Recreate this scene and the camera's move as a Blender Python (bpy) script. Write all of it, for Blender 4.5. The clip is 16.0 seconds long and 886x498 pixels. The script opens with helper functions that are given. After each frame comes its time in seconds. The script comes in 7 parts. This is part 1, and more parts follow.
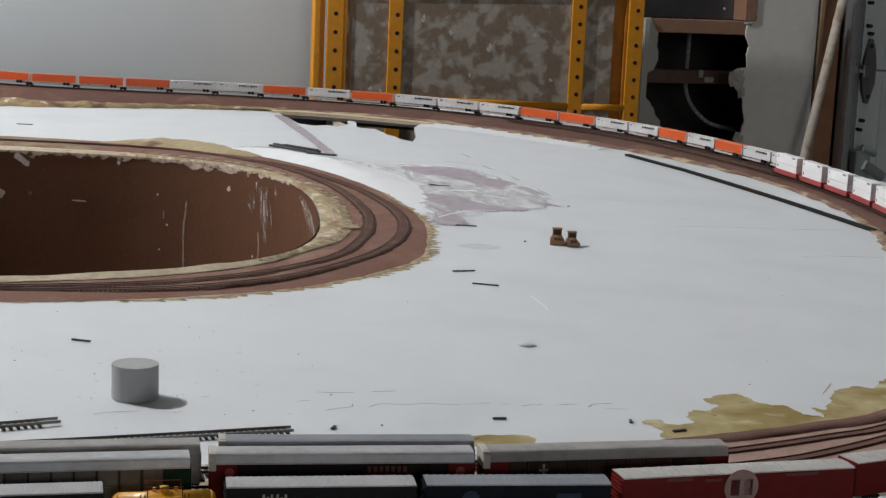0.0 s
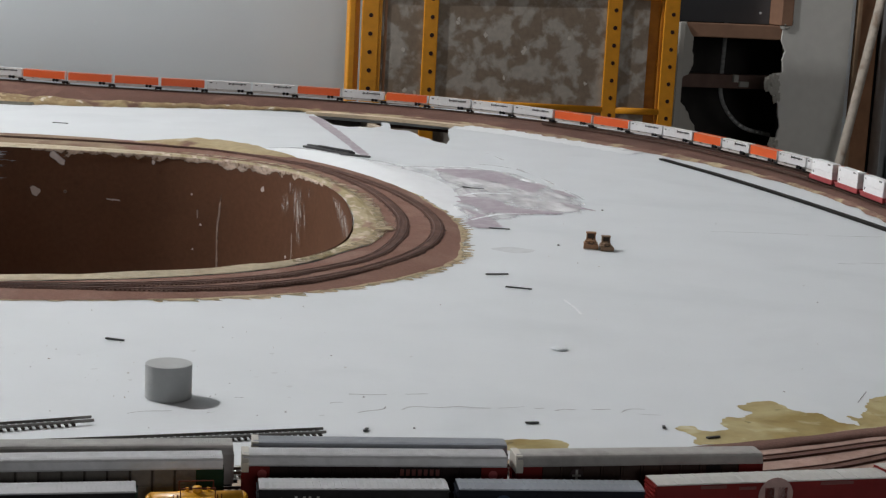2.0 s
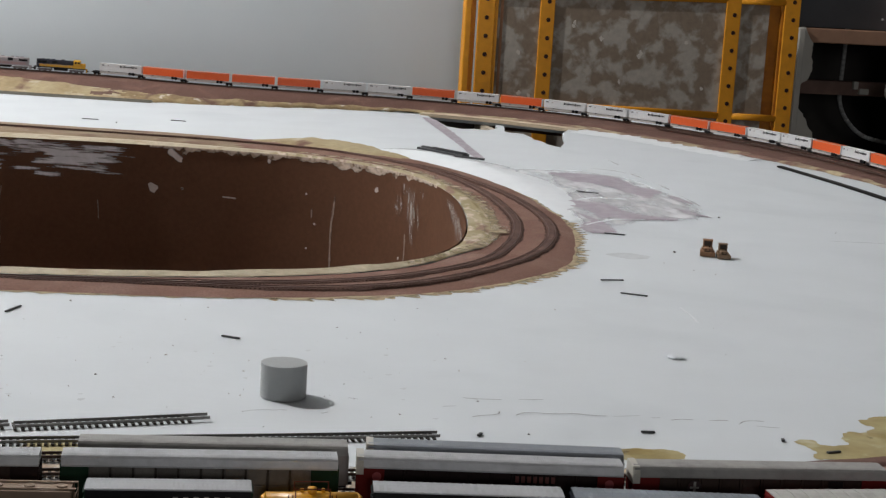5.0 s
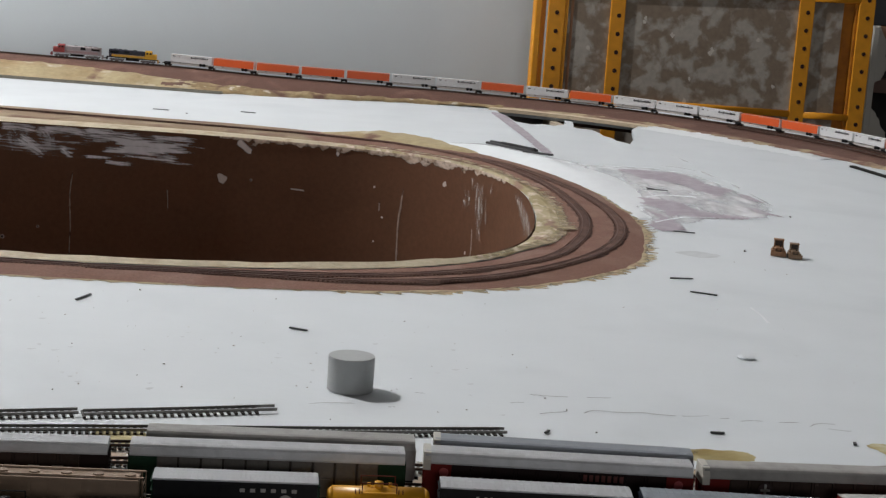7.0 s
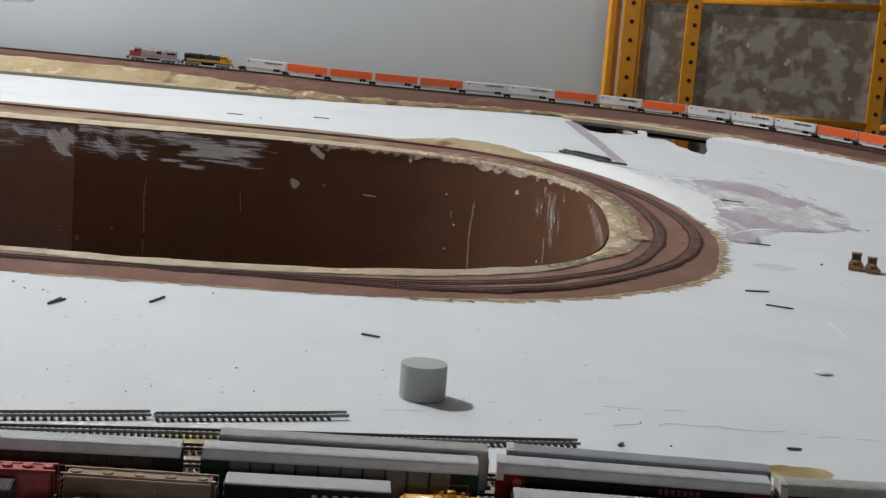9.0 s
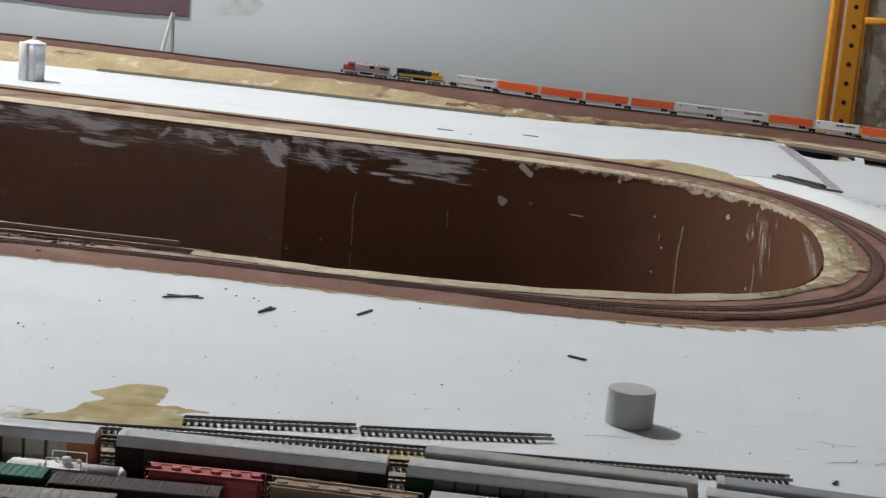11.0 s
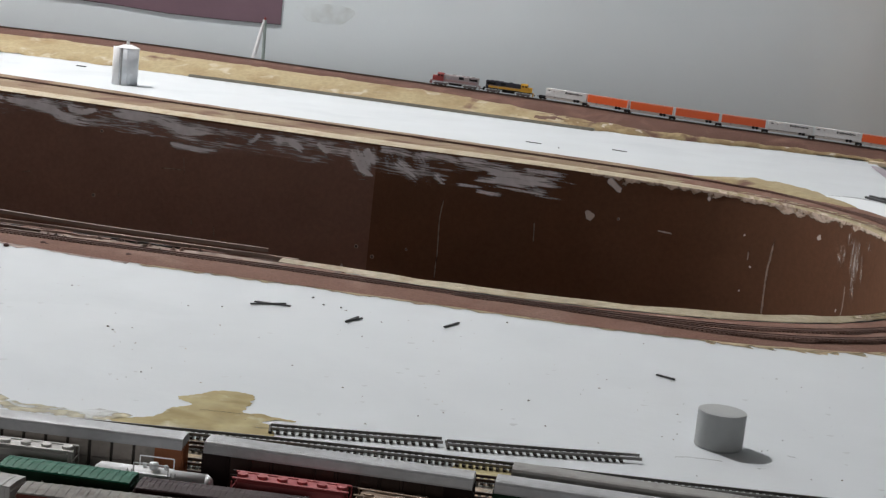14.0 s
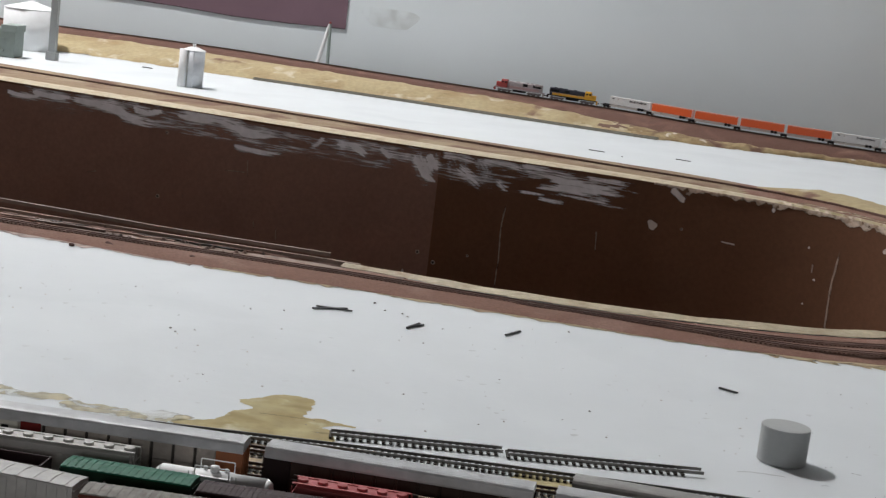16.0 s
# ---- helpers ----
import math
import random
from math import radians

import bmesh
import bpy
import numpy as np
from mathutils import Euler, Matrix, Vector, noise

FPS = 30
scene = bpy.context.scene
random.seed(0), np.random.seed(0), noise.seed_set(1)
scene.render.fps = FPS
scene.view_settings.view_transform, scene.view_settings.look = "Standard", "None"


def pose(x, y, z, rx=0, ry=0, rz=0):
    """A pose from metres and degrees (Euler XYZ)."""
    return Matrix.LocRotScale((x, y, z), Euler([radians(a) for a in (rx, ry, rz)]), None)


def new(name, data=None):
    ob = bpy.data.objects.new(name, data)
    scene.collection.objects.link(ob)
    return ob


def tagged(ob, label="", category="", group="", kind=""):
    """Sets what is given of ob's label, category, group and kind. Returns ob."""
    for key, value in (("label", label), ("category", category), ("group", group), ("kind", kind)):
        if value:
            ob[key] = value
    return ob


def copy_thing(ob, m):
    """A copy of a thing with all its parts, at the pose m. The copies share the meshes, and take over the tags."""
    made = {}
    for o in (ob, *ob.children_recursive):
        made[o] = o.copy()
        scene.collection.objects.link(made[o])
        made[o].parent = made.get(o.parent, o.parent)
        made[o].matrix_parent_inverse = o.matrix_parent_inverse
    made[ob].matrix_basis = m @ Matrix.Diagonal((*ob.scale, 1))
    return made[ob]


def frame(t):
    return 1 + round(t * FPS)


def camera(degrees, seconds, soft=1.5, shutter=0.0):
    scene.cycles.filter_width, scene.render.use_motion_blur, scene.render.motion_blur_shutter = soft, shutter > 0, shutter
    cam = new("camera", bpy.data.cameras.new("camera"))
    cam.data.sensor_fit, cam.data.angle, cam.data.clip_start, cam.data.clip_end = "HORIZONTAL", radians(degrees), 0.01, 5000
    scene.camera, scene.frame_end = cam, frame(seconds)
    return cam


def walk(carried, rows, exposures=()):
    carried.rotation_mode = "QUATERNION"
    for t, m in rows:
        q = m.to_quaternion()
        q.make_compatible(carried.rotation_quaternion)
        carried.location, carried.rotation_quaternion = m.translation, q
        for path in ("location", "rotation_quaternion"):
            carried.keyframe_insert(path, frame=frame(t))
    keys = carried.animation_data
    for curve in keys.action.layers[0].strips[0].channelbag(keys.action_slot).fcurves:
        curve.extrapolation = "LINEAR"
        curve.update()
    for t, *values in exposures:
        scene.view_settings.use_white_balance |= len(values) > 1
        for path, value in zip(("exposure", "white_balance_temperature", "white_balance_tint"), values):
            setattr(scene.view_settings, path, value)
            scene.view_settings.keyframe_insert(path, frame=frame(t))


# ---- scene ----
cam = camera(30.94, 16.0, soft=1.3, shutter=0.3)
# seconds, eye, yaw to the left, pitch up, roll
PATH = [
    (0, -0.0940, -1.1848, 0.3509, -18.18, -9.95, 2.53),
    (0.5, -0.0938, -1.1846, 0.3509, -18.18, -9.96, 2.66),
    (1, -0.0939, -1.1835, 0.3507, -18.19, -9.96, 2.82),
    (1.5, -0.0944, -1.1812, 0.3512, -17.36, -9.94, 2.91),
    (2, -0.0954, -1.1819, 0.3512, -17.03, -9.93, 2.95),
    (2.5, -0.0962, -1.1799, 0.3515, -16.26, -9.93, 2.98),
    (3, -0.0968, -1.1778, 0.3513, -15.21, -9.90, 3.11),
    (3.5, -0.0982, -1.1748, 0.3509, -14.19, -9.93, 3.23),
    (4, -0.0992, -1.1742, 0.3508, -13.80, -9.92, 3.25),
    (4.2, -0.0993, -1.1740, 0.3508, -13.68, -9.92, 3.27),
    (6.3, -0.1017, -1.1658, 0.3491, -11.68, -10.37, 3.80),
    (6.5, -0.1018, -1.1653, 0.3489, -11.40, -10.38, 3.85),
    (7, -0.1024, -1.1645, 0.3493, -10.75, -10.40, 3.93),
    (7.5, -0.1031, -1.1611, 0.3481, -10.20, -10.36, 4.08),
    (8, -0.1038, -1.1594, 0.3474, -9.62, -10.32, 4.19),
    (8.5, -0.1050, -1.1577, 0.3479, -8.81, -10.32, 4.29),
    (9, -0.1060, -1.1550, 0.3474, -8.25, -10.30, 4.41),
    (9.5, -0.1065, -1.1515, 0.3469, -7.20, -10.27, 4.53),
    (10, -0.1081, -1.1454, 0.3459, -5.74, -10.24, 4.73),
    (10.2, -0.1090, -1.1440, 0.3458, -4.38, -10.24, 4.85),
    (12.3, -0.1161, -1.1330, 0.3454, 0.53, -10.21, 5.38),
    (12.5, -0.1163, -1.1327, 0.3454, 0.81, -10.21, 5.43),
    (13, -0.1173, -1.1326, 0.3455, 1.39, -10.22, 5.64),
    (13.5, -0.1179, -1.1315, 0.3454, 1.64, -10.18, 5.90),
    (14, -0.1192, -1.1297, 0.3450, 2.10, -10.14, 6.12),
    (14.5, -0.1198, -1.1286, 0.3453, 2.69, -10.13, 6.32),
    (15, -0.1206, -1.1266, 0.3446, 3.08, -10.11, 6.49),
    (15.5, -0.1212, -1.1261, 0.3448, 3.41, -10.11, 6.61),
    (16, -0.1227, -1.1259, 0.3456, 4.27, -10.18, 6.78),
]
walk(cam, [(t, pose(x, y, z, 90 + pitch, 0, yaw) @ pose(0, 0, 0, 0, 0, roll)) for t, x, y, z, yaw, pitch, roll in PATH], [(0, 0.03), (9, 0.0), (13, -0.08), (16, -0.10)])

# ---- light: one strong ceiling lamp to the left, a weak added fill, and one behind the camera ----
world = bpy.data.worlds.new("room_air")
scene.world = world
world.use_nodes = True
world.node_tree.nodes["Background"].inputs[0].default_value = (0.80, 0.90, 1.0, 1)
world.node_tree.nodes["Background"].inputs[1].default_value = 0.035


def lamp(name, eye, size, power, color):
    data = bpy.data.lights.new(name, "POINT")
    data.shadow_soft_size, data.energy, data.color = size, power, color
    ob = new(name, data)
    ob.location = eye
    return ob


lamp("ceiling_lamp", (-2.39, 2.38, 3.43), 0.062, 592, (1.0, 0.985, 0.985))
# weak lamp added to lift the right-hand wall and garage door
lamp("right_fill", (2.0, 1.3, 2.8), 0.25, 12, (0.95, 0.98, 1.0))
# unseen fill lamp added behind the camera to brighten surfaces that face it
data = bpy.data.lights.new("camera_side_fill", "AREA")
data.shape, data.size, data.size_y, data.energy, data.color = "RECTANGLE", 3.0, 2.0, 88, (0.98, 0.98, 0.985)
fill_lamp = new("camera_side_fill", data)
fill_lamp.matrix_basis = pose(0.2, -9.05, 1.50, 90, 0, 0)

# ---- small helpers ----


def finish(bm, smooth=False):
    bmesh.ops.recalc_face_normals(bm, faces=bm.faces)
    me = bpy.data.meshes.new("mesh")
    if smooth:
        for f in bm.faces:
            f.smooth = True
    bm.to_mesh(me)
    bm.free()
    return me


def part(name, bm, material, parent=None, label="", smooth=False):
    ob = new(name, finish(bm, smooth))
    ob.data.materials.append(material)
    if parent:
        ob.parent = parent
    if label:
        ob["label"] = label
    return ob


def thing(name, label, category, m=None, group="", kind=""):
    ob = new(name)
    ob.empty_display_size = 0.01
    if m is not None:
        ob.matrix_basis = m
    return tagged(ob, label, category, group, kind)


def box(bm, x0, x1, y0, y1, z0, z1, bevel=0.0):
    r = bmesh.ops.create_cube(bm, size=1)
    for v in r["verts"]:
        v.co = Vector(((x0 + x1) / 2 + v.co.x * (x1 - x0), (y0 + y1) / 2 + v.co.y * (y1 - y0), (z0 + z1) / 2 + v.co.z * (z1 - z0)))
    if bevel:
        edges = list({e for v in r["verts"] for e in v.link_edges})
        bmesh.ops.bevel(bm, geom=edges, offset=bevel, segments=2, affect="EDGES", profile=0.5)
    return bm


def prism(bm, outline, x0, x1):
    """A profile in (y, z) pulled along x."""
    a = [bm.verts.new((x0, y, z)) for y, z in outline]
    b = [bm.verts.new((x1, y, z)) for y, z in outline]
    n = len(outline)
    for i in range(n):
        bm.faces.new((a[i], a[(i + 1) % n], b[(i + 1) % n], b[i]))
    bm.faces.new(a)
    bm.faces.new(b[::-1])
    return bm


def rod(bm, p, q, r, r2=None, seg=10):
    p, q = Vector(p), Vector(q)
    m = Matrix.Translation((p + q) / 2) @ (q - p).to_track_quat("Z", "Y").to_matrix().to_4x4()
    bmesh.ops.create_cone(bm, cap_ends=True, segments=seg, radius1=r, radius2=r if r2 is None else r2, depth=(q - p).length, matrix=m)
    return bm


def smooth_line(points, step=0.02, closed=False):
    """An even Catmull-Rom line through 3D points."""
    pts = [Vector((*p, 0.0)[:3]) for p in points]
    n, out = len(pts), []
    for i in range(n if closed else n - 1):
        if closed:
            a, b, c, d = (pts[(i + k) % n] for k in (-1, 0, 1, 2))
        else:
            a, b, c, d = pts[max(i - 1, 0)], pts[i], pts[i + 1], pts[min(i + 2, n - 1)]
        k = max(2, int((c - b).length / step))
        for j in range(k):
            t = j / k
            out.append(0.5 * (2 * b + (c - a) * t + (2 * a - 5 * b + 4 * c - d) * t * t + (3 * b - a - 3 * c + d) * t * t * t))
    if not closed:
        out.append(pts[-1])
    return out


def sideways(line, i, closed=False):
    n = len(line)
    a, b = (line[i - 1], line[(i + 1) % n]) if closed else (line[max(i - 1, 0)], line[min(i + 1, n - 1)])
    d = b - a
    return Vector((-d.y, d.x, 0)).normalized()


def ribbon(bm, line, profile, ragged=(0, 0), seed=0.0, closed=False, rough=0.0, freq=40.0):
    """A strip along a line. profile: (offset to the left, height). ragged: how far its first and last edge wander."""
    rows = []
    for i, p in enumerate(line):
        s = sideways(line, i, closed)
        row = []
        for k, (o, z) in enumerate(profile):
            w = ragged[0] if k == 0 else ragged[1] if k == len(profile) - 1 else 0
            if w:
                o += w * (noise.noise((p.x * freq + seed, p.y * freq, seed)) + 0.6 * noise.noise((p.x * freq * 3.1, p.y * freq * 3.1 + seed, 3.0 + k)))
            q = p + s * o
            q.z += z + (rough * noise.noise((q.x * 55 + seed, q.y * 55, k * 1.7)) if rough and 0 < k < len(profile) - 1 else 0)
            row.append(bm.verts.new(q))
        rows.append(row)
    m = len(rows)
    for i in range(m if closed else m - 1):
        a, b = rows[i], rows[(i + 1) % m]
        for k in range(len(profile) - 1):
            bm.faces.new((a[k], a[k + 1], b[k + 1], b[k]))
    return bm


def blotch(bm, points, z, seed=0.0, wander=0.004, freq=60.0, step=0.004):
    """A flat patch with a torn outline round a few corners."""
    line = smooth_line([(x, y, z) for x, y in points], step, closed=True)
    verts = []
    for i, p in enumerate(line):
        s = sideways(line, i, True)
        w = wander * (noise.noise((p.x * freq + seed, p.y * freq, seed)) + 0.6 * noise.noise((p.x * freq * 3, p.y * freq * 3, seed + 5)))
        verts.append(bm.verts.new(p + s * w))
    edges = [bm.edges.new((verts[i], verts[(i + 1) % len(verts)])) for i in range(len(verts))]
    bmesh.ops.triangle_fill(bm, edges=edges, use_beauty=True)
    return bm


# ---- materials ----


def material(name, color, rough=0.6, metal=0.0, vary=0.12, scale=40.0, bump=0.1, bump_scale=None, second=None, amount=(0.5, 0.65), second_scale=12.0, spec=0.4, islands=0.0, distort=0.6):
    """A painted or natural surface: a base colour with fine grain, wider patches of a second colour, and relief."""
    m = bpy.data.materials.new(name)
    m.use_nodes = True
    nt = m.node_tree
    b = nt.nodes["Principled BSDF"]
    b.inputs["Roughness"].default_value = rough
    b.inputs["Metallic"].default_value = metal
    b.inputs["Specular IOR Level"].default_value = spec
    co = nt.nodes.new("ShaderNodeTexCoord")
    fine = nt.nodes.new("ShaderNodeTexNoise")
    fine.inputs["Scale"].default_value, fine.inputs["Detail"].default_value = scale, 6
    nt.links.new(co.outputs["Object"], fine.inputs["Vector"])
    ramp = nt.nodes.new("ShaderNodeMapRange")
    ramp.inputs["From Min"].default_value, ramp.inputs["From Max"].default_value = 0.25, 0.75
    ramp.inputs["To Min"].default_value, ramp.inputs["To Max"].default_value = 1 - vary, 1 + vary
    nt.links.new(fine.outputs["Fac"], ramp.inputs["Value"])
    source = None
    if second:
        wide = nt.nodes.new("ShaderNodeTexNoise")
        wide.inputs["Scale"].default_value, wide.inputs["Detail"].default_value, wide.inputs["Distortion"].default_value = second_scale, 8, distort
        nt.links.new(co.outputs["Object"], wide.inputs["Vector"])
        step = nt.nodes.new("ShaderNodeMapRange")
        step.inputs["From Min"].default_value, step.inputs["From Max"].default_value = amount
        nt.links.new(wide.outputs["Fac"], step.inputs["Value"])
        mix = nt.nodes.new("ShaderNodeMix")
        mix.data_type = "RGBA"
        mix.inputs[6].default_value, mix.inputs[7].default_value = (*color, 1), (*second, 1)
        nt.links.new(step.outputs["Result"], mix.inputs[0])
        source = mix.outputs[2]
    shade = nt.nodes.new("ShaderNodeVectorMath")
    shade.operation = "SCALE"
    if source:
        nt.links.new(source, shade.inputs[0])
    else:
        shade.inputs[0].default_value = color
    nt.links.new(ramp.outputs["Result"], shade.inputs["Scale"])
    out = shade.outputs[0]
    if islands:
        geo = nt.nodes.new("ShaderNodeNewGeometry")
        r2 = nt.nodes.new("ShaderNodeMapRange")
        r2.inputs["To Min"].default_value, r2.inputs["To Max"].default_value = 1 - islands, 1 + islands
        nt.links.new(geo.outputs["Random Per Island"], r2.inputs["Value"])
        again = nt.nodes.new("ShaderNodeVectorMath")
        again.operation = "SCALE"
        nt.links.new(out, again.inputs[0])
        nt.links.new(r2.outputs["Result"], again.inputs["Scale"])
        out = again.outputs[0]
    nt.links.new(out, b.inputs["Base Color"])
    if bump:
        bn = nt.nodes.new("ShaderNodeTexNoise")
        bn.inputs["Scale"].default_value, bn.inputs["Detail"].default_value = bump_scale or scale * 2, 5
        nt.links.new(co.outputs["Object"], bn.inputs["Vector"])
        bp = nt.nodes.new("ShaderNodeBump")
        bp.inputs["Strength"].default_value, bp.inputs["Distance"].default_value = bump, 0.002
        nt.links.new(bn.outputs["Fac"], bp.inputs["Height"])
        nt.links.new(bp.outputs["Normal"], b.inputs["Normal"])
    return m


M_TABLE = material("white_plaster", (0.615, 0.65, 0.67), 0.75, vary=0.03, scale=9, bump=0.12, bump_scale=60, second=(0.565, 0.60, 0.62), amount=(0.52, 0.75), second_scale=5)
M_FRESH = material("fresh_white_plaster", (0.72, 0.748, 0.765), 0.7, vary=0.04, scale=30, bump=0.3, bump_scale=90)
M_BALLAST = material("red_brown_ballast", (0.190, 0.096, 0.068), 0.9, vary=0.22, scale=350, bump=0.5, bump_scale=700, second=(0.265, 0.165, 0.130), amount=(0.48, 0.74), second_scale=11)
M_FARBED = material("dark_brown_roadbed", (0.125, 0.064, 0.048), 0.9, vary=0.2, scale=300, bump=0.4, bump_scale=600, second=(0.22, 0.12, 0.09), amount=(0.55, 0.75), second_scale=9)
M_SAND = material("ochre_sand", (0.385, 0.315, 0.185), 0.9, vary=0.14, scale=90, bump=0.7, bump_scale=120, second=(0.285, 0.205, 0.105), amount=(0.44, 0.70), second_scale=9, distort=0.1)
M_RUBBLE = material("olive_brown_rubble", (0.235, 0.165, 0.085), 0.9, vary=0.22, scale=110, bump=0.8, bump_scale=140, second=(0.34, 0.265, 0.145), amount=(0.44, 0.62), second_scale=24, distort=0.4)
M_WASH = material("ochre_wash", (0.43, 0.37, 0.195), 0.85, vary=0.14, scale=70, bump=0.1, second=(0.26, 0.19, 0.062), amount=(0.38, 0.66), second_scale=11, distort=1.2)
M_FRINGE = material("thin_tan_wash", (0.43, 0.365, 0.22), 0.85, vary=0.15, scale=120, bump=0.1, second=(0.34, 0.235, 0.15), amount=(0.45, 0.62), second_scale=40)
M_BOARD = material("brown_hardboard", (0.138, 0.067, 0.038), 0.7, vary=0.10, scale=120, bump=0.12, bump_scale=400, spec=0.12, second=(0.123, 0.060, 0.034), amount=(0.40, 0.70), second_scale=9)


def brushed(mat, low, high, stretch=(9, 9, 110), patch=6.0, patch_low=0.42, patch_high=0.58):
    """Lets a paint film run out in brush marks that lie along the surface."""
    nt = mat.node_tree
    b = nt.nodes["Principled BSDF"]
    co, mp = nt.nodes.new("ShaderNodeTexCoord"), nt.nodes.new("ShaderNodeMapping")
    mp.inputs["Scale"].default_value = stretch
    nt.links.new(co.outputs["Object"], mp.inputs["Vector"])
    outs = []
    for scale, a, z, src, detail in ((1.0, low, high, mp.outputs[0], 7), (patch, patch_low, patch_high, co.outputs["Object"], 4)):
        n, r = nt.nodes.new("ShaderNodeTexNoise"), nt.nodes.new("ShaderNodeMapRange")
        n.inputs["Scale"].default_value, n.inputs["Detail"].default_value, n.inputs["Distortion"].default_value = scale, detail, 0.8
        r.inputs["From Min"].default_value, r.inputs["From Max"].default_value = a, z
        nt.links.new(src, n.inputs["Vector"])
        nt.links.new(n.outputs["Fac"], r.inputs["Value"])
        outs.append(r.outputs["Result"])
    mul = nt.nodes.new("ShaderNodeMath")
    mul.operation = "MULTIPLY"
    nt.links.new(outs[0], mul.inputs[0])
    nt.links.new(outs[1], mul.inputs[1])
    nt.links.new(mul.outputs[0], b.inputs["Alpha"])
    return mat


def stain_over(mat, colour, scale, low, high, stretch=(1, 1, 1)):
    """Lays irregular stains of another colour over a material."""
    nt = mat.node_tree
    b = nt.nodes["Principled BSDF"]
    src = b.inputs["Base Color"].links[0].from_socket
    co, n, r, mix = nt.nodes.new("ShaderNodeTexCoord"), nt.nodes.new("ShaderNodeTexNoise"), nt.nodes.new("ShaderNodeMapRange"), nt.nodes.new("ShaderNodeMix")
    n.inputs["Scale"].default_value, n.inputs["Detail"].default_value, n.inputs["Distortion"].default_value = scale, 6, 0.4
    r.inputs["From Min"].default_value, r.inputs["From Max"].default_value = low, high
    mix.data_type = "RGBA"
    mix.inputs[7].default_value = (*colour, 1)
    mp = nt.nodes.new("ShaderNodeMapping")
    mp.inputs["Scale"].default_value = stretch
    nt.links.new(co.outputs["Object"], mp.inputs["Vector"])
    nt.links.new(mp.outputs[0], n.inputs["Vector"])
    nt.links.new(n.outputs["Fac"], r.inputs["Value"])
    nt.links.new(r.outputs["Result"], mix.inputs[0])
    nt.links.new(src, mix.inputs[6])
    nt.links.new(mix.outputs[2], b.inputs["Base Color"])
    return mat


def film(mat, low=0.30, high=0.62, stretch=(15, 340, 1), most=0.92, gain=0.55):
    """Thins a paint film by its own thickness and along the hairs of the brush that laid it."""
    nt = mat.node_tree
    b = nt.nodes["Principled BSDF"]
    uv, mp, n = nt.nodes.new("ShaderNodeUVMap"), nt.nodes.new("ShaderNodeMapping"), nt.nodes.new("ShaderNodeTexNoise")
    uv.uv_map = "along"
    mp.inputs["Scale"].default_value = stretch
    n.inputs["Scale"].default_value, n.inputs["Detail"].default_value, n.inputs["Distortion"].default_value = 1.0, 6, 0.3
    nt.links.new(uv.outputs[0], mp.inputs["Vector"])
    nt.links.new(mp.outputs[0], n.inputs["Vector"])
    thick, shift, r = nt.nodes.new("ShaderNodeAttribute"), nt.nodes.new("ShaderNodeMath"), nt.nodes.new("ShaderNodeMapRange")
    thick.attribute_name = "thickness"
    shift.operation = "MULTIPLY_ADD"
    shift.inputs[1].default_value = gain
    nt.links.new(thick.outputs["Fac"], shift.inputs[0])
    nt.links.new(n.outputs["Fac"], shift.inputs[2])
    r.inputs["From Min"].default_value, r.inputs["From Max"].default_value, r.inputs["To Max"].default_value = low + gain, high + gain, most
    nt.links.new(shift.outputs[0], r.inputs["Value"])
    nt.links.new(r.outputs["Result"], b.inputs["Alpha"])
    return mat


def film_sheet(bm, rows):
    """Joins rows of (place, thickness, along, across) into a thin film that carries its thickness and its brush direction."""
    thick = bm.verts.layers.float.get("thickness") or bm.verts.layers.float.new("thickness")
    uv = bm.loops.layers.uv.get("along") or bm.loops.layers.uv.new("along")
    grid, where = [], {}
    for row in rows:
        line = []
        for p, c, u, v in row:
            vert = bm.verts.new(p)
            vert[thick] = c
            where[vert] = (u, v)
            line.append(vert)
        grid.append(line)
    for a, b in zip(grid, grid[1:]):
        for k in range(len(a) - 1):
            f = bm.faces.new((a[k], a[k + 1], b[k + 1], b[k]))
            for loop in f.loops:
                loop[uv].uv = where[loop.vert]
    return bm


def soft_patch(bm, points, z, edge=0.012, seed=0.0, strength=1.0):
    """A flat film of paint or dust on the table that thins out towards its rim."""
    line = smooth_line([(x, y, z) for x, y in points], 0.006, closed=True)
    mid = sum(line, Vector()) / len(line)
    rows = []
    for i in range(len(line) + 1):
        p = line[i % len(line)]
        out = p + (p - mid).normalized() * edge * (0.6 + 0.8 * noise.noise((p.x * 40 + seed, p.y * 40, seed)))
        inner = mid.lerp(p, max(0.0, 1 - edge / max((p - mid).length, edge)))
        rows.append([(q, c * strength, q.x, q.y) for q, c in ((out, 0.0), (p, 0.55), (inner, 1.0), (mid.lerp(inner, 0.5), 1.0), (mid.lerp(inner, 0.02), 1.0))])
    return film_sheet(bm, rows)


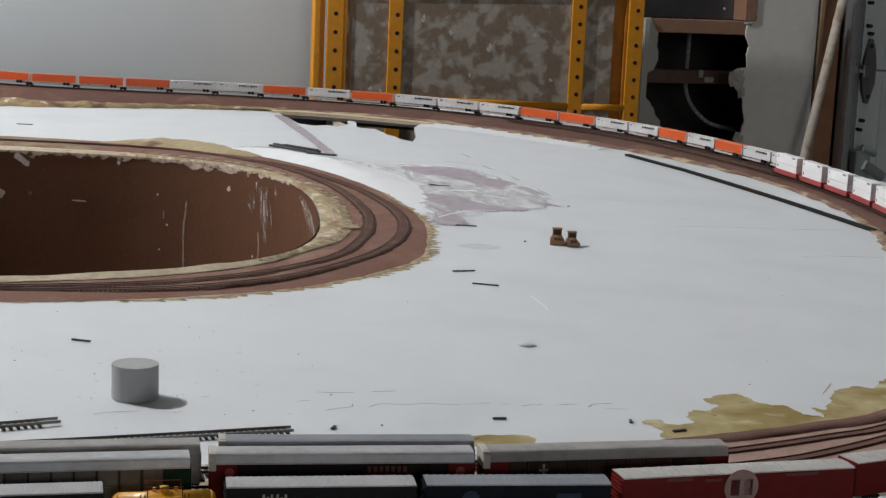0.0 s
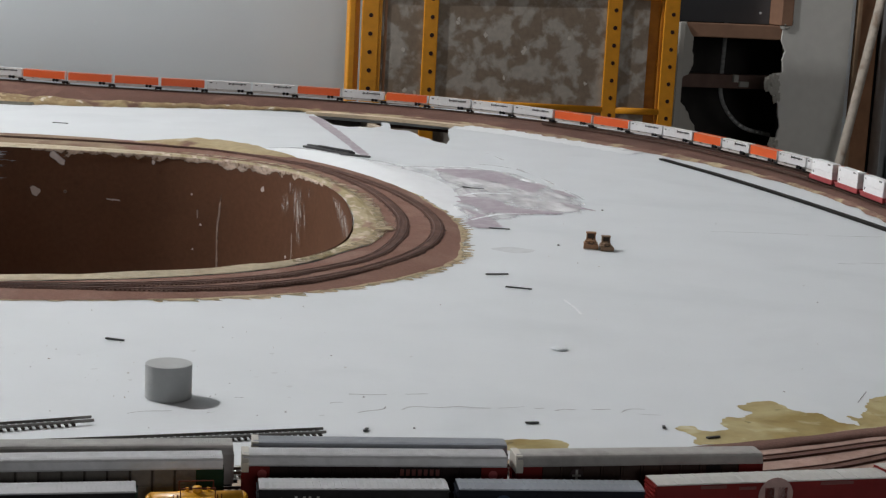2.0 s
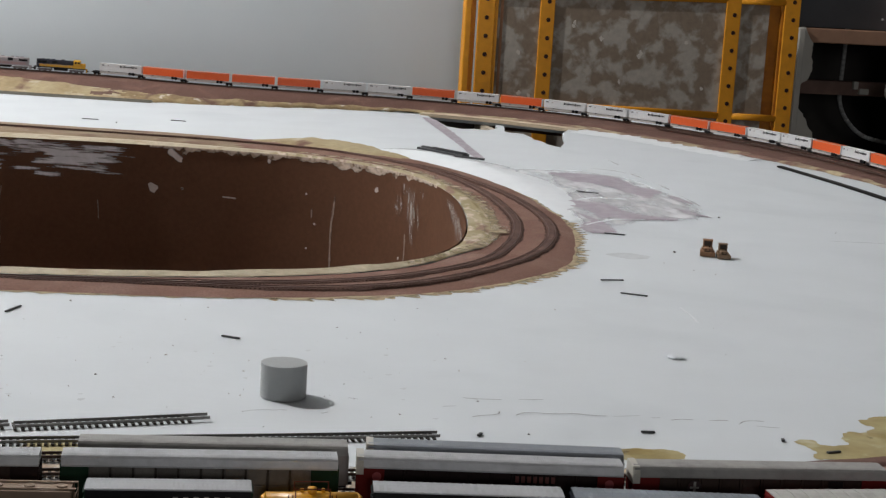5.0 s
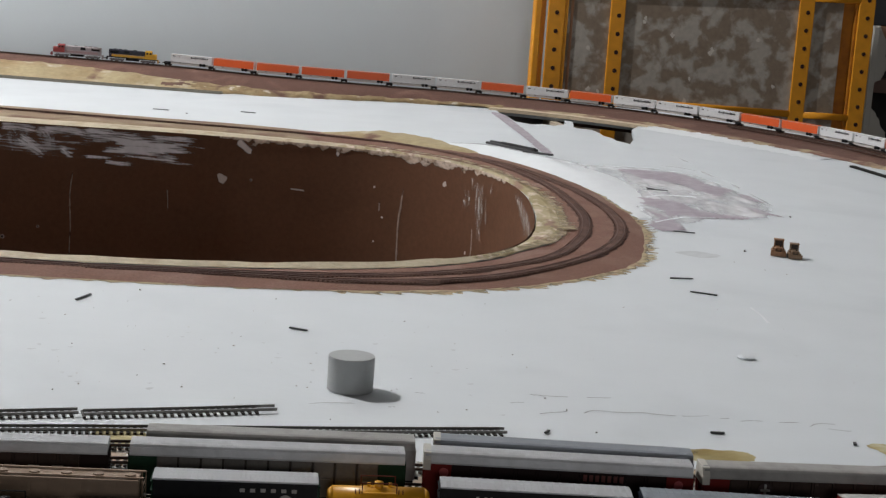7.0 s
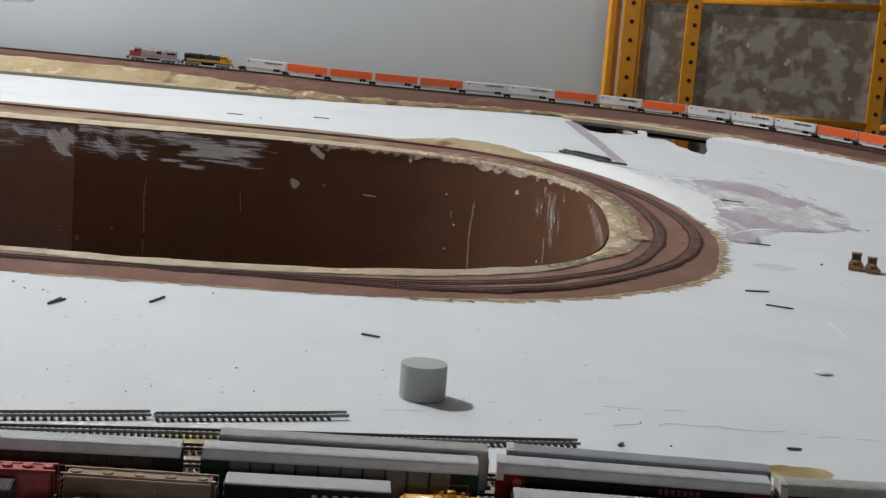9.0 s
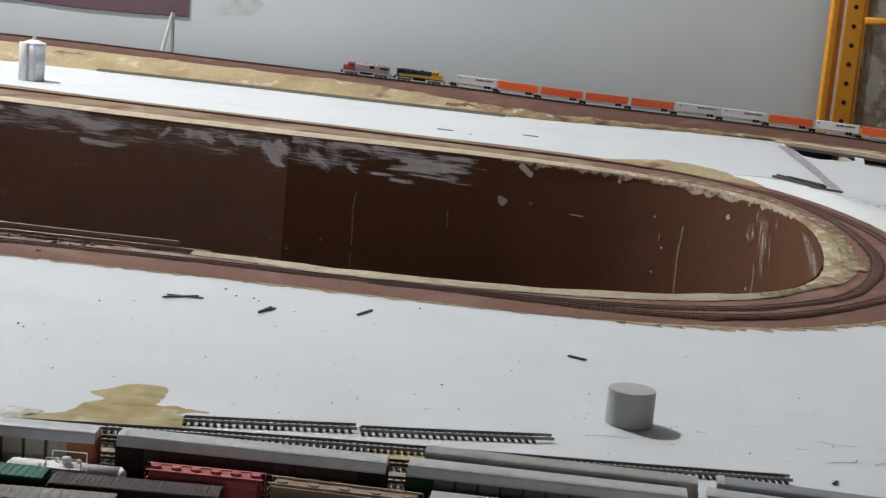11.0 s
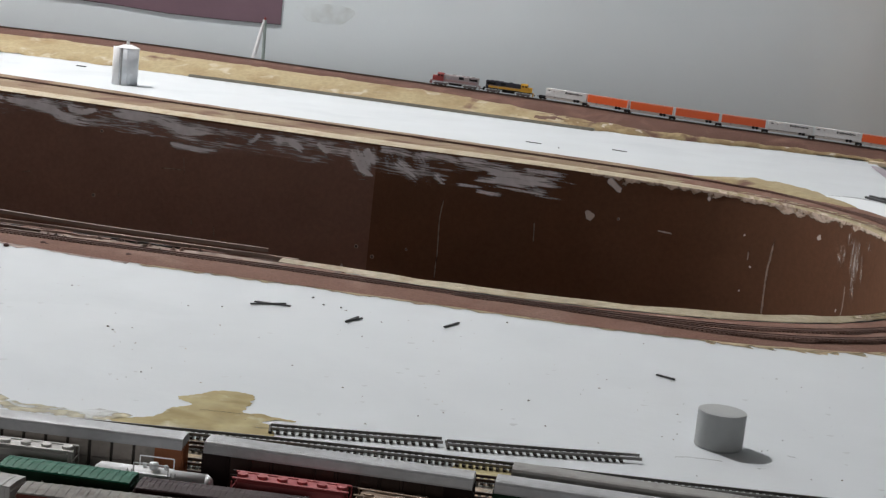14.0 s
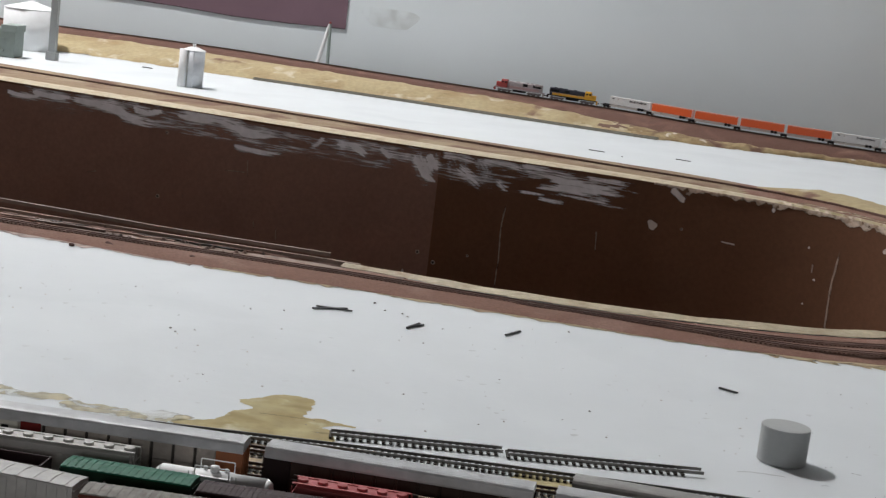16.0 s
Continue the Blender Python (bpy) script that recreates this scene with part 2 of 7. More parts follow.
def soft_strip(bm, line, z, inner, outer, seed=0.0, freq=30.0, strength=1.0):
    """A film of paint along a line that runs out unevenly on its outer side; outer: least and most reach."""
    rows = []
    for i, p in enumerate(line):
        s = -sideways(line, i)
        w = 0.5 + 0.9 * noise.noise((p.x * freq + seed, p.y * freq, seed)) + 0.6 * noise.noise((p.x * freq * 3.3, p.y * freq * 3.3, seed + 4))
        reach = outer[0] + (outer[1] - outer[0]) * max(0.0, min(1.0, w))
        row = []
        for o, c in ((-inner, 1.0), (0.0, 1.0), (reach * 0.55, 0.75), (reach, 0.0)):
            q = p + s * o
            row.append(((q.x, q.y, z), c * strength, q.x, q.y))
        rows.append(row)
    return film_sheet(bm, rows)


stain_over(M_SAND, (0.50, 0.44, 0.33), 21.0, 0.58, 0.72)
stain_over(M_SAND, (0.16, 0.085, 0.06), 8.0, 0.64, 0.72)
stain_over(M_RUBBLE, (0.60, 0.54, 0.46), 34.0, 0.62, 0.68)
stain_over(M_RUBBLE, (0.13, 0.07, 0.05), 12.0, 0.54, 0.64)
stain_over(M_WASH, (0.55, 0.52, 0.36), 26.0, 0.56, 0.70)
brushed(M_WASH, 0.02, 0.34, (30, 30, 30), 30.0, 0.10, 0.36)
brushed(M_FRINGE, 0.22, 0.50, (40, 40, 40), 55.0, 0.20, 0.50)
M_WASH_THIN = brushed(material("thin_ochre_wash", (0.48, 0.435, 0.30), 0.85, vary=0.12, scale=90, bump=0.1), 0.30, 0.62, (30, 60, 40), 24.0, 0.30, 0.55)
M_WALL = material("grey_wall_paint", (0.785, 0.845, 0.87), 0.8, vary=0.02, scale=3, bump=0.1, bump_scale=120, second=(0.75, 0.805, 0.83), amount=(0.5, 0.8), second_scale=1.3)
M_DRY = material("plasterboard", (0.46, 0.45, 0.41), 0.85, vary=0.05, scale=20, bump=0.2, second=(0.42, 0.40, 0.36), amount=(0.55, 0.7), second_scale=7)
M_GREYBOARD = material("grey_board_paint", (0.72, 0.72, 0.685), 0.8, vary=0.04, scale=30, bump=0.15, bump_scale=200, second=(0.66, 0.655, 0.62), amount=(0.5, 0.75), second_scale=5)
M_PAPER = material("torn_brown_paper_board", (0.275, 0.215, 0.160), 0.85, vary=0.14, scale=60, bump=0.25, second=(0.47, 0.43, 0.375), amount=(0.46, 0.57), second_scale=19, distort=0.25)
M_YELLOW = material("yellow_steel_paint", (0.80, 0.335, 0.019), 0.45, vary=0.08, scale=40, bump=0.05, second=(0.62, 0.245, 0.02), amount=(0.6, 0.8), second_scale=18)
M_NEARBLACK = material("near_black", (0.045, 0.04, 0.037), 0.9, vary=0.3, scale=12, bump=0)
M_WOOD = material("brown_timber", (0.34, 0.17, 0.09), 0.7, vary=0.2, scale=25, bump=0.2)
M_TIMBER = material("light_brown_timber", (0.32, 0.185, 0.12), 0.7, vary=0.15, scale=25, bump=0.2)
M_GREYMETAL = material("galvanised_steel", (0.33, 0.35, 0.36), 0.45, metal=0.6, vary=0.1, scale=30, bump=0.05)
M_DOOR = material("garage_door_paint", (0.66, 0.71, 0.72), 0.5, vary=0.05, scale=10, bump=0.05)
M_POLE = material("dusty_white_pole", (0.52, 0.47, 0.40), 0.7, vary=0.12, scale=60, bump=0.2, second=(0.30, 0.22, 0.16), amount=(0.54, 0.70), second_scale=22)
M_ROOM = material("dark_low_bounce", (0.11, 0.098, 0.09), 0.85, vary=0.1, scale=4, bump=0.1)
M_FLOOR = material("concrete_floor", (0.22, 0.21, 0.20), 0.85, vary=0.1, scale=8, bump=0.15)
M_PURPLE = material("purple_foam_board", (0.20, 0.125, 0.155), 0.8, vary=0.05, scale=15, bump=0.1)
M_TEAR = material("torn_mauve_foam", (0.355, 0.315, 0.350), 0.85, vary=0.10, scale=160, bump=0.5, second=(0.425, 0.392, 0.425), amount=(0.45, 0.66), second_scale=45)
M_NEARBED = material("pale_brown_ground", (0.35, 0.235, 0.195), 0.9, vary=0.14, scale=200, bump=0.3, bump_scale=400, second=(0.28, 0.17, 0.13), amount=(0.45, 0.7), second_scale=22)
M_STRIP = material("dark_cork_strip", (0.024, 0.023, 0.022), 0.95, vary=0.25, scale=150, bump=0.5, spec=0.1)
M_GREYSTRIP = material("dusty_grey_strip", (0.25, 0.235, 0.195), 0.8, vary=0.2, scale=120, bump=0.2)
M_RAIL = material("painted_rail", (0.09, 0.055, 0.042), 0.5, metal=0.2, vary=0.1, scale=200, bump=0)
M_RAILBROWN = material("brown_rail", (0.105, 0.050, 0.036), 0.55, vary=0.1, scale=200, bump=0)
M_STEELRAIL = material("grey_rail", (0.22, 0.21, 0.20), 0.35, metal=0.8, vary=0.1, scale=100, bump=0)
M_TIE = material("black_sleeper", (0.040, 0.033, 0.027), 0.7, vary=0.2, scale=300, bump=0.1)
M_TIEBROWN = material("painted_sleeper", (0.100, 0.050, 0.036), 0.85, vary=0.2, scale=300, bump=0.1, islands=0.25)
M_TIEPALE = material("dusty_brown_sleeper", (0.23, 0.13, 0.10), 0.9, vary=0.2, scale=300, bump=0.1, islands=0.2)
M_GREYPLASTIC = material("grey_plastic", (0.36, 0.375, 0.375), 0.55, vary=0.04, scale=120, bump=0.05)
M_WHITE = material("white_plastic", (0.80, 0.81, 0.82), 0.5, vary=0.04, scale=90, bump=0.05)
M_SILVER = material("silver_plastic", (0.68, 0.71, 0.75), 0.4, metal=0.1, vary=0.06, scale=90, bump=0.05)
M_SAGE = material("grey_green_plastic", (0.28, 0.33, 0.31), 0.6, vary=0.06, scale=90, bump=0.05)
M_BLACK = material("black_plastic", (0.012, 0.012, 0.013), 0.5, vary=0.2, scale=200, bump=0.05, spec=0.12)

# ---- the setting ----


def setting(name, bm, mat, label, category="", smooth=False):
    return tagged(part(name, bm, mat, smooth=smooth), label, category or name.split("_")[0], kind="structure")


PIT = smooth_line([(-3.3, 1.02), (-2.2, 0.86), (-1.3, 0.73), (-0.77, 0.645), (-0.37, 0.598), (-0.11, 0.562), (0.08, 0.572), (0.19, 0.602), (0.275, 0.648), (0.35, 0.735), (0.40, 0.85), (0.44, 1.02), (0.463, 1.2), (0.45, 1.38), (0.385, 1.52), (0.27, 1.625), (0.12, 1.69), (-0.06, 1.745), (-0.37, 1.80), (-0.7, 1.88), (-1.05, 1.975), (-2.2, 2.27), (-3.3, 2.55)], 0.02, closed=True)
# the train's line along the far side and round the end of the table
LOOP = [(-3.5, 3.24, 0.047), (-1.6, 3.13, 0.047), (-1.13, 3.07, 0.047), (-0.89, 3.0, 0.046), (-0.65, 2.91, 0.045), (-0.31, 2.82, 0.042), (-0.03, 2.785, 0.036), (0.17, 2.71, 0.032), (0.39, 2.668, 0.028), (0.6, 2.645, 0.024), (0.82, 2.59, 0.019), (1.0, 2.49, 0.016), (1.15, 2.365, 0.012), (1.27, 2.22, 0.008), (1.35, 2.06, 0.006), (1.395, 1.87, 0.006), (1.415, 1.65, 0.006), (1.418, 1.42, 0.006), (1.40, 1.2, 0.005), (1.35, 0.93, 0.005), (1.22, 0.54, 0.005), (1.03, 0.2, 0.004), (0.85, 0.03, 0.003), (0.68, -0.075, 0.002), (0.49, -0.14, 0.002), (0.42, -0.155, 0.002)]
LOOP_LINE = smooth_line(LOOP, 0.015)

# table top, one sheet with the pit and the broken gap cut out of it
GAP = [(0.700, 2.52), (0.78, 2.47), (0.88, 2.40), (0.985, 2.30), (0.940, 2.205), (0.915, 2.11), (0.885, 2.01), (0.852, 1.925), (0.838, 1.975), (0.842, 2.015), (0.833, 2.055), (0.838, 2.10), (0.838, 2.165), (0.812, 2.18), (0.806, 2.20), (0.822, 2.26), (0.834, 2.318), (0.820, 2.335), (0.806, 2.262), (0.790, 2.235), (0.765, 2.212), (0.745, 2.232), (0.716, 2.218), (0.700, 2.245), (0.690, 2.262), (0.694, 2.36), (0.692, 2.44)]
bm = bmesh.new()
loops = [[(-3.6, -0.62), (1.9, -0.62), (1.9, 0.3), (1.62, 0.9), (1.55, 1.6), (1.45, 2.2), (1.25, 2.6), (0.9, 2.86), (0.4, 3.05), (-0.5, 3.26), (-3.6, 3.35)], [tuple(p[:2]) for p in PIT], GAP]
edges = []
for n, loop in enumerate(loops):
    vs = [bm.verts.new((x, y, 0)) for x, y in loop]
    edges += [bm.edges.new((vs[i], vs[(i + 1) % len(vs)])) for i in range(len(vs))]
bmesh.ops.triangle_fill(bm, edges=edges, use_beauty=True)
r = bmesh.ops.extrude_face_region(bm, geom=list(bm.faces))
for v in r["geom"]:
    if isinstance(v, bmesh.types.BMVert):
        v.co.z -= 0.012
setting("ground", bm, M_TABLE, "white plastered layout tabletop with specks, cracks and stains", "tabletop")
# plain skirt that carries the tabletop down to the floor
bm = bmesh.new()
rim = [Vector((x, y, 0)) for x, y in ((-3.57, 3.30), (-3.57, -0.59), (1.87, -0.59), (1.87, 0.3), (1.59, 0.9))]
ribbon(bm, rim, [(-0.006, -0.0125), (-0.006, -0.95), (0.006, -0.95), (0.006, -0.0125), (-0.006, -0.0125)])
setting("wall_table_skirt", bm, M_ROOM, "plain board skirt carrying the tabletop", "wall")

# pit: hardboard wall under the rim
bm = bmesh.new()
ribbon(bm, PIT, [(0.002, 0.002), (0.002, -0.1), (0.002, -0.25), (0.002, -0.95)], closed=True)
setting("wall_pit", bm, M_BOARD, "dark brown hardboard lining of the oval pit with white smears", "wall", True)
bm = bmesh.new()
ribbon(bm, PIT, [(-0.004, -0.013), (-0.004, -0.95)], closed=True)
setting("wall_pit_back", bm, M_BOARD, "back face of the pit's hardboard lining", "wall", True)

bm = bmesh.new()
box(bm, -5, 5, -9.2, 5, -1.05, -0.95)
setting("floor", bm, M_FLOOR, "grey concrete floor of the room", "floor")
# unseen ceiling and walls that close the room, dark to cut bounced light
bm = bmesh.new()
box(bm, -5, 5, -9.2, 5, 3.75, 3.85)
setting("ceiling", bm, M_ROOM, "unseen ceiling, kept dark to bounce little light", "ceiling")
for name, b in (("wall_west", (-5.1, -5, -9.2, 3.55)), ("wall_east", (5, 5.1, -9.2, 3.55))):
    bm = bmesh.new()
    box(bm, *b, -0.95, 3.75)
    setting(name, bm, M_ROOM, "unseen room wall, kept dark to bounce little light", "wall")
# unseen end wall, left open only to let the added fill lamp through
bm = bmesh.new()
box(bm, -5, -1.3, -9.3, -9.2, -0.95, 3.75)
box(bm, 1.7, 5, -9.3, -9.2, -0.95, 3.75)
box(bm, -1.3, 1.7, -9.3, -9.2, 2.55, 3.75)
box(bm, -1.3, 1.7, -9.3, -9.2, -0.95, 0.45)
setting("wall_south", bm, M_ROOM, "unseen dark room wall with an opening for the fill lamp", "wall")
# back wall with the broken opening and the garage door bay left free
bm = bmesh.new()
box(bm, -5, 1.96, 3.4, 3.55, -0.95, 3.75)
box(bm, 2.50, 2.645, 3.4, 3.55, -0.95, 3.75)
box(bm, 1.96, 2.50, 3.4, 3.55, -0.95, -0.22)
box(bm, 1.96, 2.50, 3.4, 3.55, 0.75, 3.75)
box(bm, 2.645, 5, 3.4, 3.55, 2.2, 3.75)
setting("wall_north", bm, M_WALL, "smooth pale grey back wall with a broken opening", "wall")
# backing in near black: the cavity's shade is put into its colour
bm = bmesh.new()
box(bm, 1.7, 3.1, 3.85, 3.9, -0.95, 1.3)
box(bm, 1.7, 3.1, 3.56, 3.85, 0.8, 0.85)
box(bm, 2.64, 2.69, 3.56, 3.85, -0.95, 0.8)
setting("wall_cavity", bm, M_NEARBLACK, "near-black backing that paints the cavity's shade", "wall")

# ---- raised ground, roadbeds and tracks ----


def resample(line, n):
    d = [0.0]
    for a, b in zip(line, line[1:]):
        d.append(d[-1] + (b - a).length)
    out, k = [], 0
    for i in range(n):
        s = d[-1] * i / (n - 1)
        while k < len(line) - 2 and d[k + 1] < s:
            k += 1
        out.append(line[k].lerp(line[k + 1], min(1.0, (s - d[k]) / max(1e-9, d[k + 1] - d[k]))))
    return out


def band(bm, a, b, across, n=200, rise=0.0, rough=0.0, ragged=(0, 0), seed=0.0, freq=40.0, up=0.0, taper=False):
    """A sheet between two lines, bulging by rise in its middle."""
    a, b, rows = resample(a, n), resample(b, n), []
    for i in range(n):
        side = (b[i] - a[i]).normalized()
        row = []
        for k in range(across + 1):
            u = k / across
            p = a[i].lerp(b[i], u)
            w = ragged[0] if k == 0 else ragged[1] if k == across else 0
            if w:
                p = p + side * w * (noise.noise((p.x * freq + seed, p.y * freq, seed)) + 0.7 * noise.noise((p.x * freq * 3.1, p.y * freq * 3.1 + seed, 3.0)))
            fade = math.sin(math.pi * i / (n - 1)) ** 0.6 if taper else 1.0
            p.z += up + fade * rise * math.sin(math.pi * u) ** 0.5
            if rough and 0 < k < across:
                p.z += fade * rough * (noise.noise((p.x * 14 + seed, p.y * 14, seed)) + 0.6 * noise.noise((p.x * 40, p.y * 40, seed + 2)))
            row.append(bm.verts.new(p))
        rows.append(row)
    for r, s in zip(rows, rows[1:]):
        for k in range(across):
            bm.faces.new((r[k], r[k + 1], s[k + 1], s[k]))
    return bm


def shifted(line, off, dz=0.0):
    return [p + sideways(line, i) * off + Vector((0, 0, dz)) for i, p in enumerate(line)]


def lines(points, step=0.012):
    return smooth_line(points, step)


# far embankment: sand below, brown roadbed on top; the loop runs left to right, its left side is the wall side
FAR = [p for p in LOOP_LINE if p.y > 0.55]
FOOT = lines([(-3.5, 3.08), (-1.46, 2.90), (-1.17, 2.85), (-0.92, 2.80), (-0.66, 2.755), (-0.42, 2.67), (-0.15, 2.60), (0.06, 2.56), (0.3, 2.55), (0.50, 2.56), (0.66, 2.53), (0.72, 2.505), (0.85, 2.435), (0.97, 2.33), (1.06, 2.22), (1.15, 2.06), (1.245, 1.84), (1.305, 1.6), (1.325, 1.4), (1.318, 1.22), (1.265, 0.95), (1.12, 0.60)])
EDGE = shifted(FAR, -0.035, -0.002)
N = 260
foot, edge = resample(FOOT, N), resample(EDGE, N)
edge_at = []
for p in foot:
    edge_at.append(min(edge, key=lambda q: (q - p).length_squared))
mid = []
for p, q in zip(foot, edge_at):
    share = 0.80 if p.x < -0.3 else max(0.30, 0.80 - 1.1 * (p.x + 0.3))
    m_ = p.lerp(q, share)
    mid.append(m_)
bm = bmesh.new()
turn = next(i for i, p in enumerate(foot) if p.x > 0.70)
band(bm, [p + Vector((0, 0, 0.0006)) for p in foot[: turn + 1]], mid[: turn + 1], 9, n=420, rise=0.006, rough=0.0055, ragged=(0.010, 0.0), seed=4.0, freq=16)
for f in bm.faces:
    c = f.calc_center_median()
    if c.x + 0.12 * noise.noise((c.x * 9, c.y * 30, 0)) + 0.05 * noise.noise((c.x * 40, c.y * 60, 2)) > -0.02:
        f.material_index = 1
slope = setting("embankment", bm, M_SAND, "lumpy ochre sand embankment below the far track", "embankment", True)
slope.data.materials.append(M_RUBBLE)
bm = bmesh.new()
band(bm, [p + Vector((0, 0, 0.0006)) for p in foot[turn:]], mid[turn:], 7, n=200, rise=0.003, rough=0.003, ragged=(0.010, 0.0), seed=4.0, freq=16)
setting("embankment_end", bm, material("patchy_brown_plaster", (0.20, 0.115, 0.085), 0.9, vary=0.2, scale=90, bump=0.6, bump_scale=150, second=(0.42, 0.34, 0.215), amount=(0.45, 0.60), second_scale=15), "patchy brown and cream verge of the end curve", "embankment", True)
bm = bmesh.new()
band(bm, [p - Vector((0, 0, 0.001)) for p in mid], edge_at, 3, n=420, rise=0.003, rough=0.003, ragged=(0.006, 0), seed=9.0, freq=22)
ribbon(bm, FAR, [(-0.037, -0.003), (-0.018, 0.0), (0.018, 0.0), (0.05, -0.001), (0.075, -0.012), (0.08, -0.06)], rough=0.001)
setting("roadbed_far", bm, M_FARBED, "dark reddish brown roadbed of the far main line", "roadbed", True)
# plywood edge under the roadbed where the plaster is broken away
bm = bmesh.new()
ribbon(bm, lines([(0.68, 2.500, 0.004), (0.76, 2.462, 0.004), (0.86, 2.402, 0.003), (1.0, 2.275, 0.002)]), [(-0.004, 0.001), (-0.004, -0.007), (0.03, -0.007), (0.03, 0.001), (-0.004, 0.001)])
setting("trim_plywood", bm, material("plywood_edge", (0.55, 0.45, 0.32), 0.8, scale=80), "pale plywood edge under the roadbed", "trim")
bm = bmesh.new()
box(bm, 0.812, 0.828, 2.20, 2.50, -0.03, -0.0125)
setting("trim_batten", bm, material("pale_batten", (0.5, 0.42, 0.32), 0.8, scale=80), "pale wooden batten under the broken tabletop", "trim")
# added dark sheet in place of the shade under the roadbed
bm = bmesh.new()
box(bm, 0.60, 0.838, 2.60, 2.62, -0.45, -0.0135, 0.002)
setting("trim_support", bm, M_ROOM, "dark board added behind the gap to paint the shade there", "trim")
# white plaster skirt and drips along the near foot of the right-hand roadbed
bm = bmesh.new()
band(bm, lines([(0.965, 2.235, 0.0002), (1.05, 2.11, 0.0002), (1.13, 1.95, 0.0002), (1.20, 1.79, 0.0002)]), lines([(1.02, 2.27, 0.003), (1.095, 2.15, 0.003), (1.175, 1.98, 0.003), (1.235, 1.82, 0.002)]), 4, n=220, rise=0.0006, rough=0.0022, ragged=(0.010, 0.020), seed=3, freq=60)
setting("trim_plaster", bm, M_FRESH, "ragged white plaster lip along the roadbed", "trim", True)

# ring round the pit: cream plaster lip, brown ballast, ragged ochre wash
INNER = lines([(-3.3, 1.02), (-2.2, 0.86), (-1.3, 0.73), (-0.77, 0.645), (-0.37, 0.598), (-0.11, 0.562), (0.08, 0.572), (0.19, 0.602), (0.275, 0.648), (0.35, 0.735), (0.40, 0.85), (0.44, 1.02), (0.463, 1.2), (0.45, 1.38), (0.385, 1.52), (0.27, 1.625), (0.12, 1.69), (-0.06, 1.745), (-0.37, 1.80), (-0.7, 1.88), (-1.05, 1.975), (-2.2, 2.27), (-3.3, 2.55)])
LIP = lines([(-3.3, 0.99), (-2.2, 0.83), (-1.3, 0.70), (-0.77, 0.620), (-0.36, 0.582), (-0.23, 0.545), (-0.11, 0.532), (0.02, 0.532), (0.15, 0.550), (0.27, 0.607), (0.35, 0.695), (0.425, 0.80), (0.468, 0.95), (0.488, 1.13), (0.482, 1.33), (0.43, 1.50), (0.354, 1.60), (0.258, 1.70), (0.09, 1.80), (-0.12, 1.86), (-0.36, 1.91), (-0.6, 1.97), (-0.825, 2.03), (-1.08, 2.10), (-2.2, 2.40), (-3.3, 2.68)])
OUTER = lines([(-3.3, 0.9), (-2.2, 0.74), (-1.3, 0.62), (-0.736, 0.548), (-0.53, 0.508), (-0.32, 0.487), (-0.11, 0.462), (0.02, 0.447), (0.14, 0.452), (0.27, 0.482), (0.38, 0.548), (0.48, 0.655), (0.535, 0.80), (0.568, 0.93), (0.584, 1.1), (0.580, 1.31), (0.536, 1.53), (0.455, 1.70), (0.30, 1.83), (0.11, 1.93), (-0.10, 1.99), (-0.34, 2.06), (-0.6, 2.13), (-0.868, 2.21), (-1.146, 2.31), (-2.2, 2.62), (-3.3, 2.9)])
slim = resample(INNER, len(LIP))
for i, p in enumerate(LIP):
    if p.x > -0.4 and p.y < 0.75:
        near = min(slim, key=lambda q: (q - p).length_squared)
        LIP[i] = near.lerp(p, 0.74 + 0.26 * max(0.0, min(1.0, (p.x - 0.15) / 0.25)))
for i, p in enumerate(LIP):
    if p.y > 1.5:
        near = min(slim, key=lambda q: (q - p).length_squared)
        LIP[i] = p.lerp(near, 0.42 * max(0.0, min(1.0, (0.42 - p.x) / 0.25)))
k0 = next(i for i, p in enumerate(INNER) if p.x > -0.365)
k1 = next(i for i, p in enumerate(LIP) if p.x > -0.365)
N = 480
lip_in, lip_out = resample(INNER[k0:], N), resample(LIP[k1:], N)
lip_mid = [p.lerp(q, (0.34 if p.y < 0.62 else 0.5) + 0.10 * noise.noise((p.x * 12, p.y * 12, 7.0))) + Vector((0, 0, (0.0068 if p.y < 0.62 else 0.0068 - 0.0022 * min(1.0, (p.y - 0.62) / 0.2)) + 0.0012 * noise.noise((p.x * 20, p.y * 20, 1.0)))) for p, q in zip(lip_in, lip_out)]
lip_in = [p + Vector((0, 0, 0.001)) for p in lip_in]
lip_out = [p + Vector((0, 0, 0.003)) for p in lip_out]
M_LIP = material("mottled_cream_plaster", (0.37, 0.305, 0.185), 0.6, vary=0.10, scale=40, bump=0.10, bump_scale=60)
stain_over(M_LIP, (0.27, 0.22, 0.105), 44.0, 0.46, 0.58, (1, 0.30, 1))
stain_over(M_LIP, (0.22, 0.125, 0.085), 40.0, 0.54, 0.64, (1, 0.35, 1))
stain_over(M_LIP, (0.60, 0.50, 0.41), 75.0, 0.52, 0.64, (1, 0.35, 1))
stain_over(M_LIP, (0.07, 0.06, 0.04), 120.0, 0.66, 0.72, (1, 0.4, 1))
M_CREAM = material("cream_plaster_lip", (0.46, 0.395, 0.275), 0.55, vary=0.15, scale=110, bump=0.7, bump_scale=150, second=(0.36, 0.27, 0.17), amount=(0.47, 0.68), second_scale=30, distort=0.3)
bend = [i for i, p in enumerate(lip_out) if p.x > 0.27]
b0, b1 = bend[0], bend[-1]
bm = bmesh.new()
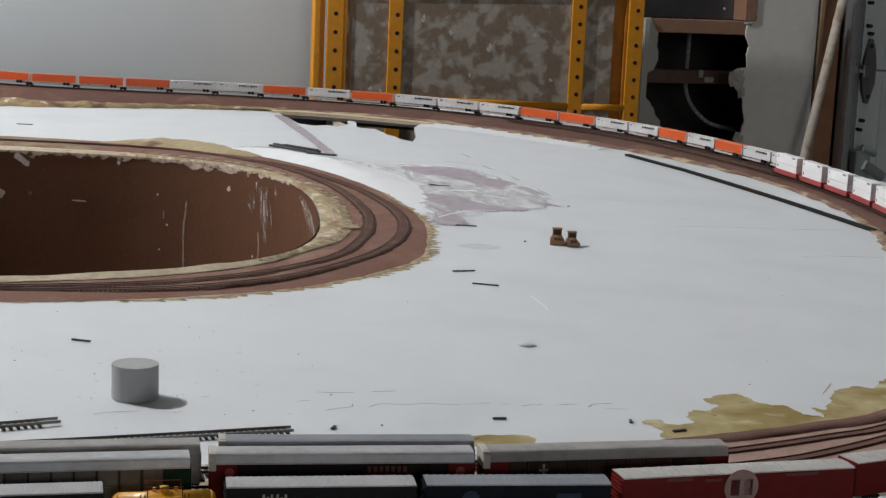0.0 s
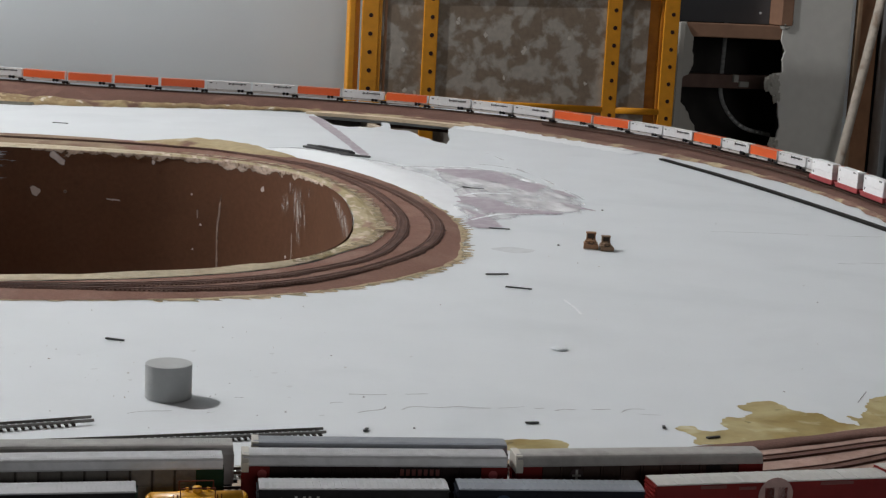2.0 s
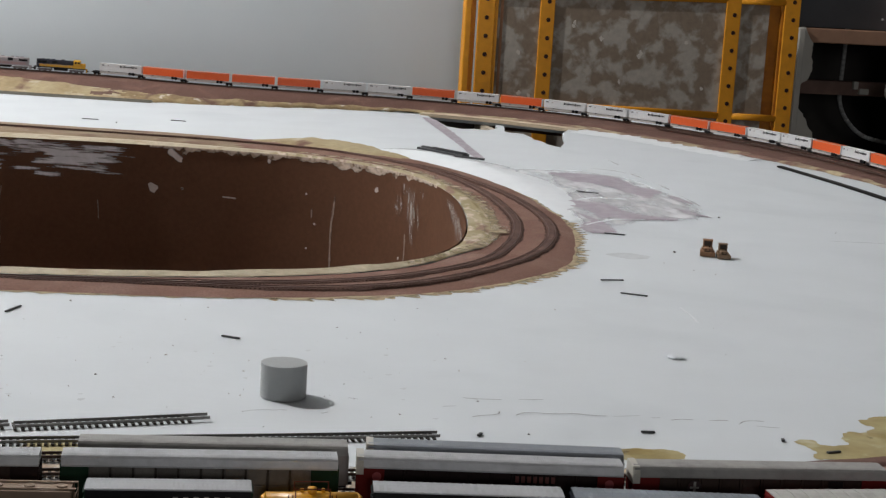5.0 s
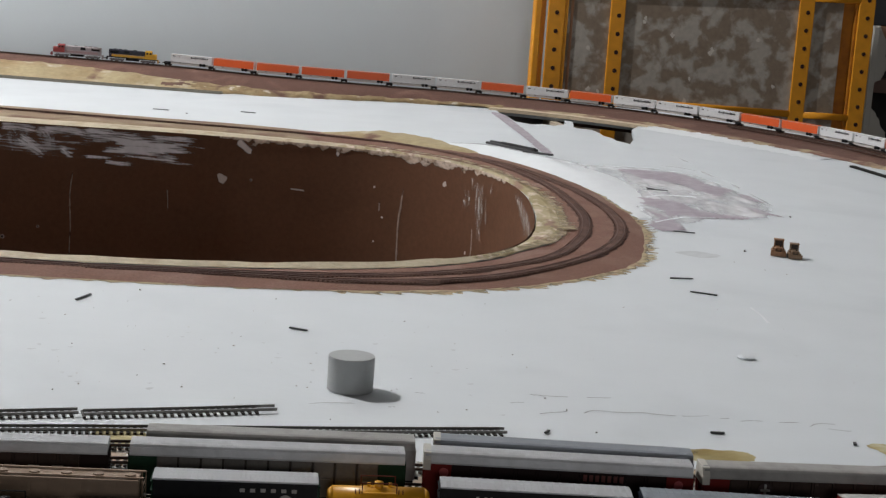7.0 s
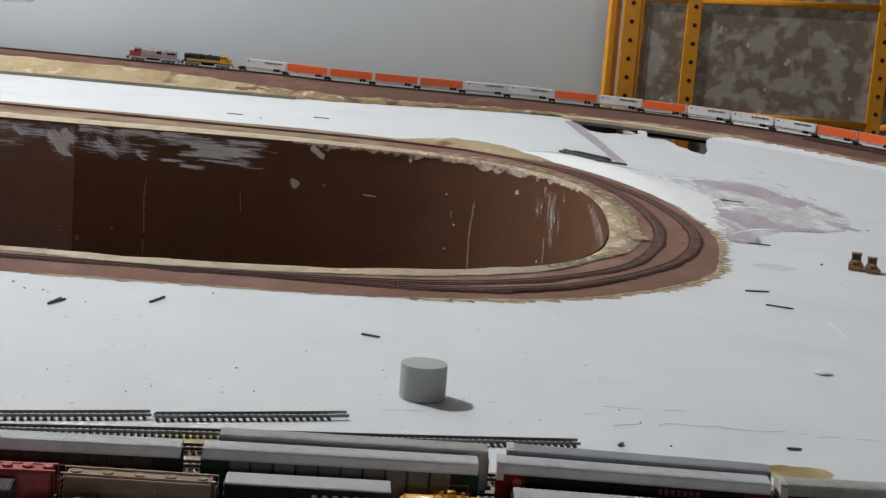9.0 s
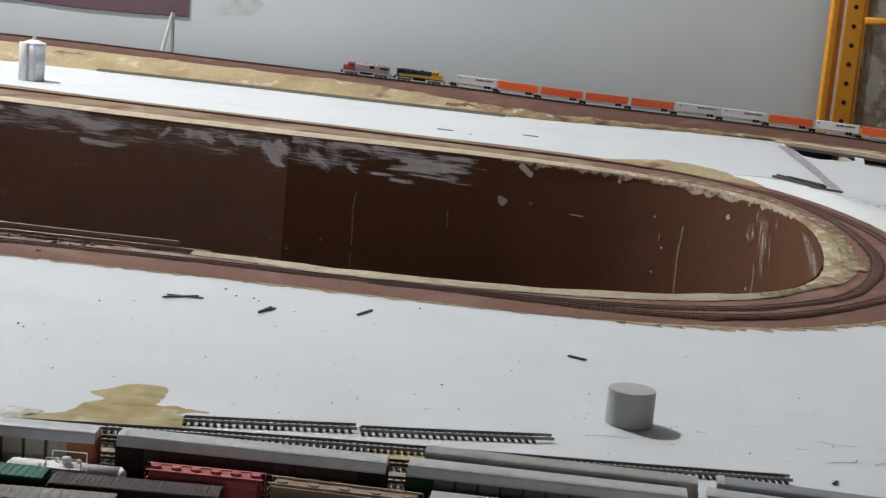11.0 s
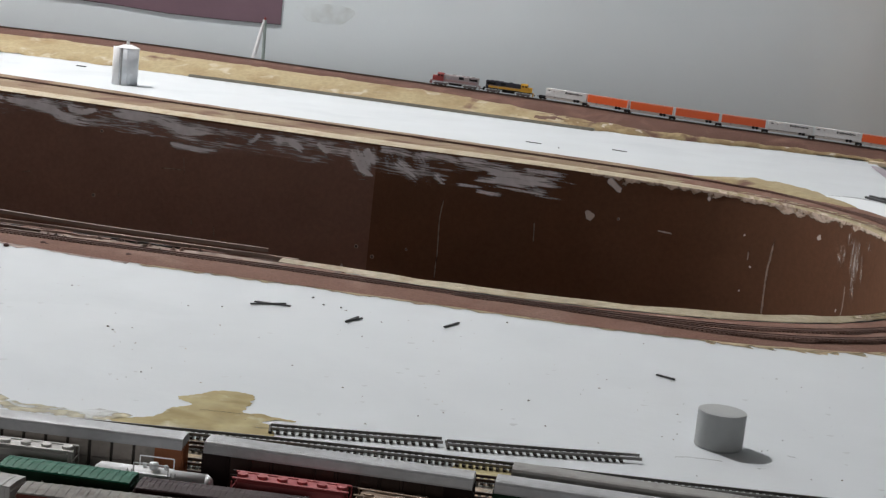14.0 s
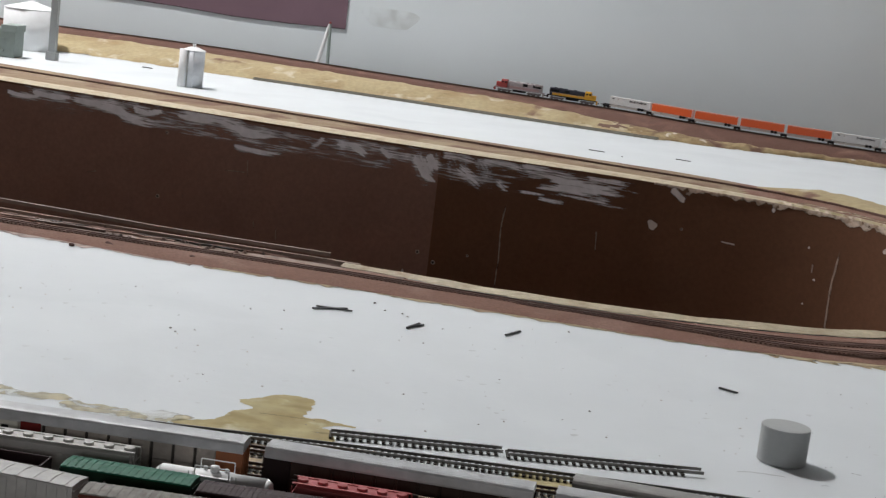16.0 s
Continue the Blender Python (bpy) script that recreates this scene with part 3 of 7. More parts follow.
band(bm, lip_in[: b0 + 1], lip_mid[: b0 + 1], 4, n=b0 + 1, rough=0.0008, ragged=(0.004, 0.0), seed=2.0, freq=60)
band(bm, lip_in[b1:], lip_mid[b1:], 4, n=N - b1, rough=0.0022, ragged=(0.004, 0.0), seed=2.0, freq=60)
band(bm, lip_mid[: b0 + 1], lip_out[: b0 + 1], 4, n=b0 + 1, rough=0.0006, ragged=(0.0, 0.0016), seed=2.0, freq=60)
band(bm, lip_mid[b1:], lip_out[b1:], 3, n=N - b1, rough=0.002, ragged=(0.0, 0.006), seed=2.0, freq=60)
setting("trim_pit", bm, M_CREAM, "cream and ochre plaster lip round the pit", "trim", True)
bm = bmesh.new()
band(bm, lip_in[b0 : b1 + 1], lip_mid[b0 : b1 + 1], 5, n=b1 - b0 + 1, rough=0.0005, ragged=(0.003, 0.0), seed=2.0, freq=60)
band(bm, lip_mid[b0 : b1 + 1], lip_out[b0 : b1 + 1], 4, n=b1 - b0 + 1, rough=0.0005, ragged=(0.0, 0.003), seed=2.0, freq=60)
olive = film(material("olive_wash", (0.34, 0.275, 0.16), 0.7, vary=0.15, scale=120, bump=0.2, second=(0.47, 0.38, 0.27), amount=(0.47, 0.60), second_scale=40), 0.20, 0.50, (45, 45, 1), 0.9)
setting("paint_lip", soft_strip(bmesh.new(), [Vector((p.x, p.y, 0)) for p in lip_out[b0 : b1 + 1]], 0.0062, 0.012, (0.0, 0.022), 5, 11, 0.75), olive, "olive wash run from the plaster lip onto the ballast", "paint")
setting("trim_pit_bend", bm, M_LIP, "olive brown stained plaster lip at the pit's round end", "trim", True)
bm = bmesh.new()
ribbon(bm, INNER[: k0 + 2], [(0.0025, 0.0), (0.0025, 0.007), (-0.0025, 0.007), (-0.0025, 0.0)])
setting("trim_board_edge", bm, material("raw_board_edge", (0.30, 0.22, 0.18), 0.8, vary=0.2, scale=90), "raw top edge of the hardboard lining", "trim")
bm = bmesh.new()
ribbon(bm, INNER[: k0 + 6], [(-0.0025, 0.0008), (-0.014, 0.0008), (-0.015, 0.0035), (-0.030, 0.004), (-0.050, 0.002)], rough=0.0015)
setting("trim_plywood_layers", bm, material("grey_brown_layers", (0.27, 0.205, 0.17), 0.85, vary=0.3, scale=40, bump=0.4, second=(0.15, 0.10, 0.08), amount=(0.45, 0.6), second_scale=30), "grey brown plywood layers left bare beside the pit", "trim")
bm = bmesh.new()
band(bm, [p + Vector((0, 0, 0.002)) for p in LIP], [p + Vector((0, 0, 0.0008)) for p in OUTER], 8, n=420, rise=0.003, rough=0.0012, ragged=(0.004, 0.004), seed=5.0, freq=30)
for f in bm.faces:
    c = f.calc_center_median()
    if c.y > 1.6 and c.x < 0.18 + 0.05 * noise.noise((c.x * 30, c.y * 30, 0)):
        f.material_index = 1
ring_bed = setting("roadbed_pit", bm, M_BALLAST, "reddish brown ballast ring carrying two tracks round the pit", "roadbed", True)
ring_bed.data.materials.append(stain_over(material("olive_brown_roadbed", (0.235, 0.165, 0.105), 0.9, vary=0.15, scale=200, bump=0.3, bump_scale=400, second=(0.30, 0.235, 0.155), amount=(0.5, 0.66), second_scale=12), (0.15, 0.08, 0.055), 9.0, 0.5, 0.62))


def fringe(line, n, reach, seed):
    """Brush strokes of thin paint that run out from a line onto the white table."""
    rng = random.Random(seed)
    pts = resample(line, n)
    bm = bmesh.new()
    for i in range(1, n - 1):
        d = (pts[i + 1] - pts[i - 1]).normalized()
        s = Vector((d.y, -d.x, 0))
        lean = rng.uniform(-0.3, 1.1)
        ln, wd = reach * rng.uniform(0.25, 1.0), (pts[i + 1] - pts[i]).length * rng.uniform(0.7, 1.3)
        q = pts[i] - s * 0.012
        z = 0.0003 + 0.0002 * rng.random()
        tip = pts[i] + s * ln + d * ln * lean
        vs = [q - d * wd, q + d * wd, pts[i].lerp(tip, 0.6) + d * wd * 0.75, tip + d * wd * 0.25, tip - d * wd * 0.2, pts[i].lerp(tip, 0.55) - d * wd * 0.8]
        bm.faces.new([bm.verts.new((v.x, v.y, z)) for v in vs])
    return bm


M_TANFILM = film(material("tan_wash_film", (0.43, 0.355, 0.22), 0.85, vary=0.15, scale=120, bump=0.1, second=(0.36, 0.26, 0.17), amount=(0.45, 0.62), second_scale=40), 0.16, 0.44, (60, 60, 1), 0.95)
M_PINKFILM = film(material("pinkish_wash", (0.42, 0.32, 0.285), 0.85, vary=0.15, scale=120, bump=0.1, second=(0.50, 0.43, 0.37), amount=(0.45, 0.62), second_scale=24), 0.16, 0.44, (60, 60, 1), 0.95)
right_part = [p for p in OUTER if p.x > 0.08 and p.y < 1.0]
setting("paint_film", soft_strip(bmesh.new(), resample(right_part, 300), 0.0007, 0.014, (0.004, 0.018), 3, 30), M_TANFILM, "soft tan wash at the edge of the ballast", "paint")
setting("paint_fringe", fringe(right_part, 120, 0.021, 3), M_FRINGE, "ragged tan brush strokes at the edge of the ballast", "paint")
near_part = [p for p in OUTER if -0.5 < p.x <= 0.2 and p.y < 0.7]
setting("paint_fringe_near", soft_strip(bmesh.new(), resample(near_part, 260), 0.0006, 0.010, (0.002, 0.016), 7, 26), M_TANFILM, "thin ochre brush strokes at the edge of the ballast", "paint")
left_part = [p for p in OUTER if -1.2 < p.x <= -0.5 and p.y < 0.8]
setting("paint_fringe_left", soft_strip(bmesh.new(), resample(left_part, 260), 0.0006, 0.012, (0.003, 0.022), 17, 22), M_PINKFILM, "pinkish ragged wash along the near edge of the ballast", "paint")
top_part = [p for p in OUTER if p.x > 0.45 and 0.95 <= p.y < 1.6]
setting("paint_fringe_far", soft_strip(bmesh.new(), resample(top_part, 160), 0.0006, 0.012, (0.003, 0.013), 11, 30), M_TANFILM, "thin ochre brush strokes beyond the ballast curve", "paint")
# low sandy mound outside the far bend
bm = bmesh.new()
band(bm, lines([(0.20, 1.83, 0.0008), (0.30, 1.76, 0.0008), (0.39, 1.68, 0.0008), (0.47, 1.62, 0.0008)]), lines([(0.22, 1.87, 0.0008), (0.33, 1.90, 0.0008), (0.43, 1.84, 0.0008), (0.49, 1.66, 0.0008)]), 6, n=50, rise=0.009, rough=0.005, ragged=(0.004, 0.008), seed=8, freq=30, taper=True)
setting("mound", bm, M_SAND, "low ochre sand mound beside the bend", "mound", True)

# ochre stains by the yard

def wash(n, paint, pts):
    bm = blotch(bmesh.new(), pts, 0.0003, seed=(n - 1) * 3.0, wander=0.0035, freq=110, step=0.002)
    setting("stain_%d" % n, bm, paint, "ochre paint wash spilled on the white tabletop", "stain")


wash(1, M_WASH, [(0.449, -0.059), (0.464, -0.056), (0.468, -0.069), (0.491, -0.069), (0.493, -0.051), (0.509, -0.033), (0.52, -0.038), (0.534, -0.024), (0.532, -0.006), (0.551, 0.005), (0.569, 0.007), (0.575, -0.013), (0.579, -0.027), (0.593, -0.033), (0.595, -0.054), (0.609, -0.07), (0.615, -0.044), (0.624, -0.048), (0.654, -0.007), (0.671, 0.009), (0.695, 0.015), (0.704, 0.007), (0.73, 0.03), (0.86, 0.14), (0.9, 0.12), (0.72, -0.02), (0.674, -0.062), (0.6, -0.085), (0.543, -0.104), (0.483, -0.108), (0.448, -0.102), (0.455, -0.085)])
wash(2, M_WASH, [(-0.352, 0.038), (-0.342, 0.044), (-0.333, 0.053), (-0.327, 0.063), (-0.314, 0.069), (-0.3, 0.065), (-0.294, 0.053), (-0.295, 0.04), (-0.297, 0.017), (-0.283, 0.014), (-0.268, 0.01), (-0.256, 0.006), (-0.273, 0.001), (-0.279, -0.006), (-0.272, -0.012), (-0.272, -0.04), (-0.34, -0.046), (-0.385, -0.042), (-0.359, -0.022), (-0.349, -0.006), (-0.349, 0.004), (-0.336, 0.019), (-0.344, 0.027)])
wash(3, M_WASH_THIN, [(-0.6, 0), (-0.54, -0.006), (-0.514, -0.013), (-0.496, -0.02), (-0.483, -0.014), (-0.468, -0.012), (-0.465, -0.025), (-0.5, -0.034), (-0.58, -0.03)])
wash(4, M_WASH_THIN, [(-0.462, -0.026), (-0.445, -0.026), (-0.423, -0.026), (-0.41, -0.028), (-0.394, -0.019), (-0.37, -0.027), (-0.385, -0.042), (-0.407, -0.046), (-0.461, -0.044)])
wash(5, M_WASH, [(0.29, -0.085), (0.3, -0.074), (0.325, -0.074), (0.345, -0.082), (0.34, -0.1), (0.3, -0.1)])
wash(6, M_WASH, [(-0.13, -0.045), (-0.1, -0.048), (-0.09, -0.075), (-0.135, -0.078)])

# dirt between the yard tracks
bm = bmesh.new()
band(bm, lines([(-0.75, -0.055, 0.0002), (-0.3, -0.066, 0.0002), (0.0, -0.10, 0.0002), (0.2, -0.115, 0.0002), (0.42, -0.125, 0.0002)]), lines([(-0.75, -0.32, 0.0002), (0.0, -0.33, 0.0002), (0.42, -0.33, 0.0002)]), 4, n=120, ragged=(0.008, 0.0), seed=12, freq=30)
setting("stain_7", bm, brushed(material("yard_dirt", (0.46, 0.36, 0.24), 0.9, vary=0.2, scale=90, second=(0.40, 0.27, 0.20), second_scale=20), 0.34, 0.56, (22, 60, 40), 14.0, 0.34, 0.54), "thin tan dirt between the yard tracks", "stain")

# brown ground of the near right-hand curve
bm = bmesh.new()
band(bm, lines([(0.40, -0.128, 0.0012), (0.48, -0.120, 0.0012), (0.565, -0.092, 0.0012), (0.672, -0.060, 0.0012), (0.80, 0.035, 0.0012), (0.95, 0.19, 0.0012), (1.12, 0.50, 0.0012)]), lines([(0.38, -0.25, 0.0012), (0.52, -0.26, 0.0012), (0.64, -0.23, 0.0012), (0.80, -0.17, 0.0012), (0.98, -0.02, 0.0012), (1.16, 0.16, 0.0012), (1.34, 0.52, 0.0012)]), 6, n=80, ragged=(0.003, 0.003), seed=6)
setting("roadbed_near", bm, M_NEARBED, "smooth pale brown ground under the near right-hand curve", "roadbed", True)


def rails(bm, line, lift=0.0, half=0.0045, tall=0.0019):
    for s in (-half, half):
        ribbon(bm, line, [(s - 0.0005, lift), (s - 0.0005, lift + tall), (s + 0.0005, lift + tall), (s + 0.0005, lift)])
    return bm


def sleepers(bm, line, pitch=0.0048, lift=0.0, half=0.0085):
    total = sum((b - a).length for a, b in zip(line, line[1:]))
    pts = resample(line, max(3, int(total / pitch)))
    for i, p in enumerate(pts):
        s = sideways(pts, i)
        d = Vector((s.y, -s.x, 0))
        vs = []
        for z in (0, 0.0014):
            for a, b in ((-1, -1), (1, -1), (1, 1), (-1, 1)):
                q = p + s * half * a + d * 0.0011 * b
                vs.append(bm.verts.new((q.x, q.y, p.z + lift + z)))
        for f in ((4, 5, 6, 7), (0, 1, 5, 4), (1, 2, 6, 5), (2, 3, 7, 6), (3, 0, 4, 7)):
            bm.faces.new([vs[k] for k in f])
    return bm


def fixed_track(name, line, lift, label, rail_mat, tie_mat, tall=0.0019):
    t = thing(name, label, "track", kind="structure")
    part("rails", rails(bmesh.new(), line, lift + 0.0012, tall=tall), rail_mat, t)
    tagged(part("sleepers", sleepers(bmesh.new(), line, lift=lift), tie_mat, t), kind="stuff")
    return t


fixed_track("track_1", FAR, 0.0005, "main line track on the far embankment", M_RAIL, M_TIEBROWN)
fixed_track("track_2", shifted([p for p in FAR if p.x > 1.2 and p.y < 2.3], -0.036), 0.0005, "passing track on the inside of the end curve", M_RAIL, M_TIEBROWN)
RING = [(-3.3, 0.95), (-2.2, 0.79), (-1.3, 0.665), (-0.77, 0.585), (-0.33, 0.541), (-0.15, 0.514), (0.026, 0.503), (0.15, 0.512), (0.26, 0.555), (0.369, 0.645), (0.435, 0.76), (0.478, 0.88), (0.503, 1.0), (0.517, 1.19), (0.505, 1.38), (0.455, 1.55), (0.35, 1.70), (0.2, 1.79), (0.0, 1.86), (-0.36, 1.97), (-0.825, 2.10), (-1.3, 2.24), (-2.2, 2.48), (-3.3, 2.76)]
fixed_track("track_3", lines(RING), 0.0046, "brown painted inner track round the pit", M_RAILBROWN, M_TIEBROWN, 0.0011)
fixed_track("track_4", lines([(-0.16, 0.5125), (-0.07, 0.504), (0.024, 0.490), (0.13, 0.478), (0.25, 0.508), (0.354, 0.584), (0.45, 0.70), (0.513, 0.834), (0.545, 0.98), (0.552, 1.16), (0.535, 1.33), (0.50, 1.48), (0.455, 1.555)]), 0.0046, "brown painted outer track round the pit", M_RAILBROWN, M_TIEBROWN, 0.0011)
OUTER_TRACK = [(-0.16, 0.5125), (-0.07, 0.504), (0.024, 0.490), (0.13, 0.478), (0.25, 0.508), (0.354, 0.584), (0.45, 0.70), (0.513, 0.834), (0.545, 0.98), (0.552, 1.16), (0.535, 1.33), (0.50, 1.48), (0.455, 1.555)]
bm = bmesh.new()
for pts in (RING, OUTER_TRACK):
    ln = [p for p in lines([(x, y, 0.0) for x, y in pts], 0.006) if p.y < 1.68]
    for p in ln:
        p.z = 0.0005 * max(0.0, min(1.0, (p.x - 0.02) / 0.15))
    ribbon(bm, ln, [(-0.0098, 0.0032), (-0.0062, 0.0058), (0.0062, 0.0058), (0.0098, 0.0032)], ragged=(0.004, 0.004), rough=0.0003, freq=60)
setting("roadbed_dirt", bm, material("dark_track_dirt", (0.078, 0.038, 0.027), 0.9, vary=0.25, scale=260, bump=0.5, bump_scale=500, second=(0.135, 0.072, 0.052), amount=(0.46, 0.66), second_scale=30), "dark brown dirt packed round the ring tracks", "roadbed", True)
YARD = {
    "track_5": [(-0.7, -0.09), (-0.4, -0.086), (-0.1, -0.084)],
    "track_6": [(-0.7, -0.125), (-0.3, -0.121), (0.0, -0.124), (0.3, -0.150), (0.45, -0.160)],
    "track_7": [(-0.7, -0.14), (-0.2, -0.148), (-0.01, -0.162), (0.1745, -0.18), (0.34, -0.198), (0.49, -0.180)],
    "track_8": [(-0.7, -0.180), (-0.386, -0.1835), (-0.2045, -0.189), (-0.0215, -0.202), (0.1615, -0.2175), (0.337, -0.2375), (0.5, -0.232), (0.75, -0.15)],
    "track_9": [(-0.7, -0.203), (-0.42, -0.209), (-0.3115, -0.216), (-0.143, -0.225), (-0.043, -0.235), (0.139, -0.252), (0.2625, -0.271), (0.414, -0.278), (0.583, -0.262), (0.75, -0.2)],
    "track_10": [(-0.7, -0.225), (-0.45, -0.238), (-0.36, -0.2475), (-0.265, -0.254), (-0.15, -0.262), (0.0, -0.275), (0.2, -0.30)],
    "track_11": [(-0.7, -0.262), (-0.43, -0.275), (-0.32, -0.283), (-0.1, -0.30)],
}
for name, pts in YARD.items():
    whole = lines([(x, y, 0.0004) for x, y in pts])
    cut = next((i for i, p in enumerate(whole) if p.x > 0.41), len(whole))
    fixed_track(name, whole[:cut], 0.001, "yard track on the near side of the table", M_RAIL, M_TIE)
for name, pts in (
    ("track_12", [(0.41, -0.156), (0.471, -0.149), (0.522, -0.140), (0.578, -0.127), (0.644, -0.109), (0.76, -0.045), (0.93, 0.09), (1.06, 0.26), (1.20, 0.54)]),
    ("track_13", [(0.41, -0.188), (0.504, -0.177), (0.557, -0.163), (0.624, -0.138), (0.75, -0.085), (0.95, 0.06), (1.10, 0.23), (1.25, 0.54)]),
):
    ob = thing(name, "track sunk in the pale brown ground of the near curve", "track", kind="structure")
    ln = lines([(x, y, 0.0014) for x, y in pts])
    part("rails", rails(bmesh.new(), ln, 0.0, tall=0.0014), M_RAILBROWN, ob)
    part("groove", ribbon(bmesh.new(), ln, [(-0.0062, 0.0), (-0.0050, 0.0006), (0.0050, 0.0006), (0.0062, 0.0)]), M_FARBED, ob)
# the roadbed's shadowed edge is laid on as a dark brown strip
bm = bmesh.new()
ribbon(bm, lines([(0.425, -0.126, 0.0), (0.483, -0.118, 0.0), (0.537, -0.110, 0.0), (0.590, -0.0975, 0.0), (0.664, -0.077, 0.0), (0.80, 0.020, 0.0), (0.95, 0.18, 0.0)]), [(0.0085, 0.0004), (0.0075, 0.0032), (-0.0075, 0.0032), (-0.0095, 0.0014)], ragged=(0.001, 0.002), rough=0.001)
setting("trim_curve_edge", bm, M_FARBED, "dark brown strip painting the shaded edge of the near curve's roadbed", "trim", True)

sleeper_mesh = finish(box(bmesh.new(), -0.0011, 0.0011, -0.0085, 0.0085, 0, 0.0016, 0.0002))
sleeper_mesh.materials.append(M_TIE)
TRACK_GROUP = "loose track lengths beside the yard"


def loose_track(points, label, bare=0.0):
    line = lines([(x, y, 0.0006) for x, y in points], 0.008)
    t = thing("track_length", label, "track", group=TRACK_GROUP)
    part("rail", ribbon(bmesh.new(), line, [(-0.005, 0.0015), (-0.005, 0.0036), (-0.0040, 0.0036), (-0.0040, 0.0015), (-0.005, 0.0015)]), M_STEELRAIL, t)
    part("rail", ribbon(bmesh.new(), line, [(0.0040, 0.0015), (0.0040, 0.0036), (0.005, 0.0036), (0.005, 0.0015), (0.0040, 0.0015)]), M_STEELRAIL, t)
    total = sum((b - a).length for a, b in zip(line, line[1:]))
    pts = resample(line, int((total - 0.008) / 0.0047))
    pts = [p for p in pts if p.x < line[-1].x - bare]
    for i, p in enumerate(pts):
        s = sideways(pts, i)
        ob = new("sleeper", sleeper_mesh)
        ob.parent = t
        ob.matrix_basis = pose(p.x, p.y, p.z, 0, 0, math.degrees(math.atan2(s.y, s.x)) - 90)
    return t


loose_track([(-0.270, -0.022), (-0.2, -0.0135), (-0.146, -0.006)], "loose length of black sleepered model track lying on the tabletop")
loose_track([(-0.142, -0.010), (-0.07, -0.0005), (0.0, 0.010)], "loose length of black track with rails sticking out at one end", 0.011)
loose_track([(-0.62, -0.082), (-0.32, -0.057), (-0.2, -0.050), (-0.1, -0.047), (0.05, -0.045), (0.168, -0.041)], "long dead-end siding of black sleepered track behind the yard")

# dark strips of roadbed lying on the table
for pts, w, label in (
    ([(1.231, 1.706), (1.238, 1.56), (1.242, 1.44), (1.237, 1.15), (1.222, 0.86), (1.205, 0.66), (1.17, 0.45)], 0.0058, "dark grey cork roadbed strip lying along the curve"),
    ([(-0.931, 2.795), (-0.6, 2.722), (-0.3, 2.640), (0.061, 2.545)], 0.0095, "dusty grey track length lying along the foot of the embankment"),
):
    s = thing("strip", label, "strip")
    ln = lines([(x, y, 0.0006) for x, y in pts], 0.02)
    if w < 0.008:
        part("body", ribbon(bmesh.new(), ln, [(-w, 0.0), (-w, 0.0035), (w, 0.0035), (w, 0.0), (-w, 0.0)]), M_STRIP, s)
    else:
        part("base", ribbon(bmesh.new(), ln, [(-w, 0.0), (-w, 0.0030), (w, 0.0030), (w, 0.0), (-w, 0.0)]), M_GREYSTRIP, s)
        for side in (-0.0045, 0.0045):
            part("rail", ribbon(bmesh.new(), ln, [(side - 0.0005, 0.0036), (side - 0.0005, 0.0058), (side + 0.0005, 0.0058), (side + 0.0005, 0.0036)]), M_GREYSTRIP, s)
        tagged(part("sleepers", sleepers(bmesh.new(), ln, lift=0.0022), M_GREYSTRIP, s), kind="stuff")

# torn places in the plaster, and ridges

def torn(n, wander, pts):
    bm = blotch(bmesh.new(), pts, 0.0009, seed=n * 5.0 - 4, wander=wander * 1.1, freq=150, step=0.002)
    setting("torn_patch_%d" % n, bm, M_TEAR, "torn mauve patch where the plaster skin is peeled away", "patch")


torn(1, 0.007, [(0.706, 1.514), (0.741, 1.526), (0.786, 1.511), (0.818, 1.485), (0.821, 1.422), (0.824, 1.36), (0.843, 1.346), (0.84, 1.302), (0.82, 1.281), (0.799, 1.237), (0.788, 1.259), (0.776, 1.31), (0.772, 1.359), (0.759, 1.374), (0.743, 1.404), (0.719, 1.41), (0.718, 1.466)])
torn(2, 0.004, [(0.838, 1.273), (0.85, 1.259), (0.852, 1.191), (0.84, 1.204)])
torn(3, 0.004, [(0.802, 1.131), (0.814, 1.106), (0.829, 1.052), (0.817, 1.062), (0.8, 1.089)])
torn(4, 0.007, [(0.64, 1.191), (0.673, 1.183), (0.699, 1.165), (0.706, 1.102), (0.72, 1.066), (0.763, 1.034), (0.753, 1.018), (0.719, 1.019), (0.686, 1.013), (0.67, 1.032), (0.655, 1.032), (0.64, 1.021), (0.647, 1.091), (0.636, 1.128)])
torn(5, 0.007, [(0.621, 1.079), (0.633, 1.032), (0.636, 0.987), (0.632, 0.933), (0.622, 0.9), (0.588, 0.893), (0.583, 0.924), (0.597, 0.966), (0.618, 0.999)])
torn(6, 0.003, [(0.672, 2.434), (0.693, 2.39), (0.68, 2.2), (0.67, 2.063), (0.652, 1.88), (0.638, 1.719), (0.622, 1.672), (0.621, 1.75), (0.629, 1.839), (0.64, 1.98), (0.65, 2.13), (0.66, 2.28)])
# half-peeled pinkish skin between the torn patches, and the fresher white round them
M_SKIN = film(material("half_peeled_skin", (0.70, 0.70, 0.715), 0.8, vary=0.06, scale=60, bump=0.2, second=(0.675, 0.668, 0.685), amount=(0.46, 0.66), second_scale=14), 0.26, 0.60, (30, 12, 1), 0.9)
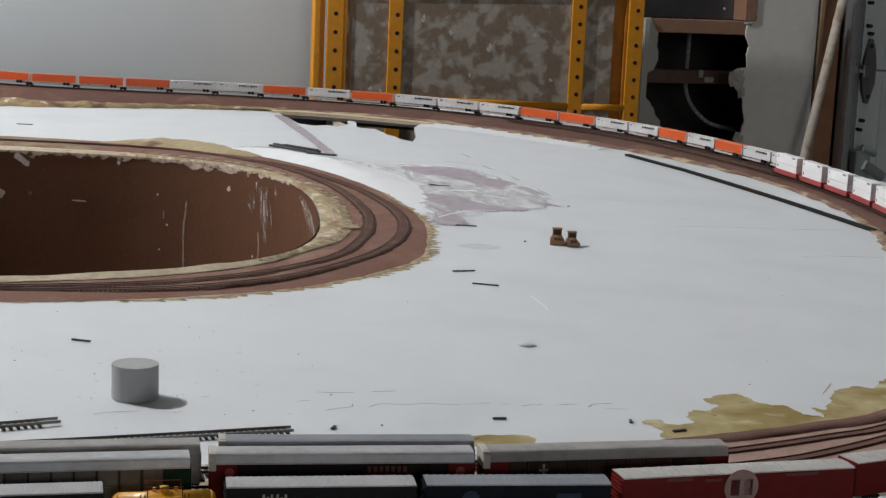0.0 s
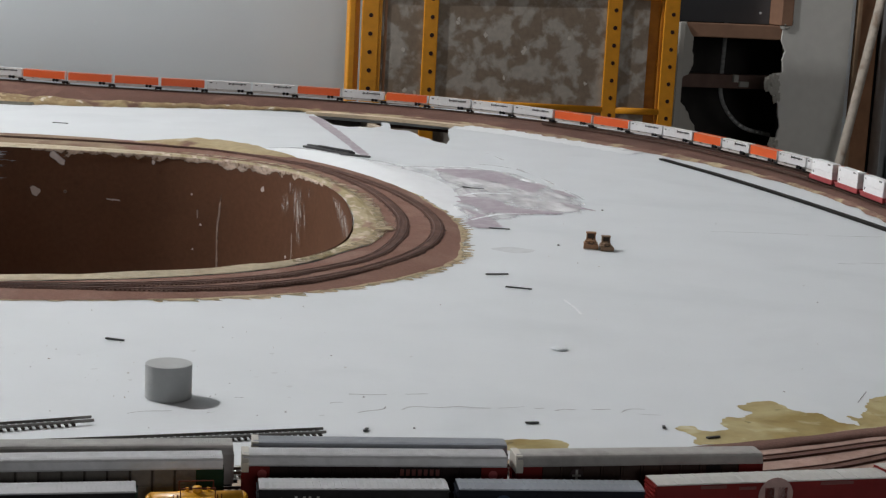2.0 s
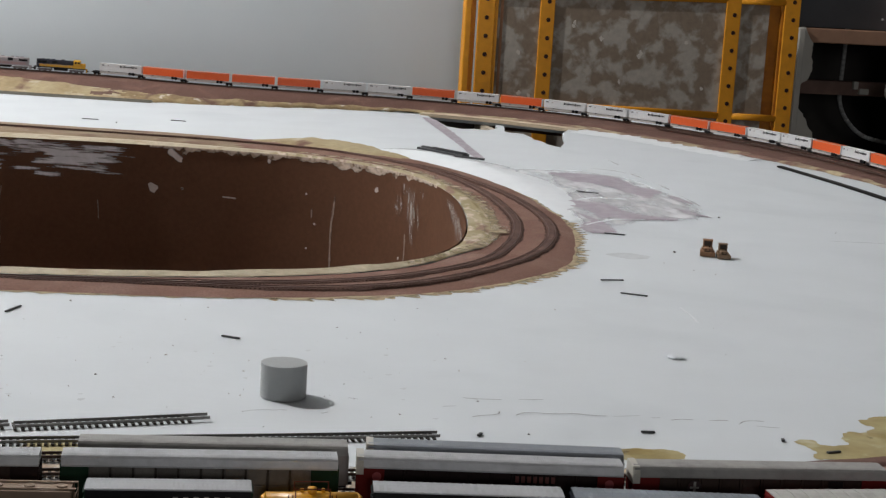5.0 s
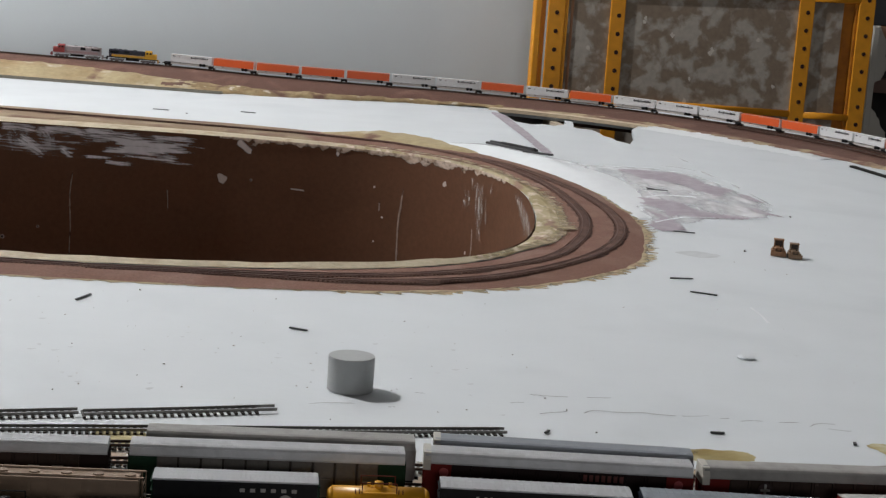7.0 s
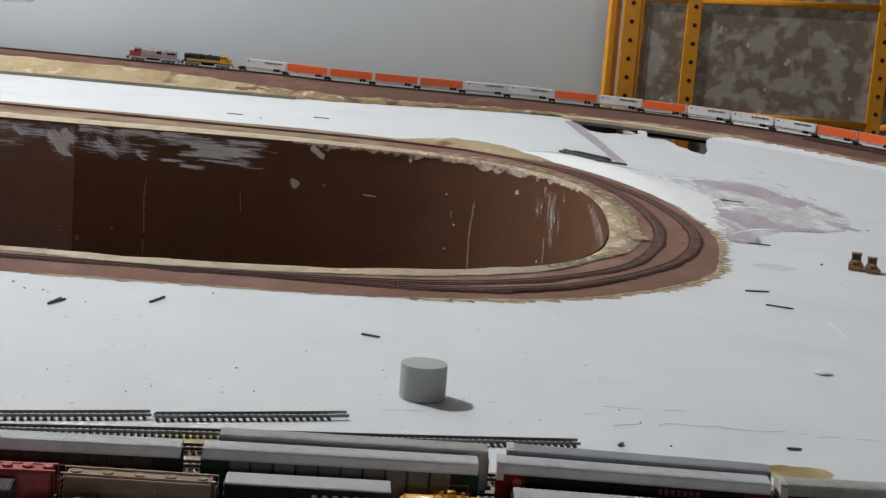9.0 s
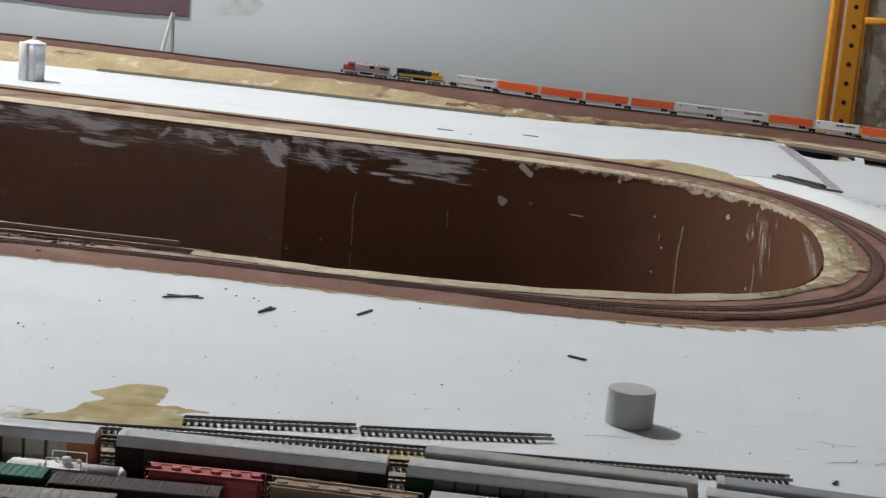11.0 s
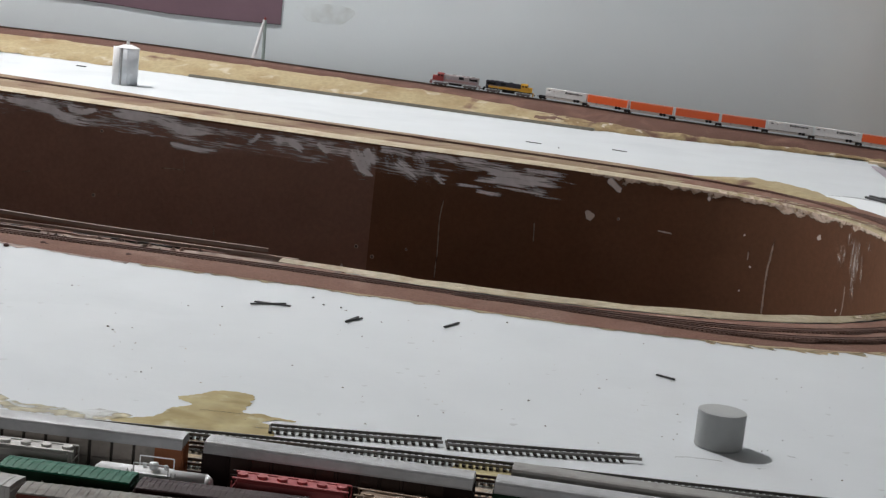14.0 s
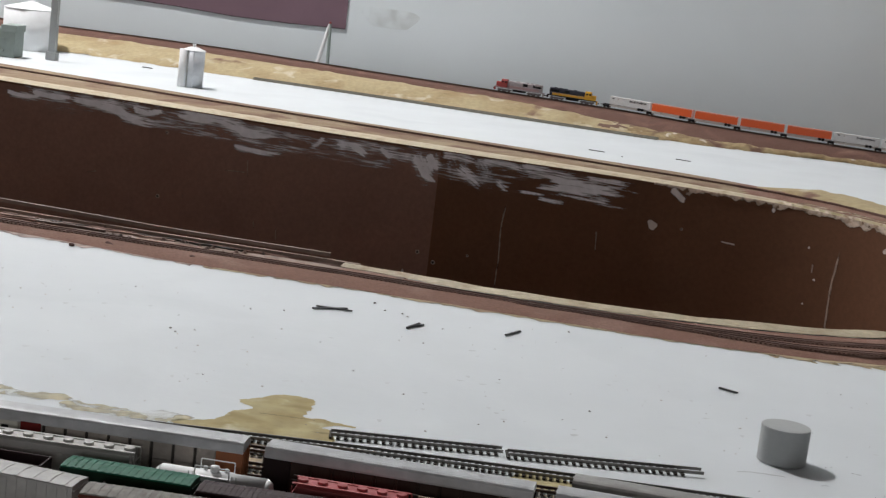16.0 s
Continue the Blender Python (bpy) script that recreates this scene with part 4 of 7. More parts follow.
for n, pts in enumerate((
    [(0.70, 1.49), (0.80, 1.50), (0.835, 1.40), (0.845, 1.25), (0.825, 1.08), (0.76, 1.03), (0.70, 1.10), (0.68, 1.30)],
    [(0.62, 1.20), (0.69, 1.30), (0.77, 1.25), (0.77, 1.10), (0.70, 1.00), (0.62, 0.94), (0.60, 0.97), (0.61, 1.08)],
)):
    bm = soft_patch(bmesh.new(), pts, 0.0007 - 0.0001 * n, 0.022, n * 7.0 + 2, 0.95)
    setting("scuffed_patch_%d" % (n + 1), bm, M_SKIN, "scuffed half-peeled plaster round the torn patches", "patch")
M_FRESHFILM = film(material("thin_white_plaster", (0.735, 0.755, 0.77), 0.7, vary=0.04, scale=30, bump=0.3, bump_scale=90), 0.20, 0.60, (18, 10, 1), 0.9)
for n, (pts, e) in enumerate((
    ([(0.66, 1.56), (0.72, 1.56), (0.80, 1.545), (0.845, 1.46), (0.852, 1.30), (0.838, 1.12), (0.76, 1.04), (0.68, 1.03), (0.62, 0.98), (0.61, 1.12), (0.62, 1.30)], 0.020),
    ([(0.45, 1.77), (0.50, 1.82), (0.57, 1.79), (0.62, 1.66), (0.68, 1.52), (0.68, 1.42), (0.64, 1.25), (0.61, 1.10), (0.59, 1.1), (0.59, 1.31), (0.55, 1.53), (0.48, 1.70)], 0.026),
)):
    setting("fresh_patch_%d" % (n + 1), soft_patch(bmesh.new(), pts, 0.00045 - 0.00012 * n, e, n * 3.0 + 31, 0.95), M_FRESHFILM, "fresher white plaster brushed round the torn place", "plaster")
# plaster skirt that slopes up from the ballast at the far bend and runs out to both sides
SWELL_A = lines([(0.36, 1.775, 0.0004), (0.455, 1.70, 0.0004), (0.536, 1.53, 0.0004), (0.578, 1.31, 0.0004), (0.590, 1.12, 0.0004), (0.585, 0.99, 0.0004)])
SWELL_B = lines([(0.42, 1.775, 0.0008), (0.500, 1.705, 0.011), (0.570, 1.56, 0.0125), (0.615, 1.38, 0.006), (0.615, 1.18, 0.0014), (0.600, 1.00, 0.0008)])
SWELL_C = lines([(0.45, 1.79, 0.0004), (0.530, 1.74, 0.0004), (0.610, 1.61, 0.0004), (0.672, 1.43, 0.0004), (0.662, 1.22, 0.0004), (0.612, 1.00, 0.0004)])
bm = bmesh.new()
band(bm, SWELL_A, SWELL_B, 5, n=90, rise=0.001, rough=0.0016, seed=14.0, taper=True)
band(bm, SWELL_B, SWELL_C, 5, n=90, rise=0.0006, rough=0.0016, ragged=(0, 0.006), seed=14.0, taper=True)
bmesh.ops.remove_doubles(bm, verts=bm.verts, dist=0.0005)
setting("trim_plaster_swell", bm, M_FRESH, "bright plaster skirt sloping up from the ballast bend", "plaster", True)
bm = bmesh.new()
for pts, w, h in (
    ([(0.60, 0.96), (0.66, 1.015), (0.71, 1.02)], 0.004, 0.0007), ([(0.66, 1.20), (0.70, 1.23), (0.75, 1.22)], 0.005, 0.0008),
    ([(0.538, 0.423), (0.535, 0.38), (0.53, 0.351)], 0.0015, 0.0005),
):
    ribbon(bm, lines([(x, y, 0.0004) for x, y in pts]), [(-w, 0), (-w * 0.4, h), (w * 0.4, h), (w, 0)], rough=0.0006)
# flat white films that paint the lit crests of plaster ridges
for n, (pts, w) in enumerate((
    ([(0.861, 1.635), (0.868, 1.578), (0.869, 1.487), (0.872, 1.407), (0.865, 1.317), (0.861, 1.259), (0.853, 1.164), (0.835, 1.052)], 0.006), ([(0.889, 1.795), (0.888, 1.72), (0.886, 1.65)], 0.004), ([(0.80, 1.60), (0.84, 1.58), (0.868, 1.53)], 0.005),
)):
    ln = lines([(x, y, 0.0009) for x, y in pts], 0.01)
    rows = []
    for i, p in enumerate(ln):
        s, u = sideways(ln, i), i / (len(ln) - 1)
        c = min(1.0, 4 * u, 4 * (1 - u)) * (0.75 + 0.5 * noise.noise((p.y * 14, n, 0)))
        rows.append([(p + s * w * k, c * (1 - abs(k)) ** 0.7, p.x + w * k, p.y) for k in (-1, -0.35, 0, 0.35, 1)])
    setting("ridge_%d" % (n + 1), film_sheet(bmesh.new(), rows), M_FRESHFILM, "soft white ridge of plaster round the torn place", "plaster")
setting("trim_ridges", bm, M_FRESH, "raised ridges of white plaster on the tabletop", "plaster", True)
bm = bmesh.new()
crack_rng = random.Random(5)


def crack(bm, *pts):
    w = crack_rng.uniform(0.00016, 0.00042) * (1.7 if pts[0][1] > 0.5 else 1)
    way = [p + Vector((0, 0.0007 * noise.noise((p.x * 260, p.y * 120, 2)), 0)) for p in lines([(x, y, 0.0006) for x, y in pts], 0.002)]
    ribbon(bm, way, [(-w, 0), (0, 0.0001), (w, 0)], ragged=(w * 1.6, w * 1.6), freq=300)


crack(bm, (0.19, 0.041), (0.194, 0.043), (0.201, 0.043))
crack(bm, (0.212, 0.067), (0.227, 0.063), (0.243, 0.062))
crack(bm, (0.259, 0.061), (0.279, 0.061))
crack(bm, (0.207, 0.012), (0.216, 0.016), (0.229, 0.019), (0.233, 0.027))
crack(bm, (0.244, 0.016), (0.252, 0.023), (0.261, 0.023), (0.267, 0.021))
crack(bm, (0.267, 0.021), (0.279, 0.019), (0.293, 0.02), (0.303, 0.016), (0.319, 0.012))
crack(bm, (0.324, 0.012), (0.336, 0.012), (0.347, 0.014))
crack(bm, (0.354, 0.007), (0.362, 0.007))
crack(bm, (0.369, 0), (0.376, 0.002), (0.388, 0.001))
crack(bm, (0.401, -0.001), (0.417, -0.002))
crack(bm, (0.423, -0.012), (0.429, -0.006), (0.438, -0.003), (0.447, -0.005))
crack(bm, (0.436, -0.017), (0.44, -0.02), (0.453, -0.023))
crack(bm, (0.027, 0.029), (0.035, 0.033), (0.049, 0.034), (0.063, 0.033))
crack(bm, (0.088, 0.024), (0.094, 0.026))
crack(bm, (0.117, 0.067), (0.124, 0.065))
crack(bm, (0.646, -0.006), (0.657, 0.007), (0.674, 0.027))
crack(bm, (-0.329, 0.008), (-0.31, 0.009), (-0.287, 0.009))
crack(bm, (0.931, 0.869), (1.007, 0.858), (1.075, 0.838))
crack(bm, (1.098, 0.834), (1.183, 0.825))
crack(bm, (0.994, 0.625), (1.017, 0.62))
crack(bm, (1.028, 0.629), (1.106, 0.611))
setting("cracks", bm, material("crack_grey", (0.09, 0.085, 0.08), 0.9, scale=300, vary=0.3), "fine dark cracks in the white plaster", "crack")

# ---- back wall: scaffold, broken opening, timber, garage door ----


# the holes are dark discs on the bars, with their shade as colour
hole_mesh = finish(rod(bmesh.new(), (0, 0, 0), (0, 0.002, 0), 0.0062, seg=14))
hole_mesh.materials.append(material("hole_shade_red", (0.035, 0.012, 0.008), 0.8, scale=60))
sc = thing("scaffold_frame", "folded yellow steel scaffold frames with adjustment holes standing against the wall", "scaffold", pose(0, 3.2, -0.95))
# flat perforated bars: middle, width, height of the lowest hole seen
for x0, x1, hole_x, phase in ((0.977, 1.026, 1.002, 0.008), (1.156, 1.199, 1.181, 0.010), (1.712, 1.758, 1.738, 0.0005), (1.893, 1.942, 1.921, -0.005)):
    bm = bmesh.new()
    box(bm, x0, x1, 0, 0.007, 0, 1.75, 0.0022)
    p = part("post", bm, M_YELLOW, sc)
    for k in range(-16, 15):
        h = new("hole", hole_mesh)
        h.parent = p
        h.location = (hole_x, -0.0008, 0.95 + phase + 0.0512 * k)
bm = bmesh.new()
box(bm, 1.026, 1.035, 0.002, 0.009, 0, 1.75, 0.001)
part("flange", bm, M_YELLOW, sc)
bm = bmesh.new()
box(bm, 0.941, 0.960, 0.002, 0.040, 0, 1.75, 0.003)
part("back_post", bm, M_YELLOW, sc)
bm = bmesh.new()
box(bm, 0.9605, 0.978, 0.030, 0.040, 0, 1.75, 0.002)
part("web", bm, M_YELLOW, sc)
for z in (0.928, 1.240, 1.6):
    for xa, xb, za, zb in ((1.03, 1.158, z + 0.005, z), (1.197, 1.714, z - 0.002, z - 0.013), (1.756, 1.895, z - 0.014, z - 0.016)) if z < 1 else ((1.03, 1.158, z - 0.008, z - 0.005), (1.197, 1.714, z - 0.004, z + 0.009), (1.756, 1.895, z + 0.008, z + 0.010)):
        bm = bmesh.new()
        rod(bm, (xa, 0.0035, za), (xb, 0.0035, zb), 0.0098, seg=14)
        for v in bm.verts:
            v.co.y = 0.0035 + (v.co.y - 0.0035) * 0.42
        part("rung", bm, M_YELLOW, sc, smooth=True)
# channel in the post's shadow; its shade is painted as a darker orange
bm = bmesh.new()
box(bm, 1.832, 1.897, 0.023, 0.027, 0.02, 1.70, 0.001)
box(bm, 1.8875, 1.897, 0.009, 0.023, 0.02, 1.70, 0.001)
part("inner_channel", bm, material("shaded_yellow_paint", (0.50, 0.19, 0.014), 0.5, vary=0.12, scale=40, second=(0.34, 0.12, 0.012), amount=(0.5, 0.7), second_scale=14), sc, "yellow steel channel painted darker orange for its shade")
bd = thing("board", "brown wallboard with a mottled torn paper face standing behind the scaffold", "board", pose(0, 3.2085, -0.95))
bm = bmesh.new()
box(bm, 1.038, 1.850, 0, 0.012, 0, 1.62, 0.002)
part("sheet", bm, M_PAPER, bd)
# thin strip drawn for the dark line along the board's left edge
part("batten", box(bmesh.new(), 1.043, 1.051, -0.003, -0.0005, 0, 1.62, 0.001), M_WOOD, bd, "thin dark strip along the board's left edge")
flake = material("bare_paper_flake", (0.66, 0.62, 0.56), 0.85, vary=0.1, scale=80)
flake_rng = random.Random(44)
for x, z in ((1.258, 1.150), (1.262, 1.16), (1.46, 1.075), (1.465, 1.085), (1.405, 1.00), (1.395, 0.935), (1.11, 0.955), (1.14, 0.95), (1.10, 1.07), (1.66, 0.99), (1.60, 1.12), (1.345, 1.12)):
    bm = bmesh.new()
    a0 = flake_rng.uniform(0, 6)
    ring = [(x + 0.007 * flake_rng.uniform(0.4, 1.3) * math.cos(a0 + a * 0.9), -0.0008, z + 0.008 * flake_rng.uniform(0.4, 1.3) * math.sin(a0 + a * 0.9)) for a in range(7)]
    bm.faces.new([bm.verts.new(v) for v in ring])
    part("torn_flake", bm, flake, bd, "pale torn paper flake")

op = thing("opening_1", "broken opening in the plasterboard with a timber crosspiece", "opening", kind="structure")
bm = bmesh.new()
box(bm, 2.05, 2.40, 3.405, 3.47, 0.182, 0.226, 0.003)
part("crosspiece", bm, M_TIMBER, op)
bm = bmesh.new()
box(bm, 2.378, 2.42, 3.388, 3.47, 0.228, 0.75, 0.003)
part("stud", bm, M_TIMBER, op)
bm = bmesh.new()
box(bm, 2.0, 2.378, 3.47, 3.50, 0.228, 0.74)
part("dark_panel", bm, material("black_panel", (0.085, 0.09, 0.10), 0.4, scale=8), op)
part("screw_head", rod(bmesh.new(), (2.345, 3.47, 0.262), (2.345, 3.467, 0.262), 0.004, seg=12), M_SILVER, op)
bm = bmesh.new()
box(bm, 2.02, 2.50, 3.56, 3.62, 0.014, 0.058, 0.002)
part("rail", bm, material("dark_timber", (0.17, 0.105, 0.085), 0.8, vary=0.2, scale=20), op)
bm = bmesh.new()
box(bm, 2.31, 2.327, 3.545, 3.558, 0.035, 0.060, 0.002)
box(bm, 2.332, 2.365, 3.545, 3.558, 0.020, 0.038, 0.002)
part("clip", bm, M_DRY, op, "pale plaster crumbs on the rail")
bm = bmesh.new()
for a, b in zip(*(lambda l: (l, l[1:]))(smooth_line([(2.309, 3.63, 0.40), (2.309, 3.63, 0.174), (2.307, 3.63, 0.07), (2.308, 3.63, -0.006), (2.337, 3.63, -0.067), (2.401, 3.63, -0.120), (2.50, 3.63, -0.142)], 0.02))):
    rod(bm, a, b, 0.007, seg=8)
part("conduit", bm, material("grey_conduit", (0.38, 0.38, 0.37), 0.5), op, "grey cable conduit", True)
for n, (pts, y) in enumerate((
    ([(1.94, 0.75), (2.02, 0.75), (2.02, 0.226), (2.055, 0.226), (2.082, 0.182), (2.084, 0.14), (2.089, 0.096), (2.075, 0.066), (2.056, 0.059), (2.047, 0.02), (2.044, -0.007), (2.058, -0.028), (2.074, -0.035), (2.086, -0.06), (2.089, -0.075), (2.111, -0.093), (2.112, -0.3), (1.94, -0.3)], 3.394),
    ([(2.63, 0.75), (2.421, 0.75), (2.421, 0.226), (2.392, 0.224), (2.390, 0.184), (2.404, 0.148), (2.397, 0.12), (2.403, 0.082), (2.37, 0.073), (2.36, 0.04), (2.372, 0.014), (2.396, -0.022), (2.398, -0.052), (2.406, -0.089), (2.395, -0.13), (2.378, -0.157), (2.40, -0.17), (2.40, -0.3), (2.63, -0.3)], 3.394),
)):
    bm = bmesh.new()
    line = [p for a, b in zip(pts, pts[1:] + pts[:1]) for p in smooth_line([(a[0], 0, a[1]), (b[0], 0, b[1])], 0.008)[:-1]]
    vs = [bm.verts.new((p.x + 0.005 * noise.noise((p.x * 60, p.z * 60, n)), y, p.z + 0.005 * noise.noise((p.x * 60, p.z * 60, n + 9)))) for p in line]
    bmesh.ops.triangle_fill(bm, edges=[bm.edges.new((vs[i], vs[(i + 1) % len(vs)])) for i in range(len(vs))], use_beauty=True)
    r = bmesh.ops.extrude_face_region(bm, geom=list(bm.faces))
    for v in r["geom"]:
        if isinstance(v, bmesh.types.BMVert):
            v.co.y += 0.007
    part("plasterboard_edge", bm, M_GREYBOARD if n else M_DRY, op, "broken plasterboard edge")
for x, z, sx, sz, seed in ((2.375, 0.045, 0.026, 0.030, 0), (2.388, 0.005, 0.014, 0.020, 3), (2.392, -0.145, 0.016, 0.018, 5), (2.398, 0.225, 0.012, 0.012, 7)):
    bm = bmesh.new()
    bmesh.ops.create_icosphere(bm, subdivisions=4, radius=1)
    for v in bm.verts:
        v.co *= 1 + 0.5 * noise.noise(v.co * 1.6 + Vector((seed, 0, 0))) + 0.30 * noise.noise(v.co * 5 + Vector((seed, 0, 0)))
        v.co = Vector((x + v.co.x * sx, 3.40 + v.co.y * 0.012, z + v.co.z * sz))
    part("plaster_crumb", bm, M_DRY, op, "pale crumbling plaster")
bm = bmesh.new()
box(bm, 2.026, 2.046, 3.372, 3.393, -0.95, 0.226, 0.003)
part("corner_strip", bm, M_DRY, op, "pale plaster corner strip")

bm = bmesh.new()
box(bm, 2.648, 2.752, 3.43, 3.50, -0.95, 2.2, 0.003)
setting("trim_jamb", bm, M_WOOD, "dark brown timber jamb of the garage door", "jamb")
bm = bmesh.new()
box(bm, 2.652, 2.668, 3.395, 3.428, -0.95, 2.2, 0.003)
setting("trim_batten_1", bm, material("pale_wood", (0.36, 0.24, 0.15), 0.7, scale=40), "pale wooden batten beside the jamb", "trim")
lp = thing("leaning_pole", "long dusty white pole leaning against the wall", "pole")
pole_bits = bmesh.new()
rod(pole_bits, (2.390, 3.22, -0.95), (2.846, 3.38, 1.0), 0.0145, seg=16)
part("pole", pole_bits, M_POLE, lp, smooth=True)
gd = thing("garage_door", "grey sectional garage door with steel track and hinge", "door")
bm = bmesh.new()
box(bm, 2.756, 2.774, 3.36, 3.364, -0.95, 2.2, 0.001)
box(bm, 2.756, 2.760, 3.364, 3.42, -0.95, 2.2, 0.001)
box(bm, 2.760, 2.832, 3.425, 3.430, -0.95, 2.2, 0.001)
part("track", bm, M_GREYMETAL, gd)
for z0, z1 in ((-0.95, -0.405), (-0.40, 0.076), (0.082, 0.60), (0.605, 1.2), (1.205, 1.8), (1.805, 2.2)):
    bm = bmesh.new()
    box(bm, 2.838, 4.9, 3.44, 3.47, z0, z1, 0.004)
    box(bm, 2.838, 2.902, 3.43, 3.44, z0 + 0.004, z1 - 0.004, 0.002)
    box(bm, 2.93, 4.8, 3.434, 3.44, z0 + 0.03, z1 - 0.03, 0.003)
    part("panel", bm, M_DOOR, gd)
bm = bmesh.new()
rod(bm, (2.782, 3.40, 0.078), (2.80, 3.40, 0.078), 0.026, seg=20)
rod(bm, (2.80, 3.40, 0.078), (2.86, 3.40, 0.078), 0.007, seg=12)
part("roller", bm, M_GREYMETAL, gd, smooth=True)
bm = bmesh.new()
plate = [(2.842, 0.118), (2.857, 0.183), (2.866, 0.183), (2.878, 0.150), (2.886, 0.098), (2.886, 0.040), (2.866, -0.028), (2.856, -0.028), (2.842, 0.012), (2.836, 0.060)]
front = [bm.verts.new((x, 3.412, z)) for x, z in plate]
back = [bm.verts.new((x, 3.428, z)) for x, z in plate]
bm.faces.new(front)
for i in range(len(plate)):
    bm.faces.new((front[i], back[i], back[(i + 1) % len(plate)], front[(i + 1) % len(plate)]))
box(bm, 2.826, 2.862, 3.392, 3.414, 0.052, 0.102, 0.006)
part("hinge", bm, material("dull_steel", (0.20, 0.21, 0.21), 0.45, metal=0.6), gd)
for x, z in ((2.850, 0.225), (2.858, 0.200), (2.860, 0.160), (2.864, 0.075), (2.862, -0.005), (2.852, -0.085), (2.845, -0.115), (2.848, 0.30)):
    part("bolt", rod(bmesh.new(), (x, 3.432, z), (x, 3.406, z), 0.0062, seg=10), M_NEARBLACK, gd)
bm = bmesh.new()
box(bm, 2.812, 2.868, 3.37, 3.41, -0.40, -0.180, 0.006)
rod(bm, (2.84, 3.36, -0.225), (2.91, 3.36, -0.265), 0.018, seg=14)
rod(bm, (2.835, 3.375, -0.172), (2.885, 3.375, -0.188), 0.014, seg=14)
part("bracket", bm, M_SAGE, gd)

# ---- rolling stock ----
P_ROOF = material("pale_grey_roof", (0.43, 0.437, 0.45), 0.45, metal=0.15, vary=0.10, scale=160, bump=0.1, second=(0.33, 0.33, 0.33), amount=(0.5, 0.7), second_scale=30)
P_ROOF2 = material("warm_grey_roof", (0.3175, 0.3103, 0.2959), 0.5, vary=0.10, scale=160, bump=0.1, second=(0.1948, 0.1876, 0.1804), amount=(0.5, 0.7), second_scale=30)
P_BLUEROOF = material("blue_grey_roof", (0.2657, 0.2878, 0.3173), 0.4, metal=0.3, vary=0.08, scale=160, bump=0.1)
P_GREYSIDE = material("grey_screen_side", (0.148, 0.1376, 0.124), 0.6, vary=0.15, scale=200, bump=0.2, spec=0.12)
P_TAUPESIDE = material("taupe_screen_side", (0.33, 0.295, 0.265), 0.6, vary=0.15, scale=200, bump=0.2, spec=0.12)
P_SILVERSIDE = material("silver_ribbed_side", (0.40, 0.39, 0.375), 0.55, vary=0.12, scale=160, bump=0.1, spec=0.2)
P_POST = material("dark_side_post", (0.050, 0.043, 0.038), 0.6, vary=0.15, scale=200, bump=0.1, spec=0.12)
P_SLOT = material("pale_side_slot", (0.22, 0.21, 0.195), 0.6, vary=0.2, scale=200, bump=0)


def each_differs(mat, amount):
    """Lets objects that share a paint differ a little."""
    nt = mat.node_tree
    b = nt.nodes["Principled BSDF"]
    src = b.inputs["Base Color"].links[0].from_socket
    info, r, s = nt.nodes.new("ShaderNodeObjectInfo"), nt.nodes.new("ShaderNodeMapRange"), nt.nodes.new("ShaderNodeVectorMath")
    r.inputs["To Min"].default_value, r.inputs["To Max"].default_value = 1 - amount, 1 + amount
    s.operation = "SCALE"
    nt.links.new(info.outputs["Random"], r.inputs["Value"])
    nt.links.new(src, s.inputs[0])
    nt.links.new(r.outputs["Result"], s.inputs["Scale"])
    nt.links.new(s.outputs[0], b.inputs["Base Color"])
    return mat


each_differs(P_GREYSIDE, 0.22)
P_BROWNSIDE = material("brown_screen_side", (0.042, 0.02775, 0.02325), 0.6, vary=0.15, scale=200, bump=0.2, spec=0.12)
each_differs(P_BROWNSIDE, 0.25)
P_MAROON = material("dark_maroon_paint", (0.01492, 0.007462, 0.007462), 0.5, vary=0.12, scale=120, bump=0.05, spec=0.12)
P_GREEN = material("dark_green_paint", (0.00738, 0.03075, 0.01537), 0.5, vary=0.1, scale=120, bump=0.05, spec=0.12)
P_RED = material("red_paint", (0.135, 0.0105, 0.0095), 0.5, vary=0.1, scale=120, bump=0.05, spec=0.12)
P_BRIGHTRED = material("faded_red_paint", (0.3444, 0.0574, 0.0615), 0.55, vary=0.1, scale=120, bump=0.05)
P_ORANGE = material("orange_brown_paint", (0.2788, 0.0861, 0.0246), 0.55, vary=0.1, scale=120, bump=0.05)
P_NAVY = material("navy_paint", (0.00287, 0.004592, 0.009758), 0.5, vary=0.1, scale=120, bump=0.05, spec=0.12)
P_BLUE = material("dull_blue_paint", (0.0246, 0.041, 0.0697), 0.5, vary=0.1, scale=120, bump=0.05, spec=0.12)
P_TAN = material("tan_paint", (0.2509, 0.1742, 0.1185), 0.6, vary=0.1, scale=120, bump=0.05)
P_TEAL = material("bright_green_paint", (0.0085, 0.105, 0.058), 0.55, vary=0.1, scale=120, bump=0.05, spec=0.15)
P_PURPLEBROWN = material("purple_brown_paint", (0.05576, 0.03805, 0.03936), 0.6, vary=0.12, scale=120, bump=0.1, spec=0.12)
P_WEATHER = material("weathered_roof", (0.1845, 0.1734, 0.155), 0.7, vary=0.2, scale=90, bump=0.2, second=(0.1107, 0.08856, 0.0738), amount=(0.45, 0.65), second_scale=60)
P_BOXRED = material("box_red_paint", (0.105, 0.02952, 0.01968), 0.6, vary=0.12, scale=120, bump=0.05, spec=0.12)
P_GOLD = material("yellow_tank_paint", (0.5904, 0.2788, 0.0123), 0.35, vary=0.05, scale=120, bump=0.02)
